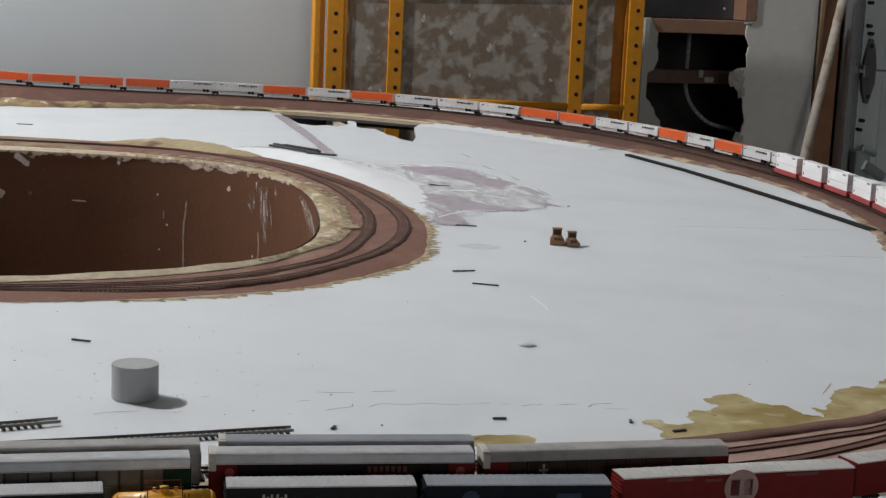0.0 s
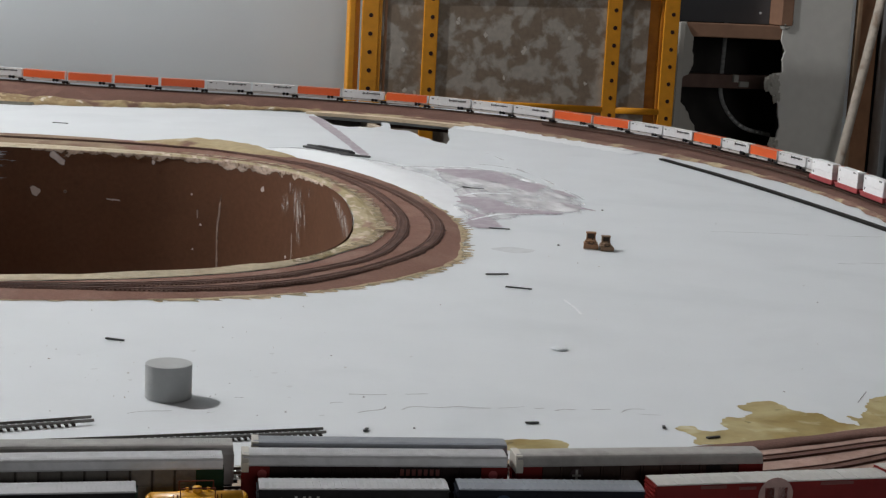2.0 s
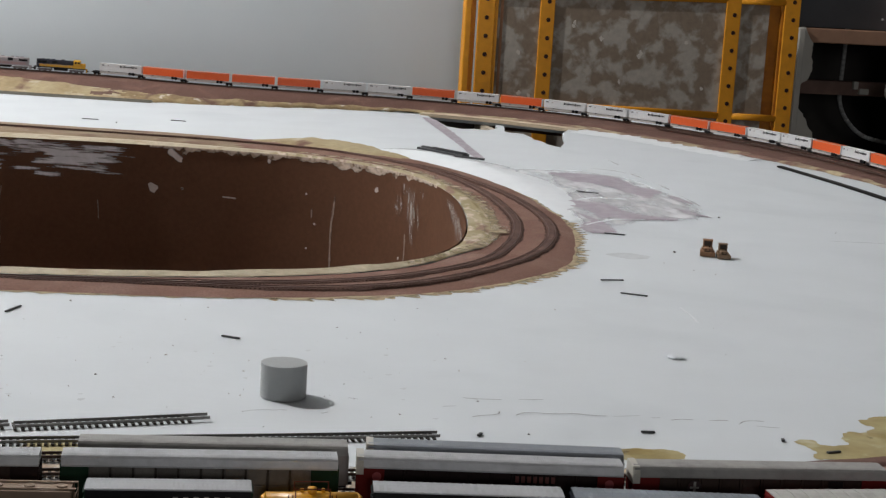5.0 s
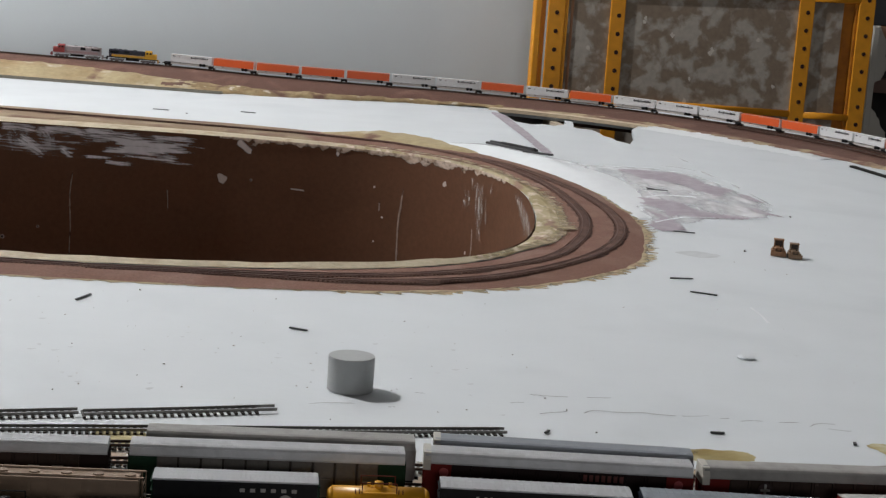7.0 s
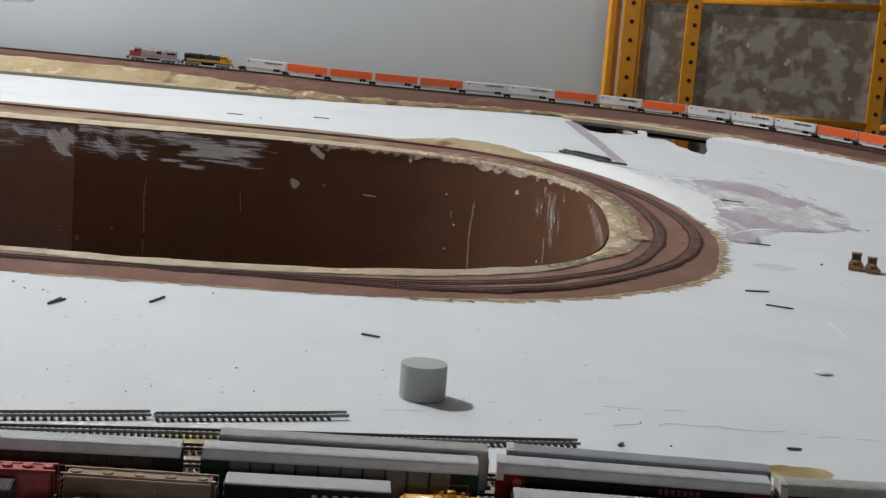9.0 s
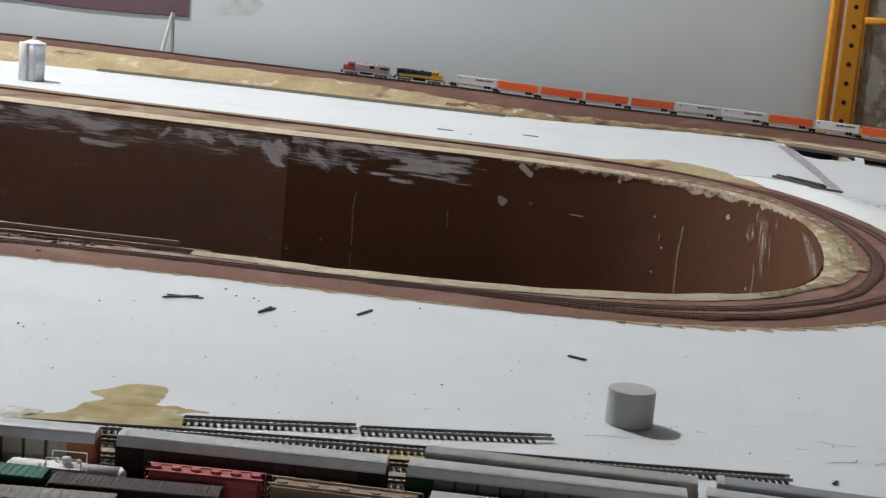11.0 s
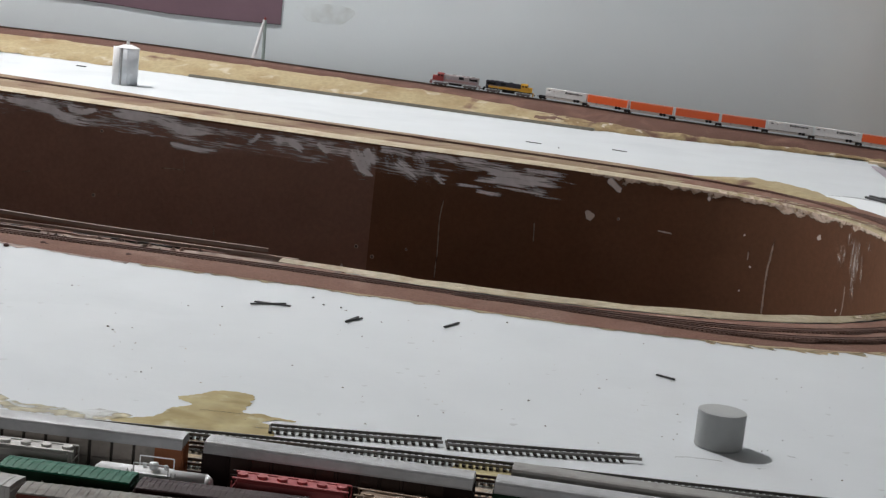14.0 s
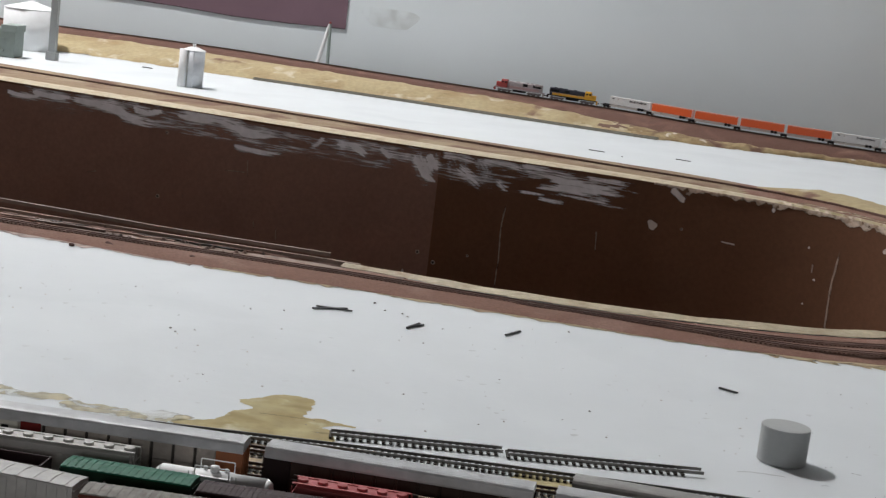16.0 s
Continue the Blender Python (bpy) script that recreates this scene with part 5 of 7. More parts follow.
P_CREAM = material("cream_paint", (0.492, 0.4756, 0.4264), 0.5, vary=0.08, scale=120, bump=0.05)
P_LETTER = material("pale_lettering", (0.328, 0.3149, 0.2952), 0.6, vary=0.15, scale=300, bump=0)
P_ROUNDEL = material("faded_pink_roundel", (0.30, 0.19, 0.17), 0.6, vary=0.15, scale=200)
P_DIMLETTER = material("dull_red_lettering", (0.1181, 0.02952, 0.0246), 0.6, vary=0.15, scale=300, bump=0)
P_WHITEROOF = material("white_roof", (0.46, 0.4531, 0.4321), 0.5, vary=0.08, scale=120, bump=0.1, second=(0.3624, 0.3485, 0.3276), amount=(0.5, 0.7), second_scale=40)

wheel_mesh = finish(rod(bmesh.new(), (0, -0.0056, 0), (0, 0.0056, 0), 0.0026, seg=14))
wheel_mesh.materials.append(M_RAIL)
RAIL_TOP = 0.0043


def truck(parent, x, mat=None):
    bm = bmesh.new()
    for s in (-1, 1):
        box(bm, x - 0.0075, x + 0.0075, s * 0.0062 - 0.0008, s * 0.0062 + 0.0008, 0.0022, 0.0042, 0.0003)
    box(bm, x - 0.002, x + 0.002, -0.006, 0.006, 0.003, 0.005)
    t = part("truck", bm, mat or M_BLACK, parent)
    for dx in (-0.0052, 0.0052):
        w = new("wheelset", wheel_mesh)
        w.parent = t
        w.location = (x + dx, 0, 0.0026)
    return t


def couplers(parent, half):
    for s in (-1, 1):
        bm = bmesh.new()
        box(bm, s * half if s > 0 else -half - 0.004, half + 0.004 if s > 0 else -half, -0.001, 0.001, 0.0045, 0.0065, 0.0003)
        part("coupler", bm, M_BLACK, parent)


def mark(parent, kind, x, z, w, h, y, mat):
    bm = bmesh.new()
    if kind == "disc":
        rod(bm, (x, y, z), (x, y - 0.0003, z), w / 2, seg=24)
    else:
        box(bm, x - w / 2, x + w / 2, y - 0.0003, y, z - h / 2, z + h / 2)
    return part("marking", bm, mat, parent)


def word(parent, x, z, w, h, y, mat, letters):
    """Lettering as plain bars."""
    step = w / letters
    for i in range(letters):
        mark(parent, "bar", x - w / 2 + (i + 0.5) * step, z, step * 0.62, h, y, mat)


def autorack(m, label, side, end, roof, length=0.170, height=0.0372, width=0.0205, panels=10, end_top=None, skip=(), arch=False):
    car = thing("autorack_car", label, "train car", m, group="freight cars in the yard")
    hl, hw = length / 2, width / 2
    bm = bmesh.new()
    box(bm, -hl, hl, -hw + 0.002, hw - 0.002, 0.0048, 0.0075, 0.0004)
    part("underframe", bm, M_BLACK, car)
    bm = bmesh.new()
    box(bm, -hl + 0.001, hl - 0.001, -hw + 0.0012, hw - 0.0012, 0.007, height - 0.005)
    part("body", bm, side, car)
    ends = 0.016
    step = (length - 2 * ends) / panels
    for i in range(panels):
        x = -hl + ends + step * (i + 0.5)
        for s in (-1, 1):
            for z0, z1 in ((0.009, 0.0195), (0.0202, height - 0.0062)):
                bm = bmesh.new()
                y0, y1 = sorted((s * (hw - 0.0012), s * (hw - 0.0004)))
                box(bm, x - step * 0.42, x + step * 0.42, y0, y1, z0, z1, 0.0002)
                part("side_panel", bm, side, car)
        if i not in skip and i % 3 != 2 and side is not P_MAROON:
            part("slot", box(bmesh.new(), x - step * 0.36, x + step * 0.30, -hw + 0.0001, -hw + 0.0005, 0.0190, 0.0194), P_SLOT, car)
    for i in range(panels + 1):
        x = -hl + ends + step * i
        for s in (-1, 1):
            bm = bmesh.new()
            y0, y1 = sorted((s * (hw - 0.0012), s * hw))
            box(bm, x - 0.0007, x + 0.0007, y0, y1, 0.007, height - 0.0055)
            part("post", bm, end if i in (0, panels) else P_POST if side in (P_GREYSIDE, P_TAUPESIDE) else side, car)
    for s in (-1, 1):
        bm = bmesh.new()
        x0, x1 = sorted((s * hl, s * (hl - ends)))
        box(bm, x0, x1, -hw, hw, 0.0065, height - 0.0052, 0.0004)
        part("end_door", bm, end, car)
        bm = bmesh.new()
        for k in range(4):
            x = s * (hl + 0.0004)
            box(bm, x - 0.0004, x + 0.0004, -hw + 0.001 + k * 0.005, -hw + 0.0018 + k * 0.005, 0.007, height - 0.006)
        part("door_rib", bm, end, car)
    outline = [(-hw - 0.0002, height - 0.0070), (-hw - 0.0002, height - 0.0060), (-hw + 0.0009, height - 0.0017), (-hw + 0.0020, height - 0.0005), (-hw + 0.0048, height), (hw - 0.0048, height), (hw - 0.0020, height - 0.0005), (hw - 0.0009, height - 0.0017), (hw + 0.0002, height - 0.0060), (hw + 0.0002, height - 0.0070)]
    bm = bmesh.new()
    prism(bm, outline, -hl, hl)
    part("roof", bm, roof, car)
    n, bm = 118, bmesh.new()
    for i in range(n):
        x = -hl + 0.004 + (length - 0.008) * i / (n - 1)
        prism(bm, [(-hw + 0.0020, height - 0.0012), (-hw + 0.0023, height - 0.0003), (-hw + 0.0049, height + 0.00018), (hw - 0.0049, height + 0.00018), (hw - 0.0023, height - 0.0003), (hw - 0.0020, height - 0.0012)], x - 0.00036, x + 0.00036)
    tagged(part("roof_corrugation", bm, roof, car), kind="stuff")
    if end_top:
        bm = bmesh.new()
        prism(bm, [(-hw - 0.0006, height - 0.011), (-hw - 0.0006, height - 0.0045), (-hw + 0.002, height - 0.0002), (hw - 0.003, height + 0.0005), (hw - 0.003, height - 0.011)], -hl - 0.0012, -hl + 0.0035)
        part("end_cap", bm, end_top, car, "chipped white end corner")
    truck(car, -hl + 0.024)
    truck(car, hl - 0.024)
    couplers(car, hl)
    return car


def at(x, y, ang):
    return pose(x, y, RAIL_TOP, 0, 0, ang)


y_face = -0.0106
a = autorack(at(-0.3845, -0.1835, -0.6), "taupe panelled autorack car with orange ends and pale ribbed roof", P_TAUPESIDE, P_ORANGE, P_ROOF)
bm = box(bmesh.new(), -0.056, -0.043, y_face, y_face + 0.001, 0.012, 0.031)
part("marking", bm, P_RED, a, "faded red square")
for x in (-0.066, -0.073):
    mark(a, "bar", x, 0.026, 0.0045, 0.003, y_face, M_BLACK)
bm = box(bmesh.new(), -0.0785, -0.058, y_face + 0.0003, y_face + 0.001, 0.020, 0.031)
part("marking", bm, P_CREAM, a, "pale panel")
a = autorack(at(-0.2027, -0.1891, -3.7), "dark brown autorack car with dashed white markings", P_BROWNSIDE, P_MAROON, P_ROOF, length=0.1665)
for i in range(9):
    mark(a, "bar", -0.060 + i * 0.0142, 0.0225, 0.0068, 0.0006, y_face, P_LETTER)
a = autorack(at(-0.0215, -0.202, -5.0), "grey autorack car with dark green ends and pale ribbed roof", P_GREYSIDE, P_GREEN, P_ROOF)
mark(a, "bar", -0.020, 0.022, 0.006, 0.0008, y_face, P_LETTER)
mark(a, "bar", -0.022, 0.0195, 0.002, 0.003, y_face, P_LETTER)
a = autorack(at(0.1615, -0.2175, -8.6), "dark autorack car with red ends and silver roof", P_MAROON, P_RED, P_ROOF, end_top=P_CREAM)
word(a, 0.028, 0.0265, 0.027, 0.0042, y_face, P_DIMLETTER, 7)
mark(a, "disc", -0.073, 0.025, 0.006, 0.006, y_face, P_BRIGHTRED)
mark(a, "disc", 0.076, 0.025, 0.006, 0.006, y_face, P_BRIGHTRED)
a = autorack(at(0.337, -0.2375, -4.9), "brown autorack car with red end and dull grey roof", P_BROWNSIDE, P_RED, P_ROOF2, end_top=P_CREAM)
mark(a, "disc", -0.045, 0.024, 0.0095, 0.0095, y_face, P_PURPLEBROWN)
mark(a, "bar", -0.045, 0.024, 0.0016, 0.008, y_face - 0.0002, P_LETTER)
mark(a, "bar", -0.045, 0.024, 0.006, 0.0014, y_face - 0.0002, P_LETTER)
mark(a, "bar", 0.050, 0.026, 0.010, 0.007, y_face, M_BLACK)
a = autorack(at(-0.0100, -0.162, -5.8), "warm grey autorack car on the rear yard track", P_GREYSIDE, P_ROOF2, P_ROOF2, height=0.0332, length=0.173)
a = autorack(at(0.1745, -0.180, -9.2), "blue grey autorack car with a white end", P_GREYSIDE, P_BLUEROOF, P_BLUEROOF, height=0.0332, end_top=P_CREAM)


def boxcar(m, label, length, side, roof, end, height=0.0288, width=0.0196, ribs=16, tall_ribs=0, door=True, marks=(), slats=False):
    car = thing("boxcar", label, "train car", m, group="freight cars in the yard")
    hl, hw = length / 2, width / 2
    part("underframe", box(bmesh.new(), -hl + 0.002, hl - 0.002, -hw + 0.004, hw - 0.004, 0.0045, 0.0065), M_BLACK, car)
    part("body", box(bmesh.new(), -hl, hl, -hw, hw, 0.006, height - 0.001, 0.0003), side, car)
    for s in (-1, 1):
        bm = bmesh.new()
        x0, x1 = sorted((s * hl, s * (hl + 0.0006)))
        box(bm, x0, x1, -hw, hw, 0.006, height - 0.001)
        part("end", bm, end, car)
        n = 8 if slats else 4
        for k in range(n):
            z = 0.008 + k * (height - 0.012) / (n - 1)
            part("end_rib", box(bmesh.new(), min(s * hl, s * (hl + 0.0016)), max(s * hl, s * (hl + 0.0016)), -hw + 0.001, hw - 0.001, z, z + 0.0009), end, car)
        if door:
            y0, y1 = sorted((s * hw, s * (hw + 0.0006)))
            part("door", box(bmesh.new(), -0.010, 0.010, y0, y1, 0.007, height - 0.003, 0.0002), side, car)
        for k in range(tall_ribs):
            x = -hl + 0.003 + (length - 0.006) * k / (tall_ribs - 1)
            if abs(x) > 0.011 or not door:
                y0, y1 = sorted((s * hw, s * (hw + 0.0005)))
                part("rib", box(bmesh.new(), x - 0.0006, x + 0.0006, y0, y1, 0.007, height - 0.002), side, car)
    bm = bmesh.new()
    prism(bm, [(-hw - 0.0003, height - 0.0016), (-hw - 0.0003, height - 0.0008), (0, height), (hw + 0.0003, height - 0.0008), (hw + 0.0003, height - 0.0016)], -hl - 0.0004, hl + 0.0004)
    part("roof", bm, roof, car)
    rib = prism(bmesh.new(), [(-hw, height - 0.0012), (-hw, height - 0.0005), (0, height + 0.0003), (hw, height - 0.0005), (hw, height - 0.0012)], -0.0009, 0.0009)
    rib_mesh = finish(rib)
    rib_mesh.materials.append(roof)
    for k in range(ribs):
        ob = new("roof_rib", rib_mesh)
        ob.parent = car
        ob.location = (-hl + length * (k + 0.5) / ribs, 0, 0)
    for k in marks:
        mark(car, *k[:5], -hw - 0.0007 if door and abs(k[1]) < 0.012 else -hw - 0.0002, k[5])
    truck(car, -hl + 0.017)
    truck(car, hl - 0.017)
    couplers(car, hl)
    return car


def tank_car(m, label, length, shell, radius=0.0086, dome_rail=None):
    car = thing("tank_car", label, "train car", m, group="freight cars in the yard")
    hl, zc = length / 2, 0.0068 + radius
    bm = bmesh.new()
    rod(bm, (-hl + 0.004, 0, zc), (hl - 0.004, 0, zc), radius, seg=28)
    for s in (-1, 1):
        rod(bm, (s * (hl - 0.004), 0, zc), (s * (hl - 0.001), 0, zc), radius, radius * 0.72, seg=28)
    part("shell", bm, shell, car, smooth=True)
    part("underframe", box(bmesh.new(), -hl, hl, -0.003, 0.003, 0.0045, 0.0065), M_BLACK, car)
    part("dome", rod(bmesh.new(), (0, 0, zc + radius - 0.001), (0, 0, zc + radius + 0.0032), 0.0028, seg=16), shell, car, smooth=True)
    for dx in (-0.006, 0.007):
        part("valve", rod(bmesh.new(), (dx, 0.001, zc + radius - 0.001), (dx, 0.001, zc + radius + 0.0022), 0.0012, seg=10), shell, car)
    bm = bmesh.new()
    box(bm, -0.011, 0.011, -0.0075, 0.0075, zc + radius - 0.0022, zc + radius - 0.0016)
    part("platform", bm, shell, car)
    for s in (-1, 1):
        bm = bmesh.new()
        for x in (-0.0105, 0.0105):
            rod(bm, (x, s * 0.0072, zc + radius - 0.002), (x, s * 0.0072, zc + radius + 0.0045), 0.0004, seg=6)
        rod(bm, (-0.0105, s * 0.0072, zc + radius + 0.0045), (0.0105, s * 0.0072, zc + radius + 0.0045), 0.0004, seg=6)
        part("guard_rail", bm, dome_rail or shell, car)
    bm = bmesh.new()
    for s in (-1, 1):
        rod(bm, (s * 0.012, -radius - 0.0006, 0.006), (s * 0.012, -radius * 0.6, zc + radius), 0.0004, seg=6)
        rod(bm, (s * 0.0145, -radius - 0.0006, 0.006), (s * 0.0145, -radius * 0.6, zc + radius), 0.0004, seg=6)
    part("ladder", bm, dome_rail or shell, car)
    truck(car, -hl + 0.012)
    truck(car, hl - 0.012)
    couplers(car, hl)
    return car


def covered_hopper(m, label, length, paint, height=0.0285, width=0.0196, hatches=6, round_top=True, walkway=None):
    car = thing("hopper_car", label, "train car", m, group="freight cars in the yard")
    hl, hw = length / 2, width / 2
    outline = [(-hw + 0.002, 0.009), (-hw, 0.012), (-hw, height - 0.006), (-hw + 0.0016, height - 0.0025), (-hw + 0.004, height - 0.001), (hw - 0.004, height - 0.001), (hw - 0.0016, height - 0.0025), (hw, height - 0.006), (hw, 0.012), (hw - 0.002, 0.009)]
    if not round_top:
        outline = [(-hw, 0.010), (-hw, height - 0.0016), (hw, height - 0.0016), (hw, 0.010)]
    part("body", prism(bmesh.new(), outline, -hl + 0.004, hl - 0.004), paint, car)
    for s in (-1, 1):
        bm = bmesh.new()
        y0, y1 = sorted((s * (hw - 0.0045), s * (hw - 0.0025)))
        box(bm, -hl + 0.001, hl - 0.001, y0, y1, height - 0.0010, height - 0.0004)
        part("walkway", bm, walkway or paint, car)
        for x in (s * (hl - 0.0036), s * (hl - 0.0012)):
            for y in (-hw + 0.001, hw - 0.001):
                part("ladder_post", rod(bmesh.new(), (x, y, 0.006), (x, y, height - 0.002), 0.0004, seg=6), paint, car)
        for z in (0.010, 0.014, 0.018, 0.022):
            part("rung", rod(bmesh.new(), (s * (hl - 0.0012), -hw + 0.001, z), (s * (hl - 0.0012), hw - 0.001, z), 0.0003, seg=6), paint, car)
    for k in range(hatches):
        x = -hl + length * (k + 0.5) / hatches
        bm = bmesh.new()
        if round_top:
            rod(bm, (x, 0, height - 0.0012), (x, 0, height + 0.0006), 0.0031, seg=18)
        else:
            rod(bm, (x, -0.003, height - 0.0016), (x, -0.003, height + 0.0004), 0.0032, seg=18)
        part("hatch", bm, paint, car)
    for k in range(9):
        x = -hl + 0.007 + (length - 0.014) * k / 8
        part("rib", box(bmesh.new(), x - 0.0003, x + 0.0003, -hw - 0.0004, -hw + 0.0004, 0.012, height - 0.006), paint, car)
    for k in range(3):
        x = -length * 0.28 + k * length * 0.28
        bm = bmesh.new()
        rod(bm, (x, 0, 0.011), (x, 0, 0.005), 0.008, 0.003, seg=4)
        part("bay", bm, paint, car)
    part("underframe", box(bmesh.new(), -hl, hl, -0.004, 0.004, 0.0055, 0.008), M_BLACK, car)
    truck(car, -hl + 0.012)
    truck(car, hl - 0.012)
    couplers(car, hl)
    return car


# row in front of the autoracks
boxcar(at(0.139, -0.252, -8.3), "black boxcar with silver ribbed roof and white markings", 0.117, M_BLACK, P_ROOF, M_BLACK, ribs=26, door=True, marks=[("bar", -0.036, 0.0185, 0.0016, 0.009, P_LETTER), ("bar", -0.0335, 0.0185, 0.0016, 0.006, P_LETTER), ("bar", -0.031, 0.0185, 0.0016, 0.009, P_LETTER), ("bar", -0.0275, 0.0185, 0.0015, 0.009, P_LETTER), ("bar", -0.025, 0.0175, 0.0015, 0.007, P_LETTER), ("bar", -0.0225, 0.0185, 0.0015, 0.009, P_LETTER)])
boxcar(at(0.2625, -0.271, -9.6), "navy boxcar with silver ribbed roof and grey roundel", 0.118, P_NAVY, P_BLUEROOF, P_NAVY, ribs=26, marks=[("disc", -0.031, 0.0185, 0.011, 0.011, P_BLUE), ("bar", 0.032, 0.020, 0.016, 0.004, P_BLUE)])
boxcar(at(-0.043, -0.235, -4.7), "black boxcar with speckled silver roof", 0.098, M_BLACK, P_ROOF, P_GREEN, ribs=34, marks=[("bar", 0.004 + 0.0062 * k, 0.0225, 0.003, 0.0022, P_LETTER) for k in range(6)] + [("disc", 0.030, 0.016, 0.008, 0.008, P_LETTER)])
boxcar(at(0.414, -0.278, -2.0), "long red high boxcar with white roof and white roundel", 0.166, P_RED, P_WHITEROOF, P_RED, height=0.0300, ribs=18, tall_ribs=0, slats=True, marks=[("disc", 0.0, 0.0195, 0.0245, 0.0245, P_ROUNDEL), ("bar", -0.0045, 0.0195, 0.0065, 0.011, P_RED), ("bar", 0.0048, 0.0195, 0.0065, 0.011, P_RED), ("bar", -0.044, 0.0265, 0.018, 0.0022, P_DIMLETTER), ("bar", 0.044, 0.0265, 0.024, 0.0022, P_DIMLETTER), ("bar", -0.020, 0.025, 0.012, 0.002, P_DIMLETTER)])
boxcar(at(0.584, -0.262, 8.5), "long red high boxcar with white roof on the curve", 0.166, P_RED, P_WHITEROOF, P_RED, height=0.0305, ribs=18, slats=True, marks=[("bar", -0.05, 0.0265, 0.018, 0.0022, P_DIMLETTER)])
tank_car(at(0.043, -0.2425, -4.0), "bright yellow tank car with black fittings", 0.064, P_GOLD, dome_rail=P_BOXRED)
covered_hopper(at(-0.143, -0.2255, -6.0), "tan covered hopper car with round roof hatches", 0.094, P_TAN, height=0.0272, hatches=5, round_top=False)
covered_hopper(at(-0.227, -0.2216, -2.4), "faded red covered hopper car with rounded roof", 0.072, P_BRIGHTRED, height=0.0288, hatches=6)
tank_car(at(-0.3115, -0.216, -1.6), "white tank car with a railed dome platform", 0.073, M_WHITE, radius=0.0088)
covered_hopper(at(-0.4175, -0.209, 0.4), "dirty white covered hopper car with round hatches", 0.114, P_WHITEROOF, height=0.0288, hatches=9)
# nearer rows
boxcar(at(-0.3550, -0.2457, -2.6), "dark boxcar with a bright green ribbed roof", 0.0775, P_GREEN, P_TEAL, P_GREEN, ribs=17, marks=[("bar", -0.012, 0.018, 0.0012, 0.009, P_LETTER), ("bar", -0.009, 0.020, 0.005, 0.0012, P_LETTER), ("bar", -0.007, 0.018, 0.0012, 0.005, P_LETTER), ("disc", 0.022, 0.018, 0.009, 0.009, P_BLUE)])
boxcar(at(-0.2625, -0.2545, -0.8), "purple brown boxcar with a ribbed roof", 0.097, P_MAROON, P_PURPLEBROWN, P_PURPLEBROWN, ribs=30, marks=[("bar", -0.028, 0.019, 0.0016, 0.009, P_LETTER), ("bar", -0.024, 0.019, 0.0016, 0.009, P_LETTER), ("bar", -0.018, 0.019, 0.0016, 0.009, P_LETTER)])
boxcar(at(-0.4250, -0.2690, -9.0), "silver boxcar with ribbed sides and sliding door", 0.100, P_SILVERSIDE, P_ROOF2, P_SILVERSIDE, ribs=10, tall_ribs=16)
boxcar(at(-0.3200, -0.2830, 0.6), "box red boxcar with a weathered ribbed roof", 0.100, P_BOXRED, P_WEATHER, P_BOXRED, ribs=18)


def gondola(m, label, length, paint, height=0.018, load=None):
    car = thing("gondola_car", label, "train car", m, group="freight cars in the yard")
    hl, hw = length / 2, 0.0098
    part("floor", box(bmesh.new(), -hl, hl, -hw, hw, 0.006, 0.008), paint, car)
    for s in (-1, 1):
        y0, y1 = sorted((s * hw, s * (hw - 0.0012)))
        part("side", box(bmesh.new(), -hl, hl, y0, y1, 0.007, height, 0.0003), paint, car)
        x0, x1 = sorted((s * hl, s * (hl - 0.0012)))
        part("end", box(bmesh.new(), x0, x1, -hw + 0.0013, hw - 0.0013, 0.007, height, 0.0003), paint, car)
        for k in range(9):
            x = -hl + 0.003 + (length - 0.006) * k / 8
            y0, y1 = sorted((s * hw, s * (hw + 0.0006)))
            part("rib", box(bmesh.new(), x - 0.0005, x + 0.0005, y0, y1, 0.007, height - 0.001), paint, car)
    truck(car, -hl + 0.014)
    truck(car, hl - 0.014)
    couplers(car, hl)
    return car


gondola(at(-0.455, -0.2385, -2.0), "maroon gondola car with ribbed sides", 0.095, P_PURPLEBROWN, 0.024)
gondola(at(-0.090, -0.2680, -4.0), "dull blue gondola car beside the yard boxcars", 0.095, P_BLUE, 0.0195)
tank_car(at(-0.176, -0.2620, -3.0), "black tank car with a railed dome", 0.068, M_BLACK, radius=0.0066)

# ---- the long train on the far line ----
far_len = [0.0]
for a_, b_ in zip(FAR, FAR[1:]):
    far_len.append(far_len[-1] + (b_ - a_).length)


def on_line(line, dist, s):
    k = max(i for i in range(len(line) - 1) if dist[i] <= s)
    u = (s - dist[k]) / (dist[k + 1] - dist[k])
    p = line[k].lerp(line[k + 1], u)
    d = line[k + 1] - line[k]
    return p, d


def on_far(s, lift=0.0036, shift=0.0):
    p, d = on_line(FAR, far_len, s)
    q, e = on_line(FAR, far_len, s + 0.03)
    d = (d.normalized() + e.normalized()).normalized()
    n = Vector((-d.y, d.x, 0)).normalized()
    p = p + n * shift
    return Matrix.Translation((p.x, p.y, p.z + lift)) @ pose(0, 0, 0, 0, 0, math.degrees(math.atan2(d.y, d.x))) @ pose(0, 0, 0, 0, -math.degrees(math.asin(d.z)), 0)


T_WHITE = material("trailer_white", (0.76, 0.77, 0.78), 0.45, vary=0.05, scale=200, bump=0.05)
T_ORANGE = material("trailer_orange", (0.72, 0.115, 0.025), 0.45, vary=0.04, scale=200, bump=0.05)
T_SILL = material("spine_car_grey", (0.50, 0.47, 0.45), 0.6, vary=0.1, scale=200)
T_INK = material("dark_trailer_lettering", (0.05, 0.05, 0.055), 0.6)
L_RED = material("locomotive_red", (0.27, 0.036, 0.034), 0.4)
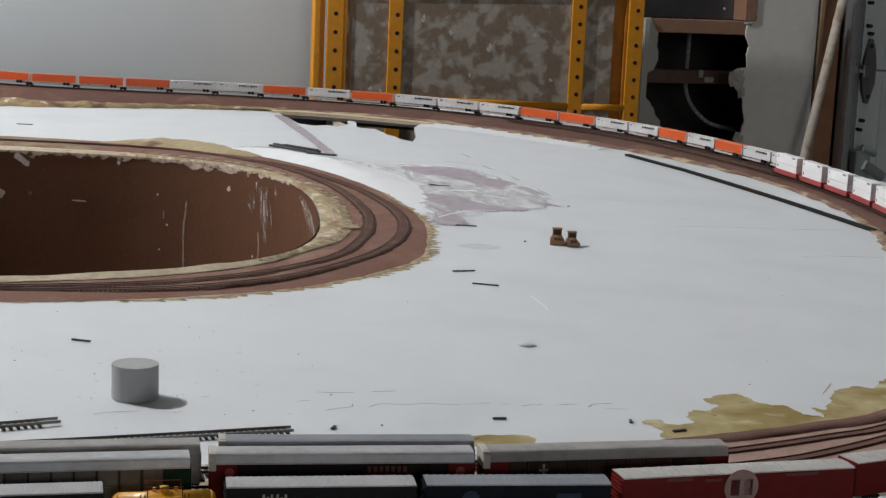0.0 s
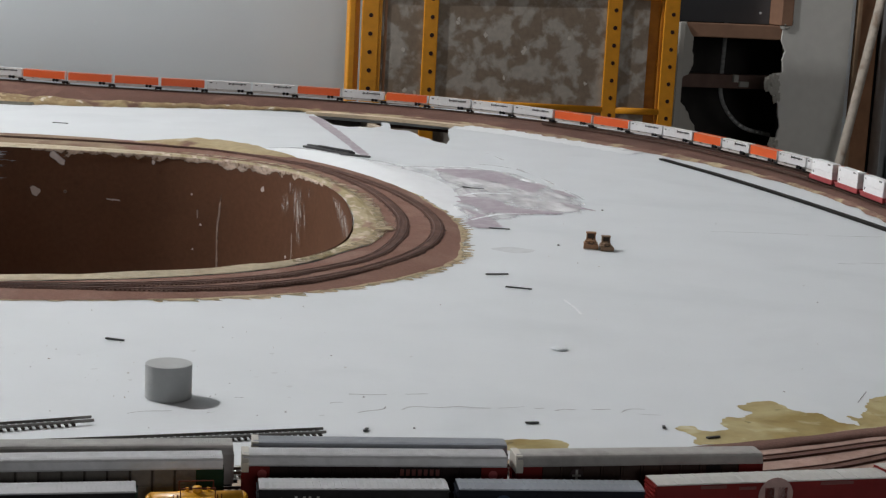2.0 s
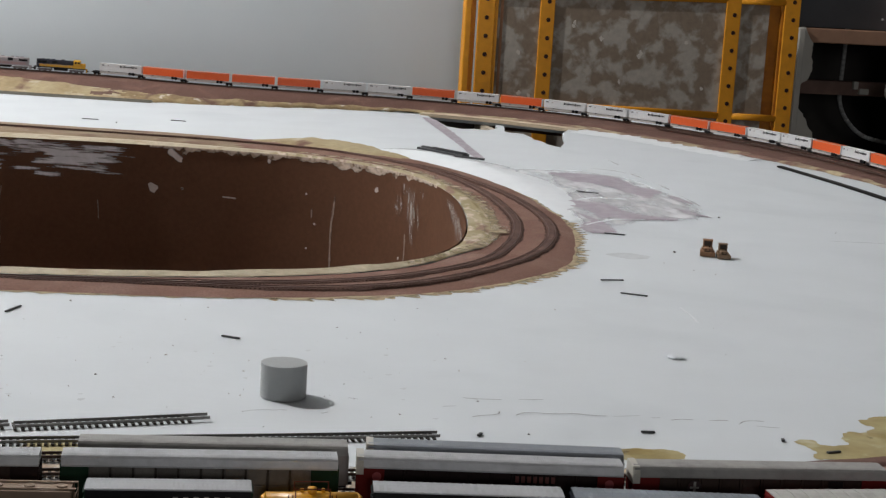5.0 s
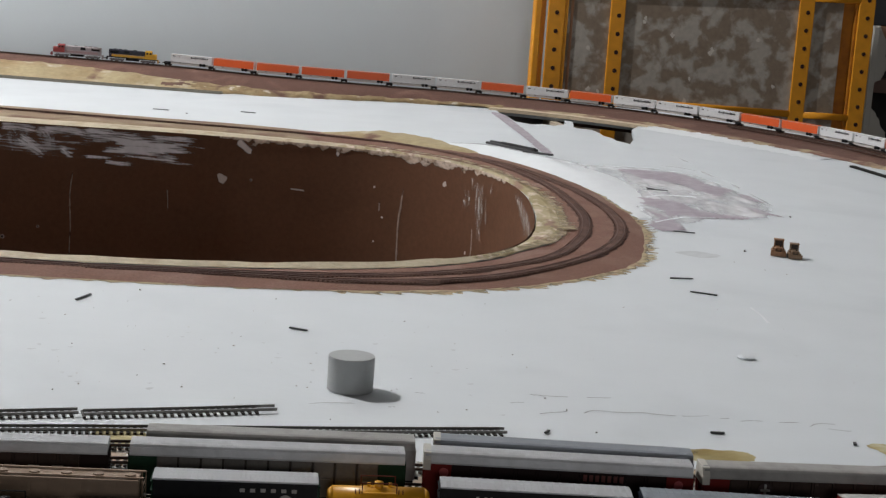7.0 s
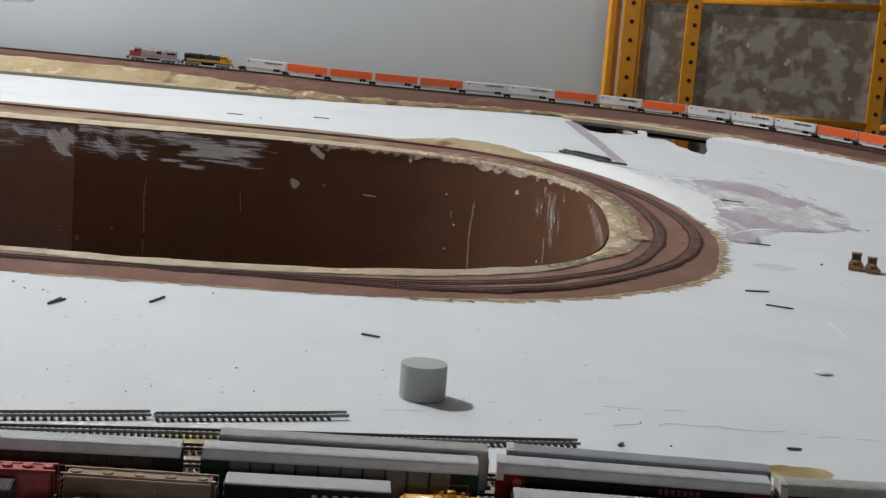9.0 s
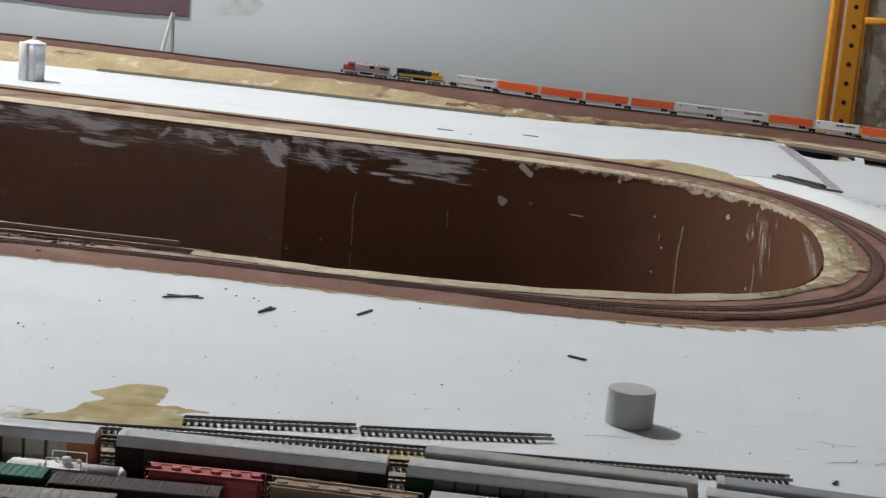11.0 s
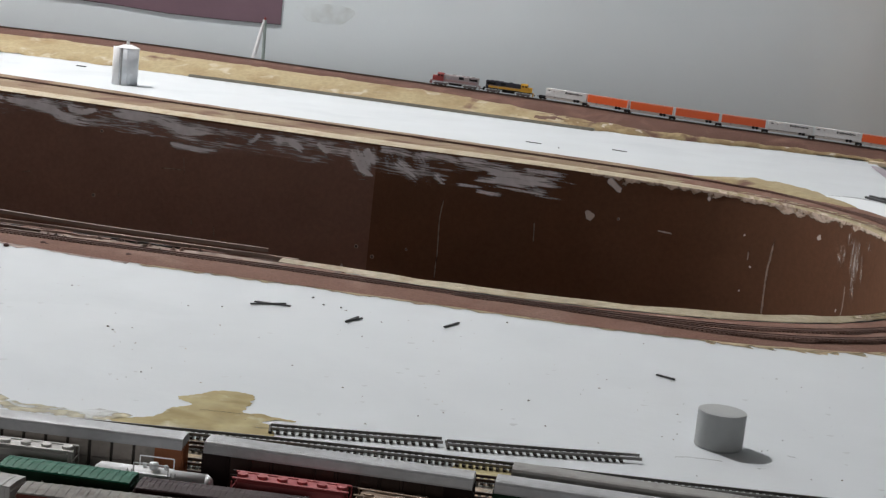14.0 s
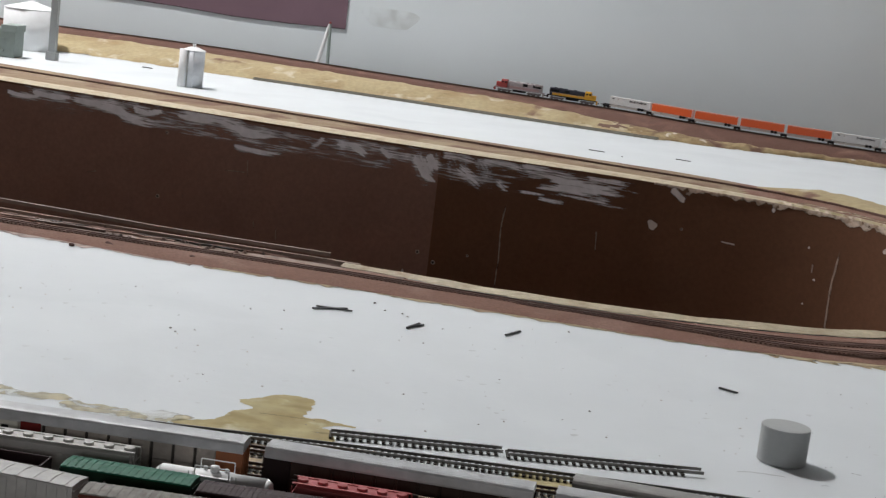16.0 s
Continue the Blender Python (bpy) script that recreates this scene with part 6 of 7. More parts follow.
L_SILVER = material("locomotive_silver", (0.34, 0.305, 0.315), 0.35, metal=0.4, vary=0.1, scale=200)
L_TRUCK = material("locomotive_truck_grey", (0.16, 0.15, 0.15), 0.5, metal=0.3)
L_PINK = material("faded_red_silver", (0.36, 0.24, 0.25), 0.4, metal=0.2)
L_BLUE = material("locomotive_dark_blue", (0.012, 0.014, 0.028), 0.4)
L_YELLOW = material("locomotive_yellow", (0.66, 0.36, 0.02), 0.4)


def trailer_car(paint, label, ribbed):
    """A skeleton flat car that carries one road trailer."""
    car = thing("trailer_flat_car", label, "train car", group="cars of the long train")
    part("spine", box(bmesh.new(), -0.052, 0.052, -0.003, 0.003, 0.0046, 0.0085), T_SILL, car)
    for s in (-1, 1):
        y0, y1 = sorted((s * 0.0095, s * 0.0082))
        part("sill", box(bmesh.new(), -0.050, 0.020, y0, y1, 0.0050, 0.0088), T_SILL, car)
    part("trailer_body", box(bmesh.new(), -0.0515, 0.0505, -0.0078, 0.0078, 0.0102, 0.0290, 0.0005), paint, car)
    part("roof_edge", box(bmesh.new(), -0.0512, 0.0502, -0.0081, 0.0081, 0.0282, 0.0288), T_SILL, car)
    if ribbed:
        for k in range(22):
            x = -0.049 + 0.097 * k / 21
            part("rib", box(bmesh.new(), x - 0.0004, x + 0.0004, -0.0083, -0.0077, 0.0108, 0.0280), paint, car)
        for k in range(12):
            mark(car, "bar", 0.000 + k * 0.0036, 0.0238, 0.0027, 0.0030 if k not in (0, 3, 8) else 0.0052, -0.0084, T_INK)
        mark(car, "bar", -0.043, 0.0245, 0.006, 0.0022, -0.0084, T_INK)
        mark(car, "bar", -0.030, 0.0240, 0.0030, 0.0026, -0.0084, T_SILL)
    else:
        part("bottom_rail", box(bmesh.new(), -0.0515, 0.0505, -0.0082, 0.0082, 0.0104, 0.0112), T_SILL, car)
    part("rear_door", box(bmesh.new(), 0.0500, 0.0515, -0.0076, 0.0076, 0.0108, 0.0286), T_WHITE, car)
    for dx in (0.024, 0.032):
        for s in (-1, 1):
            y0, y1 = sorted((s * 0.0092, s * 0.0050))
            part("trailer_wheel", rod(bmesh.new(), (dx, y0, 0.0082), (dx, y1, 0.0082), 0.0036, seg=14), M_BLACK, car)
    part("axle_frame", box(bmesh.new(), 0.020, 0.036, -0.0080, 0.0080, 0.0092, 0.0106), M_BLACK, car)
    part("landing_leg", box(bmesh.new(), -0.030, -0.028, -0.006, 0.006, 0.0075, 0.0112), M_BLACK, car)
    part("bogie_frame", box(bmesh.new(), 0.0435, 0.0590, -0.0093, 0.0093, 0.0028, 0.0074, 0.0012), M_BLACK, car)
    truck(car, 0.051)
    return car


def locomotive(nose, hood, cab, label, lower, stripe):
    """A hood unit with its cab towards -x."""
    car = thing("locomotive", label, "locomotive", group="locomotives of the long train")
    part("frame", box(bmesh.new(), -0.060, 0.060, -0.0088, 0.0088, 0.0085, 0.0108, 0.0004), lower, car)
    part("fuel_tank", box(bmesh.new(), -0.016, 0.016, -0.0078, 0.0078, 0.0034, 0.0085, 0.0012), M_BLACK, car)
    bm = bmesh.new()
    prism(bm, [(-0.0058, 0.0105), (-0.0058, 0.0262), (-0.0035, 0.0282), (0.0035, 0.0282), (0.0058, 0.0262), (0.0058, 0.0105)], -0.030, 0.057)
    part("hood", bm, hood, car)
    part("hood_stripe", box(bmesh.new(), -0.030, 0.050, -0.0061, 0.0061, 0.0112, 0.0172, 0.0002), stripe, car)
    for k in range(9):
        x = -0.024 + k * 0.0085
        part("hood_door", box(bmesh.new(), x - 0.0035, x + 0.0035, -0.0060, 0.0060, 0.0178, 0.0250, 0.0002), hood, car)
    for x0, x1 in ((0.034, 0.054), (0.008, 0.020)):
        part("grille", box(bmesh.new(), x0, x1, -0.0063, 0.0063, 0.0195, 0.0262, 0.0003), M_BLACK, car)
    bm = bmesh.new()
    prism(bm, [(-0.0086, 0.0105), (-0.0086, 0.0275), (-0.0060, 0.0305), (0.0060, 0.0305), (0.0086, 0.0275), (0.0086, 0.0105)], -0.046, -0.030)
    part("cab", bm, cab, car)
    for x in (-0.0425, -0.0350):
        part("cab_window", box(bmesh.new(), x - 0.0024, x + 0.0024, -0.0089, 0.0089, 0.0222, 0.0262, 0.0004), M_BLACK, car)
    part("windscreen", box(bmesh.new(), -0.0465, -0.0455, -0.0066, 0.0066, 0.0240, 0.0275, 0.0003), M_BLACK, car)
    bm = bmesh.new()
    prism(bm, [(-0.0075, 0.0105), (-0.0075, 0.0210), (-0.005, 0.0232), (0.005, 0.0232), (0.0075, 0.0210), (0.0075, 0.0105)], -0.0575, -0.046)
    part("nose", bm, nose, car)
    for x in (-0.005, 0.018, 0.030, 0.042):
        part("roof_fan", rod(bmesh.new(), (x, 0, 0.0278), (x, 0, 0.0298), 0.0042, seg=16), hood, car)
    part("air_intake", box(bmesh.new(), 0.036, 0.056, -0.0082, 0.0082, 0.0240, 0.0284, 0.0010), hood, car)
    for s in (-1, 1):
        x0, x1 = sorted((s * 0.0625, s * 0.0595))
        part("pilot", box(bmesh.new(), x0, x1, -0.0078, 0.0078, 0.0025, 0.0105), lower if s > 0 else nose, car)
        part("air_tank", rod(bmesh.new(), (-0.014, s * 0.0070, 0.0092), (0.014, s * 0.0070, 0.0092), 0.0010, seg=8), M_BLACK, car)
        bm = bmesh.new()
        for k in range(9):
            x = -0.026 + k * 0.0102
            rod(bm, (x, s * 0.0085, 0.0105), (x, s * 0.0085, 0.0165), 0.0003, seg=5)
        rod(bm, (-0.026, s * 0.0085, 0.0165), (0.056, s * 0.0085, 0.0165), 0.0003, seg=5)
        part("handrail", bm, L_SILVER, car)
    for x in (-0.037, 0.037):
        for s in (-1, 1):
            bm = bmesh.new()
            y0, y1 = sorted((s * 0.0072, s * 0.0084))
            box(bm, x - 0.017, x + 0.017, y0, y1, 0.0030, 0.0062, 0.0004)
            for dx in (-0.011, 0.0, 0.011):
                box(bm, x + dx - 0.002, x + dx + 0.002, y0 - 0.0003, y1 + 0.0003, 0.0018, 0.0050, 0.0003)
            part("side_frame", bm, L_TRUCK, car)
        truck(car, x - 0.007, M_BLACK)
        truck(car, x + 0.007, M_BLACK)
    couplers(car, 0.062)
    return car


start = next(s for s, p in zip(far_len, FAR) if p.x > -0.318)
lead = locomotive(L_RED, L_SILVER, L_RED, "red and silver diesel locomotive leading the long train", L_SILVER, L_PINK)
lead.matrix_basis = on_far(start + 0.064 - 0.03)
helper = locomotive(L_YELLOW, L_BLUE, L_YELLOW, "dark blue and yellow diesel locomotive behind the leader", M_BLACK, L_YELLOW)
helper.matrix_basis = on_far(start + 0.196 - 0.03) @ pose(0, 0, 0, 0, 0, 180)
whites = trailer_car(T_WHITE, "skeleton flat car carrying a white ribbed road trailer", True)
oranges = trailer_car(T_ORANGE, "skeleton flat car carrying an orange road trailer", False)
first = start + 0.340
used = set()
for i, c in enumerate("WOOOOWWOWOWWWOOWWOWOWWOWWO"):
    s = first + i * 0.1085
    if s > far_len[-1] - 0.08:
        break
    ob = whites if c == "W" else oranges
    m = on_far(s - 0.03)
    if c in used:
        copy_thing(ob, m)
    else:
        ob.matrix_basis = m
        used.add(c)
# the leading car alone has a bogie and platform at its front
part("platform", box(bmesh.new(), -0.068, -0.050, -0.0062, 0.0062, 0.0072, 0.0094, 0.0005), M_BLACK, whites)
part("bogie_frame", box(bmesh.new(), -0.067, -0.0515, -0.0093, 0.0093, 0.0028, 0.0074, 0.0012), M_BLACK, whites)
truck(whites, -0.059)
part("coupler", box(bmesh.new(), -0.074, -0.067, -0.001, 0.001, 0.0050, 0.0070, 0.0003), M_BLACK, whites)


# ---- stack cars parked on the inner track of the end curve ----
def well_car():
    car = thing("stack_car", "red well car carrying two stacked white containers", "train car", group="parked stack cars")
    bm = bmesh.new()
    box(bm, -0.046, 0.046, -0.0098, 0.0098, 0.0035, 0.0118, 0.0006)
    part("well", bm, P_BRIGHTRED, car)
    part("platform", box(bmesh.new(), -0.052, -0.044, -0.005, 0.005, 0.007, 0.0095), P_BRIGHTRED, car)
    part("platform", box(bmesh.new(), 0.044, 0.052, -0.005, 0.005, 0.007, 0.0095), P_BRIGHTRED, car)
    for z0, z1 in ((0.0075, 0.0228), (0.0232, 0.0392)):
        c = part("container", box(bmesh.new(), -0.0415, 0.0415, -0.0078, 0.0078, z0, z1, 0.0004), M_WHITE, car)
    mark(car, "bar", 0.028, 0.0365, 0.011, 0.0022, -0.0079, T_INK)
    mark(car, "bar", -0.034, 0.0175, 0.003, 0.004, -0.0079, T_INK)
    mark(car, "bar", -0.034, 0.034, 0.002, 0.003, -0.0079, T_INK)
    truck(car, -0.053)
    truck(car, 0.053)
    return car


stack = well_car()
s0 = next(s for s, p in zip(far_len, FAR) if p.x > 1.3 and p.y < 1.30)
for k in range(5):
    m = on_far(s0 + 0.108 * k - 0.03, 0.0036, -0.036)
    if k:
        copy_thing(stack, m)
    else:
        stack.matrix_basis = m

# ---- structures on the far side ----
tw = thing("grain_bin", "tall white and silver storage tower model with a conical lid", "silo", pose(-0.994, 2.412, 0.0006))
part("shell", rod(bmesh.new(), (0, 0, 0), (0, 0, 0.082), 0.0255, seg=40), M_SILVER, tw, smooth=True)
part("lid", rod(bmesh.new(), (0, 0, 0.082), (0, 0, 0.089), 0.0270, 0.009, seg=40), M_WHITE, tw)
part("cap", rod(bmesh.new(), (0, 0, 0.088), (0, 0, 0.096), 0.004, seg=12), M_WHITE, tw)
part("side_bin", rod(bmesh.new(), (-0.0175, -0.0125, 0), (-0.0175, -0.0125, 0.0835), 0.0115, seg=28), M_WHITE, tw, "slim white round bin", True)
part("leg_pipe", box(bmesh.new(), -0.0080, -0.0045, -0.0275, -0.022, 0, 0.0825, 0.0005), M_GREYPLASTIC, tw)
part("leg_pipe", box(bmesh.new(), 0.006, 0.0085, -0.0262, -0.022, 0, 0.0825, 0.0005), M_SILVER, tw)
for z in (0.028, 0.055):
    part("hoop", rod(bmesh.new(), (0, 0, z), (0, 0, z + 0.0012), 0.0259, seg=40), M_SILVER, tw)
bt = thing("storage_tank", "large white round storage tank with a shallow cone roof", "tank", pose(-1.530, 2.86, 0.0006))
tank_shell = part("shell", rod(bmesh.new(), (0, 0, 0), (0, 0, 0.103), 0.068, seg=48), M_WHITE, bt, smooth=True)
for f in tank_shell.data.polygons:
    f.use_smooth = abs(f.normal.z) < 0.05
part("roof", rod(bmesh.new(), (0, 0, 0.103), (0, 0, 0.122), 0.069, 0.002, seg=48), M_WHITE, bt)
sh = thing("shed", "small grey green model building with ledges", "building", pose(-1.515, 2.59, 0.0006))
part("wall", box(bmesh.new(), -0.055, 0.055, -0.03, 0.03, 0, 0.066, 0.001), M_SAGE, sh)
part("parapet", box(bmesh.new(), 0.02, 0.058, -0.032, 0.032, 0.060, 0.076, 0.001), M_SAGE, sh)
for z in (0.012, 0.040):
    part("ledge", box(bmesh.new(), -0.057, 0.030, -0.034, -0.029, z, z + 0.005, 0.0005), M_SAGE, sh)
for x in (-0.05, -0.035, -0.02):
    part("roof_vent", rod(bmesh.new(), (x, 0, 0.064), (x, 0, 0.080), 0.004, seg=10), M_SAGE, sh)
pl = thing("post", "tall grey square post on a wider foot", "post", pose(-1.392, 2.632, 0.0006))
part("shaft", box(bmesh.new(), -0.0085, 0.0085, -0.0085, 0.0085, 0, 0.26, 0.001), M_GREYPLASTIC, pl)
part("foot", box(bmesh.new(), -0.0125, 0.0125, -0.0125, 0.0125, 0, 0.020, 0.001), M_GREYPLASTIC, pl)
fb = thing("foam_board", "purple foam board hung along the back wall", "board", pose(-1.52, 3.38, 0.1246))
def hung_sheet(low, high, y0, y1):
    """A thin board with a slightly sagging lower edge, from its lower to its upper outline in (x, z)."""
    bm = bmesh.new()
    ring = low + high[::-1]
    a, b = [bm.verts.new((x, y0, z)) for x, z in ring], [bm.verts.new((x, y1, z)) for x, z in ring]
    bm.faces.new(a)
    bm.faces.new(b[::-1])
    for i in range(len(ring)):
        k = (i + 1) % len(ring)
        bm.faces.new((a[i], a[k], b[k], b[i]))
    return bm


SAG = [(-0.7, 0.018), (-0.2, 0.012), (0.11, 0.0065), (0.225, 0.0035), (0.389, -0.005), (0.552, -0.0055), (0.65, -0.0035), (0.711, -0.0025)]
part("sheet", hung_sheet(SAG, [(x, 0.30) for x, z in SAG], 0.0168, 0.0195), M_PURPLE, fb)
part("edge", hung_sheet([(x, z - 0.0018) for x, z in SAG], SAG, 0.0164, 0.0194), M_STRIP, fb)
br = thing("prop", "pale forked prop holding up the purple board", "prop", pose(-0.825, 3.15, 0.036))
bm = bmesh.new()
rod(bm, (-0.012, 0, 0), (0.008, 0.012, 0.105), 0.006, 0.004, seg=10)
part("leg", bm, M_WHITE, br)
bm = bmesh.new()
rod(bm, (0.014, 0.004, 0), (0.010, 0.012, 0.105), 0.0045, 0.004, seg=10)
part("leg", bm, M_SAGE, br)
part("tip", rod(bmesh.new(), (0.009, 0.012, 0.10), (0.010, 0.012, 0.112), 0.003, seg=8), L_RED, br)

# ---- things on the near white ground ----
cy = thing("plastic_slug", "short plain grey plastic cylinder standing on the table", "cylinder", pose(0.0645, 0.0745, 0.0004))
bm = bmesh.new()
rod(bm, (0, 0, 0), (0, 0, 0.028), 0.0187, seg=64)
bmesh.ops.bevel(bm, geom=[e for e in bm.edges if abs(e.verts[0].co.z - e.verts[1].co.z) < 1e-6], offset=0.0004, segments=2, affect="EDGES")
body = part("body", bm, M_GREYPLASTIC, cy)
for f in body.data.polygons:
    f.use_smooth = abs(f.normal.z) < 0.05
for e in body.data.edges:
    a, b = (body.data.vertices[v].co for v in e.vertices)
    e.use_edge_sharp = abs(a.z - b.z) < 1e-5


def bulldozer(m, label, colour):
    d = thing("bulldozer", label, "bulldozer", m, group="two toy bulldozers")
    paint = material("brown_yellow_paint", colour, 0.6, vary=0.15, scale=300)
    dark = material("dark_brown_paint", (0.05, 0.036, 0.026), 0.7, vary=0.15, scale=300)
    for s in (-1, 1):
        y0, y1 = sorted((s * 0.0088, s * 0.0055))
        part("crawler", box(bmesh.new(), -0.012, 0.012, y0, y1, 0, 0.0058, 0.0022), dark, d)
        part("side_frame", box(bmesh.new(), -0.008, 0.008, *sorted((s * 0.0055, s * 0.0092)), 0.0045, 0.0072, 0.0008), paint, d)
        part("headlight", rod(bmesh.new(), (0.0118, s * 0.0026, 0.0092), (0.0124, s * 0.0026, 0.0092), 0.0009, seg=10), dark, d)
    bm = bmesh.new()
    prism(bm, [(-0.0052, 0.003), (-0.0052, 0.0098), (-0.0038, 0.0112), (0.0038, 0.0112), (0.0052, 0.0098), (0.0052, 0.003)], -0.002, 0.0118)
    part("hood", bm, paint, d)
    part("grille", box(bmesh.new(), 0.0116, 0.0121, -0.0036, 0.0036, 0.0038, 0.0080, 0.0002), dark, d)
    part("hull", box(bmesh.new(), -0.0115, 0.0, -0.0075, 0.0075, 0.003, 0.0092, 0.0008), paint, d)
    for x in (-0.0092, -0.0008):
        for s in (-1, 1):
            y0, y1 = sorted((s * 0.0058, s * 0.0046))
            part("cab_pillar", box(bmesh.new(), x - 0.0006, x + 0.0006, y0, y1, 0.009, 0.0188), paint, d)
    part("cab_window", box(bmesh.new(), -0.0088, -0.0012, -0.0050, 0.0050, 0.0122, 0.0186), dark, d)
    part("cab_wall", box(bmesh.new(), -0.0094, -0.0004, -0.0060, 0.0060, 0.0085, 0.0124, 0.0004), paint, d)
    part("roof", box(bmesh.new(), -0.0100, 0.0006, -0.0066, 0.0066, 0.0187, 0.0203, 0.0006), paint, d)
    part("blade", box(bmesh.new(), 0.0136, 0.0152, -0.0098, 0.0098, 0.0006, 0.0068, 0.0008), paint, d)
    for s in (-1, 1):
        part("push_arm", box(bmesh.new(), 0.004, 0.0142, s * 0.0078 - 0.0006, s * 0.0078 + 0.0006, 0.002, 0.0035), dark, d)
    part("exhaust", rod(bmesh.new(), (0.006, 0.002, 0.011), (0.006, 0.002, 0.0160), 0.0007, seg=8), dark, d)
    return d


bulldozer(pose(0.6955, 0.741, 0.0005, 0, 0, 250) @ Matrix.Scale(1.0, 4), "small brown yellow toy bulldozer on the white ground", (0.26, 0.135, 0.068))
bulldozer(pose(0.7105, 0.725, 0.0005, 0, 0, 256) @ Matrix.Scale(0.90, 4), "small dusty brown toy bulldozer parked beside another", (0.20, 0.125, 0.072))

SCRAP = "dark scraps on the tabletop"
stick_paint = material("dark_plastic_scrap", (0.05, 0.05, 0.052), 0.6, vary=0.2, scale=200)


def stick(x0, y0, x1, y1, w=0.0012, h=0.0015, label="dark plastic strip lying on the white tabletop", lift=0.0005):
    ln = math.hypot(x1 - x0, y1 - y0)
    s = thing("scrap", label, "scrap", pose((x0 + x1) / 2, (y0 + y1) / 2, lift, 0, 0, math.degrees(math.atan2(y1 - y0, x1 - x0))), group=SCRAP)
    bm = bmesh.new()
    box(bm, -ln / 2, ln / 2, -w, w, 0, h, 0.0004)
    rng = random.Random(int(abs(x0) * 9999))
    for v in bm.verts:
        v.co += Vector((rng.uniform(-1, 1), rng.uniform(-1, 1), 0)) * 0.0003
    part("strip", bm, stick_paint, s)


for k in ((0.032, 0.2775, 0.048, 0.2675), (0.494, 0.566, 0.522, 0.566), (0.494, 0.494, 0.520, 0.478), (0.332, -0.033, 0.343, -0.034), (0.462, -0.090, 0.474, -0.088), (0.439, -0.061, 0.441, -0.055), (-0.354, 0.374, -0.322, 0.392), (-0.352, 0.386, -0.316, 0.384), (-0.2575, 0.343, -0.2480, 0.368, 0.0009, 0.0022), (-0.2555, 0.350, -0.2440, 0.366, 0.0009, 0.0018), (-0.165, 0.370, -0.152, 0.396), (-0.094, 2.142, -0.062, 2.133), (0.085, 2.172, 0.115, 2.160), (0.599, 1.268, 0.620, 1.248), (0.689, 1.286, 0.722, 1.276), (0.692, 1.300, 0.702, 1.288), (0.605, 0.892, 0.632, 0.881), (0.199, -0.040, 0.203, -0.034)):
    stick(*k)
stick(0.535, 1.818, 0.596, 1.704, 0.0034, 0.004, "dark plastic strip in a bundle on the plaster")
stick(0.548, 1.842, 0.610, 1.722, 0.0034, 0.004, "dark plastic strip lying in a bundle")
stick(0.581, 1.708, 0.628, 1.669, 0.0026, 0.0035, "dark plastic strip sticking out of a bundle")
stick(0.560, 1.80, 0.605, 1.715, 0.0026, 0.003, "dark strip lying across a bundle", 0.0046)
stick(-1.20, 2.745, -1.175, 2.74, 0.003, 0.002)

rock_paint = material("dark_grey_crumb", (0.20, 0.195, 0.19), 0.8, vary=0.2, scale=300)


clump_paint = material("dark_red_dirt", (0.085, 0.042, 0.035), 0.9, vary=0.3, scale=200)


def lump(x, y, r, label, mat, flat=0.7):
    s = thing("pebble", label, "pebble", pose(x, y, 0.0004), group="crumbs and pebbles")
    bm = bmesh.new()
    bmesh.ops.create_icosphere(bm, subdivisions=2, radius=r)
    for v in bm.verts:
        v.co *= 1 + 0.35 * noise.noise(v.co * (1.2 / r) + Vector((x * 9, y * 9, 0)))
        v.co.z = max(v.co.z * flat + r * flat * 0.6, 0)
    part("stone", bm, mat, s)


for x, y, r in ((0.657, 0.757, 0.0042), (0.240, -0.036, 0.0022), (0.84, 1.055, 0.004), (-0.301, 0.435, 0.003), (-0.287, 0.408, 0.0024), (-0.269, 0.404, 0.0024), (-0.407, 0.337, 0.0022), (-0.377, 0.349, 0.002), (-0.454, 0.223, 0.0028), (-0.392, 0.09, 0.0018), (-0.527, 0.366, 0.0018), (-0.105, 0.423, 0.0026), (-0.083, 0.140, 0.0022), (-0.027, 2.089, 0.004), (-0.168, 0.058, 0.0016), (-0.447, 0.213, 0.0022), (0.098, 0.072, 0.0012), (0.103, 0.076, 0.001), (0.12, 0.11, 0.001)):
    lump(x, y, r * 0.44, "small dark crumb on the white tabletop", rock_paint)
for x, y, rr in ((-0.610, 0.544, 0.004), (-0.605, 0.541, 0.003), (-0.513, 0.530, 0.0045), (-0.506, 0.533, 0.0035), (-0.485, 0.538, 0.003), (-0.479, 0.536, 0.0034), (-0.641, 0.516, 0.003)):
    lump(x, y, rr, "dark clump of dirt on the ballast edge", clump_paint)
lump(0.450, 0.203, 0.0085, "flattened lump of white plaster on the tabletop", M_TABLE, 0.22)
bm = blotch(bmesh.new(), [(0.555, 0.735), (0.585, 0.75), (0.612, 0.725), (0.585, 0.705)], 0.00012, 2.0, 0.003)
setting("stain_5", bm, material("pale_grey_spot", (0.52, 0.545, 0.56), 0.7, scale=50), "pale grey oval spot on the white tabletop", "stain")

# crumbs too small to count
rng = random.Random(21)
bm = bmesh.new()
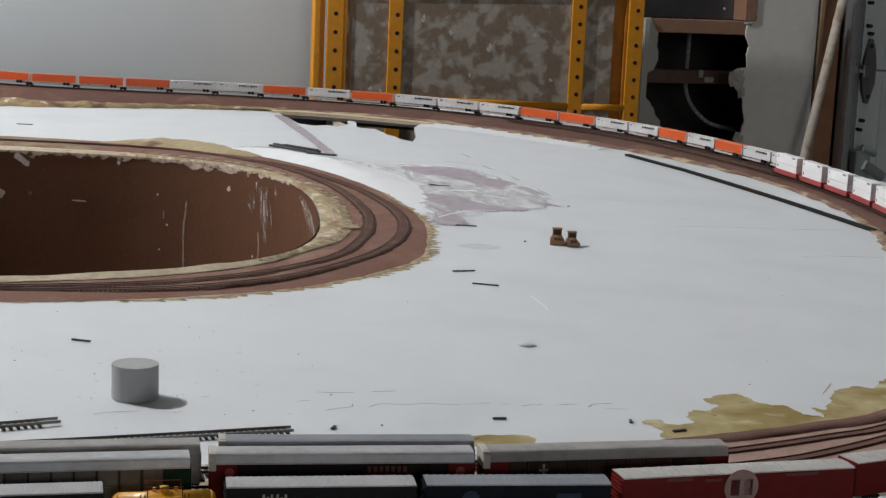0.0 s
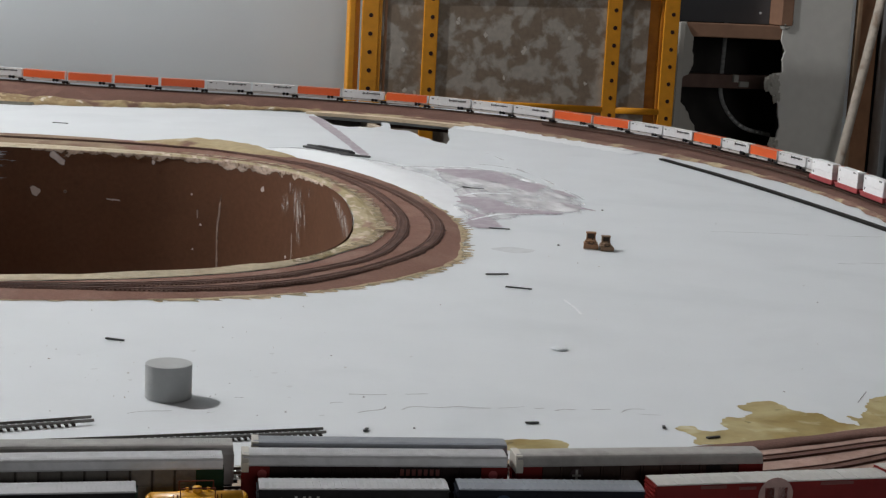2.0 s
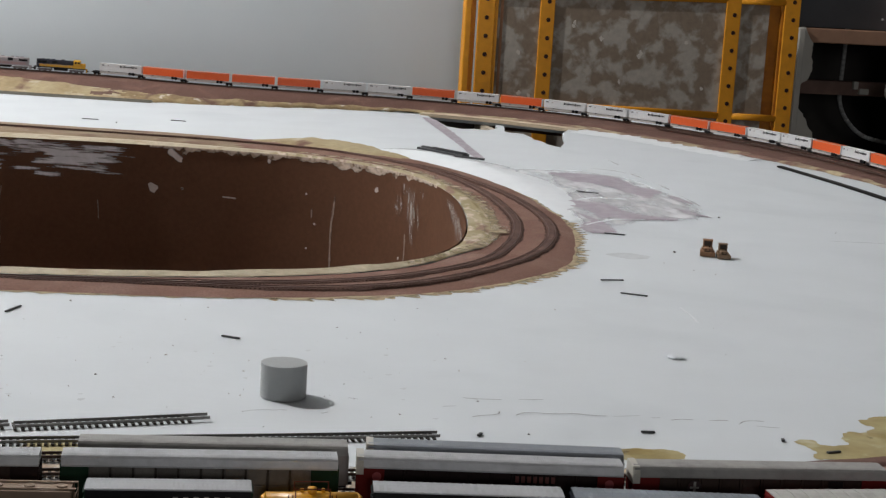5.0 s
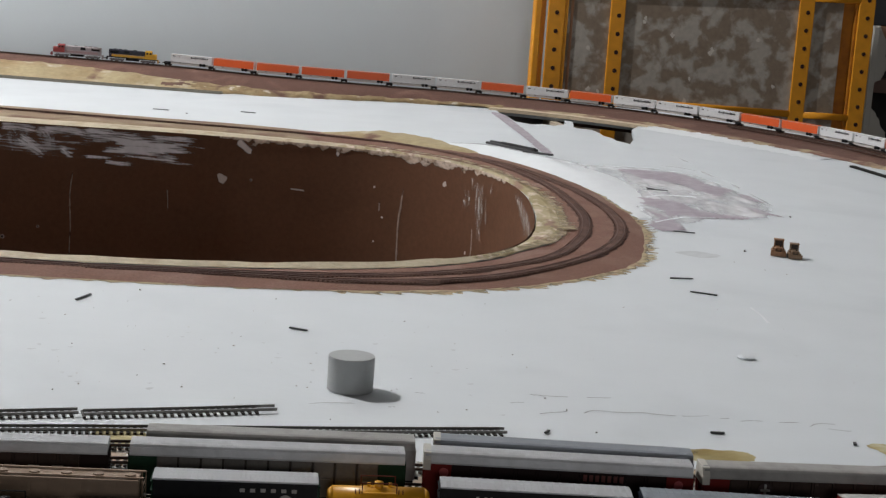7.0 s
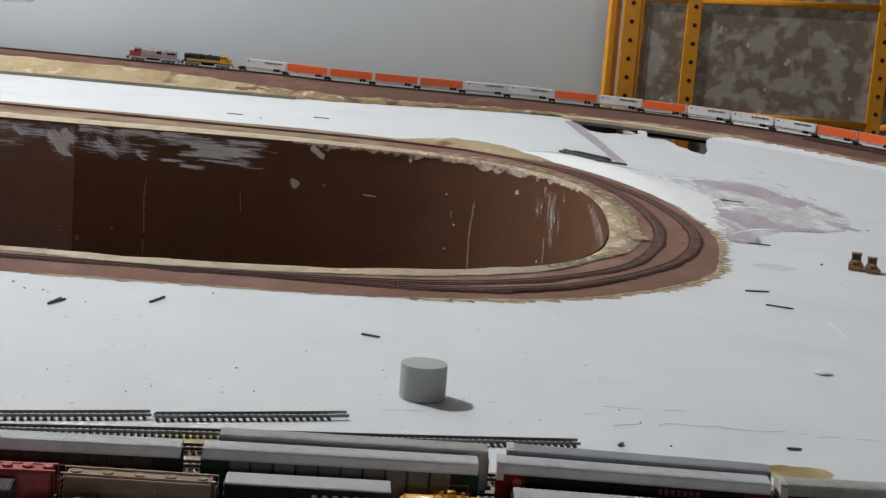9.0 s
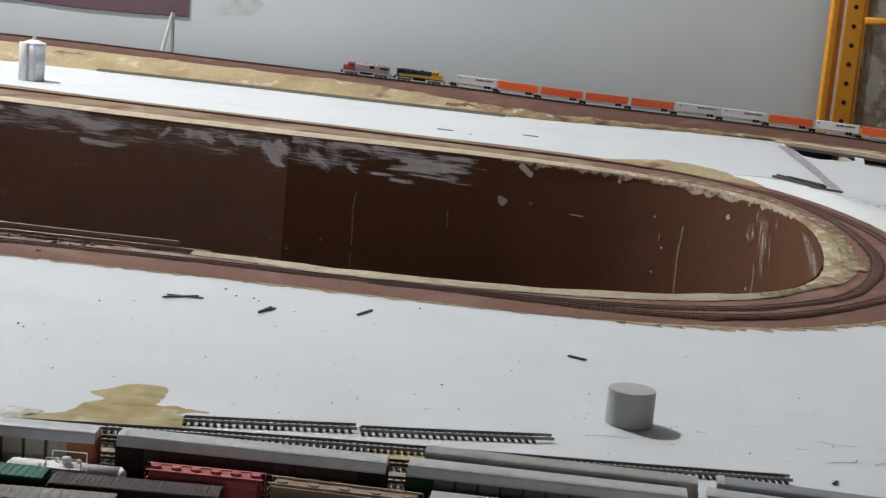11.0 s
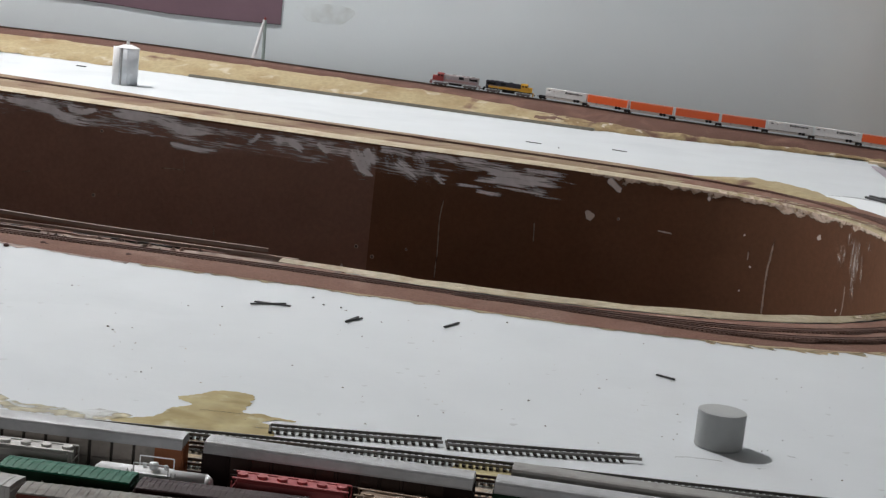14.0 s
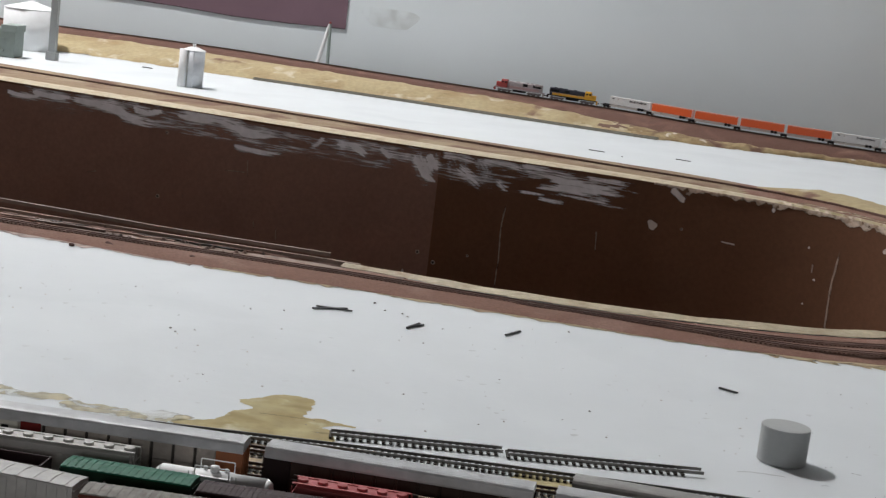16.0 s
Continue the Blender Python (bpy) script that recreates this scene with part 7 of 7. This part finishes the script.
for k in range(300):
    u = rng.random()
    x, y = (rng.uniform(-0.75, 0.25), rng.uniform(-0.02, 0.44)) if u < 0.62 else (rng.uniform(0.1, 1.2), rng.uniform(-0.02, 1.2)) if u < 0.9 else (rng.uniform(-1.2, 0.9), rng.uniform(2.2, 2.5))
    if y > 0.42 and x < 0.6:
        continue
    r = rng.choice((0.0003, 0.0004, 0.0005, 0.0006, 0.0009)) * (0.9 if y > 0.5 else 1)
    a0 = rng.uniform(0, 6.28)
    top = bm.verts.new((x, y, 0.0004 + r * 0.9))
    ring = [bm.verts.new((x + r * rng.uniform(0.7, 1.8) * math.cos(a0 + i * 1.57), y + r * rng.uniform(0.7, 1.5) * math.sin(a0 + i * 1.57), 0.0004)) for i in range(4)]
    for i in range(4):
        bm.faces.new((top, ring[i], ring[(i + 1) % 4]))
tagged(part("crumbs", bm, material("mixed_crumbs", (0.36, 0.33, 0.305), 0.9, islands=0.6)), "scattered dark crumbs of ballast on the white plaster", "crumbs", kind="stuff")
bm = bmesh.new()
for k in range(46):
    x, y = rng.uniform(-0.6, 0.2), rng.uniform(0.0, 0.3)
    blotch(bm, [(x, y), (x + rng.uniform(0.003, 0.008), y + 0.001), (x + 0.003, y - rng.uniform(0.002, 0.006))], 0.00012, k, 0.001, 200, 0.002)
setting("stain_6", bm, material("faint_grey_marks", (0.54, 0.565, 0.58), 0.8, scale=80), "faint grey scuffs on the white tabletop", "stain")

# ---- marks on the pit's hardboard wall ----
pit_len = [0.0]
for a_, b_ in zip(PIT, PIT[1:]):
    pit_len.append(pit_len[-1] + (b_ - a_).length)


def on_pit(s, z, off=0.0035):
    """A place on the lining: the way along it from the far near-side corner, the height, and how far it stands off."""
    p, d = on_line(PIT, pit_len, s)
    n = Vector((-d.y, d.x, 0)).normalized()
    return Vector((p.x + n.x * off, p.y + n.y * off, z))


rng = random.Random(8)


def brush(bm, path, w, strength=1.0, off=0.0025, start=0.15, end=0.35):
    """One brush stroke on the lining, thick in the middle, that runs out at its sides and ends."""
    line = smooth_line([(s, z, 0.0) for s, z in path], 0.005)
    n, seed, far = len(line), rng.uniform(0, 90), 0.0
    lift = off + rng.uniform(0, 0.0004)
    rows = []
    for i, p in enumerate(line):
        d = line[min(i + 1, n - 1)] - line[max(i - 1, 0)]
        d = Vector((-d.y, d.x, 0)).normalized()
        far += (p - line[i - 1]).length if i else 0.0
        u = i / (n - 1)
        run = min(1.0, u / start, (1 - u) / end)
        wide = w * (0.75 + 0.25 * run) * (1 + 0.35 * noise.noise((i * 0.15, seed, 0)))
        row = []
        for k in range(-3, 4):
            v = k / 3
            q = p + d * wide * v
            c = strength * (1 - abs(v) ** 2.2) * (0.35 + 0.65 * run) if 0 < u < 1 else 0.0
            row.append((on_pit(q.x, min(q.y, 0.001), lift), c, far + seed, wide * v + seed))
        rows.append(row)
    film_sheet(bm, rows)


class Coat:
    """A thin coat of plaster on the lining: a fine sheet whose thickness is what the brush strokes left there."""

    def __init__(self, s0, s1, z0, z1, seed):
        self.s, self.z = np.arange(s0, s1, 0.0025), np.arange(z0, z1, 0.0012)
        self.thick = np.zeros((len(self.s), len(self.z)))
        self.rng = np.random.default_rng(seed)

    def stroke(self, path, w, strength=1.0, start=0.2, end=0.4, hair=0.0017):
        line = smooth_line([(s, z, 0.0) for s, z in path], 0.003)
        pts = np.array([(p.x, p.y) for p in line])
        i = np.where((self.s > pts[:, 0].min() - w * 1.5) & (self.s < pts[:, 0].max() + w * 1.5))[0]
        j = np.where((self.z > pts[:, 1].min() - w * 1.5) & (self.z < pts[:, 1].max() + w * 1.5))[0]
        if not len(i) or not len(j) or len(pts) < 3:
            return
        S, Z = np.meshgrid(self.s[i], self.z[j], indexing="ij")
        d = np.hypot(S[..., None] - pts[:, 0], Z[..., None] - pts[:, 1])
        k = d.argmin(-1)
        run = np.gradient(pts, axis=0)[k]
        cross = (run[..., 0] * (Z - pts[k, 1]) - run[..., 1] * (S - pts[k, 0])) / np.maximum(1e-9, np.hypot(run[..., 0], run[..., 1]))
        v, u = np.clip(np.abs(d.min(-1)) / w, 0, 1), k / (len(pts) - 1)
        hairs = self.rng.random((max(3, len(pts) // 12) + 2, int(2.4 * w / hair) + 4))
        a = u * (hairs.shape[0] - 1.01)
        b = np.clip((cross / hair + hairs.shape[1] / 2), 0, hairs.shape[1] - 1.01)
        ai, bi = a.astype(int), b.astype(int)
        fa, fb = a - ai, b - bi
        mix = (hairs[ai, bi] * (1 - fa) + hairs[ai + 1, bi] * fa) * (1 - fb) + (hairs[ai, bi + 1] * (1 - fa) + hairs[ai + 1, bi + 1] * fa) * fb
        ends = np.clip(np.minimum(u / start, (1 - u) / end), 0, 1)
        got = strength * (1 - v ** 2) * np.clip(ends * 1.4 - 0.9 * (1 - mix) * (1.15 - ends), 0, 1) * (0.10 + 0.90 * mix ** 1.4)
        at_ = np.ix_(i, j)
        self.thick[at_] = np.maximum(self.thick[at_], got) + 0.25 * np.minimum(self.thick[at_], got)

    def sheet(self, off):
        rows = []
        for a, s in enumerate(self.s):
            lift = off + (0.0010 if s > 5.41 else 0.0)
            rows.append([(on_pit(s, z, lift), float(self.thick[a, b]), s, z) for b, z in enumerate(self.z)])
        bm = film_sheet(bmesh.new(), rows)
        bmesh.ops.delete(bm, geom=[f for f in bm.faces if max(v[bm.verts.layers.float["thickness"]] for v in f.verts) < 0.02], context="FACES")
        return bm


# sweeping strokes of white plaster below the far rim
M_STROKE = film(material("white_stroke", (0.86, 0.86, 0.91), 0.7, vary=0.12, scale=60, bump=0.1), -0.42, -0.02, (26, 380, 1), 0.97, 1.0)
M_RUB = film(material("rubbed_cream_white", (0.70, 0.62, 0.56), 0.7, vary=0.12, scale=60, bump=0.1), -0.42, 0.10, (220, 26, 1), 0.85, 1.0)
coat = Coat(4.94, 6.42, -0.078, 0.0005, 5)
for k in range(44):
    s = rng.choice((6.25, 6.1, 5.98, 5.95, 5.9, 5.85, 5.8, 5.75, 5.62, 5.56, 5.50, 5.45, 5.38, 5.30, 5.2)) + rng.uniform(-0.05, 0.05)
    z = -0.005 - 0.040 * rng.random() ** 1.3
    coat.stroke([(s + 0.06, z + rng.uniform(0, 0.006)), (s, z), (s - rng.uniform(0.05, 0.14), z + rng.uniform(-0.010, 0.003))], rng.uniform(0.006, 0.014), rng.uniform(0.18, 0.40), 0.3, 0.4)
for k in range(12):
    s = 5.43 - rng.uniform(0.0, 0.13)
    coat.stroke([(s, -0.002), (s - rng.uniform(0.0, 0.02), -0.025), (s - rng.uniform(0.0, 0.03), -0.062)], rng.uniform(0.008, 0.016), rng.uniform(0.2, 0.4), 0.1, 0.5)
# on the lapped sheet the plaster is wiped broad and soft, beyond the seam it is dry and streaky
def wiped(w, *path):
    coat.stroke(path, w * 3.2, 0.80, 0.25, 0.45, 0.0045)
    coat.stroke(path, w * 1.7, 1.6, 0.2, 0.4, 0.0032)


def dry(w, *path):
    coat.stroke(path, w * 1.8, 0.26, 0.25, 0.45)
    coat.stroke(path, w * 1.3, 0.95)


wiped(0.0052, (6.215, -0.012), (6.166, -0.017), (6.105, -0.018), (6.068, -0.032), (6.02, -0.037), (5.99, -0.031))
wiped(0.004, (6.3, -0.01), (6.25, -0.013), (6.19, -0.01))
wiped(0.003, (6.36, -0.018), (6.31, -0.022), (6.26, -0.016))
wiped(0.004, (6.069, -0.011), (6.033, -0.015), (5.992, -0.007))
wiped(0.0065, (5.98, -0.003), (5.968, -0.009), (5.879, -0.009), (5.832, -0.016), (5.803, -0.023), (5.712, -0.015))
wiped(0.0028, (5.841, -0.052), (5.783, -0.055), (5.721, -0.053))
wiped(0.002, (5.649, -0.009), (5.663, -0.023), (5.677, -0.037))
wiped(0.003, (5.626, -0.019), (5.585, -0.017), (5.556, -0.029))
wiped(0.0035, (5.593, -0.015), (5.575, -0.023), (5.559, -0.031))
wiped(0.003, (5.536, -0.011), (5.52, -0.02), (5.507, -0.03))
wiped(0.006, (5.461, -0.006), (5.454, -0.025), (5.441, -0.047), (5.419, -0.059))
wiped(0.0065, (5.442, -0.009), (5.432, -0.024), (5.423, -0.042))
dry(0.006, (5.416, -0.006), (5.38, -0.005), (5.34, -0.009))
dry(0.009, (5.385, -0.022), (5.37, -0.03), (5.353, -0.04), (5.325, -0.058))
dry(0.006, (5.341, -0.004), (5.279, -0.008), (5.248, -0.014))
dry(0.0055, (5.306, -0.038), (5.293, -0.048), (5.279, -0.052))
dry(0.0085, (5.274, -0.005), (5.228, -0.008), (5.177, -0.014), (5.125, -0.023))
dry(0.005, (5.235, -0.037), (5.174, -0.037), (5.114, -0.036))
dry(0.005, (5.216, -0.022), (5.135, -0.022), (5.075, -0.019))
dry(0.0022, (5.262, -0.051), (5.223, -0.051), (5.2, -0.049))
dry(0.0036, (5.228, -0.058), (5.195, -0.06), (5.162, -0.059))
dry(0.0042, (5.147, -0.009), (5.09, -0.009), (5.041, -0.011))
dry(0.006, (5.2, -0.03), (5.15, -0.03), (5.11, -0.029))
for k in range(44):
    s = rng.gauss(5.165, 0.040)
    z = -0.012 - 0.040 * rng.random()
    coat.stroke([(s + 0.03, z + 0.002), (s, z), (s - rng.uniform(0.02, 0.07), z + rng.uniform(-0.002, 0.003))], rng.uniform(0.002, 0.005), rng.uniform(0.3, 0.75), 0.3, 0.5)
setting("smears", coat.sheet(0.0026), M_STROKE, "sweeping white plaster brush strokes on the hardboard", "smear")

# lumpy cream plaster that hangs over the lining round the bend; depth of its lower edge along the rim
HANG = ((4.36, 0.006), (4.41, 0.009), (4.47, 0.010), (4.494, 0.012), (4.512, 0.007), (4.526, 0.019), (4.537, 0.006), (4.558, 0.019), (4.59, 0.021), (4.605, 0.013), (4.619, 0.026), (4.632, 0.012), (4.651, 0.027), (4.668, 0.012), (4.696, 0.009), (4.716, 0.014), (4.738, 0.007), (4.772, 0.008), (4.797, 0.021), (4.806, 0.009), (4.846, 0.011), (4.868, 0.014), (4.885, 0.008), (4.943, 0.010), (4.958, 0.021), (4.972, 0.012), (4.985, 0.004), (5.02, 0.003))
bm, rows, s = bmesh.new(), [], 4.36
while s < 5.02:
    k = max(i for i in range(len(HANG) - 1) if HANG[i][0] <= s)
    u = (s - HANG[k][0]) / (HANG[k + 1][0] - HANG[k][0])
    depth = HANG[k][1] + (HANG[k + 1][1] - HANG[k][1]) * u * u * (3 - 2 * u)
    depth = max(0.0016, 0.66 * depth - 0.002 + 0.005 * noise.noise((s * 55, 5.0, 0)) + 0.003 * noise.noise((s * 130, 9.0, 0)))
    rows.append([(on_pit(s, 0.003 - (depth + 0.003) * q / 5, 0.0026 + 0.0004 * math.sin(math.pi * (q + 0.4) / 5.8) * (1 + 1.0 * noise.noise((s * 70, q * 0.8, 2)))), (1.0, 1.0, 0.95, 0.9, 0.8, 0.45)[q], s, -depth * q / 5) for q in range(6)])
    s += 0.0018
film_sheet(bm, rows)
setting("drips", bm, film(stain_over(material("cream_drips", (0.62, 0.51, 0.42), 0.7, vary=0.25, scale=120, bump=0.4, bump_scale=200, second=(0.40, 0.29, 0.21), amount=(0.50, 0.64), second_scale=70), (0.20, 0.125, 0.08), 60.0, 0.60, 0.68), 0.26, 0.46, (50, 90, 1), 0.95), "ragged crust of cream plaster hanging over the rim of the pit", "plaster", True)
# torn white tabs and the rubbed white end of the lining
bm = bmesh.new()
brush(bm, [(4.985, -0.002), (4.972, -0.012), (4.958, -0.023)], 0.0080, 1.2, 0.0042, 0.05, 0.1)
brush(bm, [(4.80, -0.004), (4.797, -0.016)], 0.004, 1.1, 0.0042, 0.05, 0.1)
setting("smears_tabs", bm, film(material("torn_white_tab", (0.66, 0.60, 0.58), 0.7, vary=0.15, scale=60, bump=0.1), 0.05, 0.35, (40, 200, 1), 1.0), "torn pale tabs hanging from the rim of the pit", "smear")
coat = Coat(4.02, 4.33, -0.075, -0.002, 9)
for path, w in (([(4.30, -0.008), (4.25, -0.024), (4.20, -0.040)], 0.008), ([(4.26, -0.018), (4.215, -0.036), (4.165, -0.052)], 0.010), ([(4.20, -0.020), (4.165, -0.034), (4.12, -0.046)], 0.008), ([(4.235, -0.036), (4.20, -0.05), (4.17, -0.056)], 0.006)):
    coat.stroke(path, w, 0.4, 0.2, 0.3)
for k in range(36):
    s = rng.uniform(4.06, 4.275)
    z = -0.018 - 0.13 * (4.275 - s) + rng.uniform(-0.010, 0.008)
    coat.stroke([(s, z + 0.010), (s - 0.010, z - 0.004), (s - 0.018, z - 0.016)], rng.uniform(0.003, 0.006), rng.uniform(0.4, 0.8), 0.2, 0.4)
setting("smears_end", coat.sheet(0.0026), M_RUB, "white plaster rubbed on the end of the hardboard lining", "smear")

# pale runs and scratches
bm = bmesh.new()
for path, w in (
    ([(4.664, -0.054), (4.667, -0.075), (4.671, -0.109), (4.672, -0.15), (4.671, -0.189), (4.671, -0.26)], 0.0022),
    ([(5.283, -0.08), (5.287, -0.126), (5.285, -0.177), (5.286, -0.238)], 0.0014), ([(5.112, -0.10), (5.110, -0.12), (5.109, -0.139)], 0.0012),
    ([(4.487, -0.095), (4.485, -0.133), (4.493, -0.16)], 0.0022), ([(5.939, -0.160), (5.937, -0.173)], 0.001), ([(5.779, -0.188), (5.777, -0.207)], 0.001),
    ([(5.731, -0.195), (5.728, -0.221)], 0.001), ([(5.852, -0.102), (5.803, -0.099)], 0.0009), ([(5.804, -0.072), (5.800, -0.109)], 0.0008), ([(6.159, -0.153), (6.134, -0.147)], 0.0009), ([(4.713, -0.085), (4.712, -0.105)], 0.0016),
):
    brush(bm, path, w * 1.5, 1.0, 0.0025 if path[0][0] < 5.417 else 0.0034, 0.1, 0.15)
M_STREAK = film(material("pale_streaks", (0.46, 0.36, 0.29), 0.8, vary=0.3, scale=120), 0.10, 0.46, (40, 500, 1), 0.62)
setting("streaks", bm, M_STREAK, "pale vertical drip streaks on the hardboard", "streak")
coat = Coat(4.40, 4.56, -0.145, 0.0, 13)
for path, w in (
    ([(4.473, -0.010), (4.470, -0.036), (4.467, -0.066), (4.453, -0.092)], 0.0034), ([(4.447, -0.038), (4.443, -0.06), (4.439, -0.087)], 0.0026), ([(4.488, -0.020), (4.481, -0.031)], 0.0030),
    ([(4.508, -0.030), (4.502, -0.045), (4.498, -0.066)], 0.0030), ([(4.520, -0.050), (4.512, -0.062), (4.503, -0.072)], 0.0030), ([(4.516, -0.036), (4.510, -0.05)], 0.002), ([(4.478, -0.012), (4.474, -0.05), (4.462, -0.10), (4.455, -0.125)], 0.0044), ([(4.462, -0.018), (4.458, -0.05), (4.452, -0.075)], 0.0036), ([(4.495, -0.012), (4.492, -0.035)], 0.004), ([(4.43, -0.012), (4.426, -0.03)], 0.004),
):
    coat.stroke(path, w * 2.6, 0.30, 0.2, 0.3, 0.003)
    coat.stroke(path, w * 1.1, 0.50, 0.2, 0.3)
setting("streaks_rubbed", coat.sheet(0.0027), M_RUB, "rubbed pale plaster runs at the end of the pit wall", "streak")
bm = bmesh.new()
for s, z, r in ((5.012, -0.074, 0.0085), (4.571, -0.035, 0.0046), (4.725, -0.061, 0.0020), (4.706, -0.113, 0.0022), (4.721, -0.158, 0.0018), (4.503, -0.142, 0.0024), (5.465, -0.233, 0.0026), (4.872, -0.0815, 0.002)):
    vs = [on_pit(s + r * math.cos(a) * (1 + 0.3 * math.sin(3 * a + s * 50)), z + r * 1.1 * math.sin(a) * (1 + 0.25 * math.cos(2 * a + s * 80)), 0.0034 if s > 5.41 else 0.0026) for a in [i * 0.524 for i in range(12)]]
    bm.faces.new([bm.verts.new(v) for v in vs])
vs = [on_pit(4.884, -0.0800, 0.0026), on_pit(4.860, -0.0808, 0.0026), on_pit(4.858, -0.0832, 0.0026), on_pit(4.883, -0.0822, 0.0026)]
bm.faces.new([bm.verts.new(v) for v in vs])
setting("chips", bm, material("pale_chip", (0.56, 0.50, 0.46), 0.8, scale=100), "pale chips in the hardboard wall", "chip")
screw_steel = material("screw_head", (0.42, 0.34, 0.30), 0.6)
# near-black for a raised disc that paints the shade of the recess
screw_dark = material("recess_shade", (0.02, 0.015, 0.012), 0.7)
for s, z, r in ((5.994, -0.176, 0.0042), (5.985, -0.048, 0.0036), (5.440, -0.193, 0.0042), (5.408, -0.208, 0.0042), (5.344, -0.185, 0.0026), (5.438, -0.058, 0.0036), (4.958, -0.072, 0.0028)):
    sc = thing("screw", "dark countersunk screw in the hardboard wall", "screw", group="screws in the pit wall")
    part("head", rod(bmesh.new(), on_pit(s, z, 0.0), on_pit(s, z, 0.0034 if s > 5.417 else 0.0026), r, r * 0.9, seg=14), screw_steel, sc)
    part("recess", rod(bmesh.new(), on_pit(s, z, 0.0005), on_pit(s, z, 0.0036 if s > 5.417 else 0.0028), r * 0.62, seg=8), screw_dark, sc)
# second hardboard sheet, lapped over the first at a seam
bm = bmesh.new()
seam = 5.417
sheet = [on_pit(seam + 0.02 * i, -0.012, 0.0028) for i in range(160) if seam + 0.02 * i < pit_len[-1] - 0.05]
for p, q in zip(sheet, sheet[1:]):
    bm.faces.new([bm.verts.new(v) for v in ((p.x, p.y, -0.002), (q.x, q.y, -0.002), (q.x, q.y, -0.448), (p.x, p.y, -0.448))])
setting("wall_pit_sheet", bm, material("brown_hardboard_sheet", (0.235, 0.134, 0.103), 0.7, vary=0.10, scale=120, bump=0.12, bump_scale=400, spec=0.12, second=(0.214, 0.121, 0.093), amount=(0.40, 0.70), second_scale=9), "second brown hardboard sheet lapped at a seam", "wall")
# worn strips of board and dirt along the near rim
rim = [p for p in INNER if -1.35 < p.x < -0.30 and p.y < 0.8]
for n, (off, w, h, mat) in enumerate((
    (-0.0075, 0.0016, 0.0030, M_TIEBROWN), (-0.013, 0.0020, 0.0046, M_TIEPALE), (-0.0185, 0.0014, 0.0052, M_TIE), (-0.024, 0.0024, 0.0054, M_NEARBED), (-0.031, 0.0016, 0.0058, M_RAIL), (-0.037, 0.0018, 0.0056, M_TIEPALE),
)):
    ln = resample(rim, 120)
    setting("trim_layer_%d" % (n + 1), ribbon(bmesh.new(), [p + Vector((0, 0, 0.0006)) for p in ln[: 120 - 9 * n]], [(off - w, h * 0.5), (off - w * 0.6, h), (off + w * 0.6, h), (off + w, h * 0.5)], ragged=(0.0022, 0.0022), seed=n * 3.1, freq=24, rough=0.0012), mat, "worn strip of board left along the rim of the pit", "trim")
rim_rng = random.Random(77)
bm = bmesh.new()
pts = resample(rim, 400)
for k in range(150):
    i = rim_rng.randrange(5, 360)
    s = sideways(pts, i)
    p = pts[i] + s * rim_rng.uniform(-0.048, -0.008)
    r = rim_rng.choice((0.0010, 0.0014, 0.0018, 0.0028))
    z = 0.0055 + 0.0006 * rim_rng.random()
    top = bm.verts.new((p.x, p.y, z + r * 0.8))
    ring = [bm.verts.new((p.x + r * rim_rng.uniform(0.8, 2.6) * math.cos(a * 1.05), p.y + r * rim_rng.uniform(0.6, 1.4) * math.sin(a * 1.05), z - 0.002)) for a in range(6)]
    for a in range(6):
        bm.faces.new((top, ring[a], ring[(a + 1) % 6]))
tagged(part("rim_dirt", bm, material("mixed_rim_dirt", (0.17, 0.115, 0.095), 0.9, vary=0.3, scale=300, islands=0.7)), "loose brown dirt and splinters along the pit's rim", "dirt", kind="stuff")
# bare rail and loose timber along the near rim
rl = thing("loose_rail", "long bare rail strip lying along the pit's near rim", "rail")
part("rail", ribbon(bmesh.new(), lines([(-1.3, 0.745, 0.012), (-0.77, 0.655, 0.012), (-0.56, 0.617, 0.011), (-0.375, 0.600, 0.010)]), [(-0.002, 0), (-0.002, 0.004), (0.002, 0.004), (0.002, 0), (-0.002, 0)]), material("dull_brown_rail", (0.20, 0.14, 0.11), 0.5, scale=100), rl)

# dirty smudge on the back wall
bm = bmesh.new()
smudge = [bm.verts.new((-0.685 + 0.078 * math.cos(a) * (1 + 0.15 * math.sin(3 * a)), 3.3985, 0.165 + 0.034 * math.sin(a) * (1 + 0.2 * math.cos(2 * a)))) for a in [i * math.tau / 40 for i in range(40)]]
bm.faces.new(smudge)
setting("wall_smudge", bm, brushed(material("wall_dirt", (0.68, 0.68, 0.62), 0.8, vary=0.05, scale=60), 0.30, 0.80, (12, 12, 14), 14.0, 0.30, 0.80), "faint grey brown smudge on the back wall", "stain")
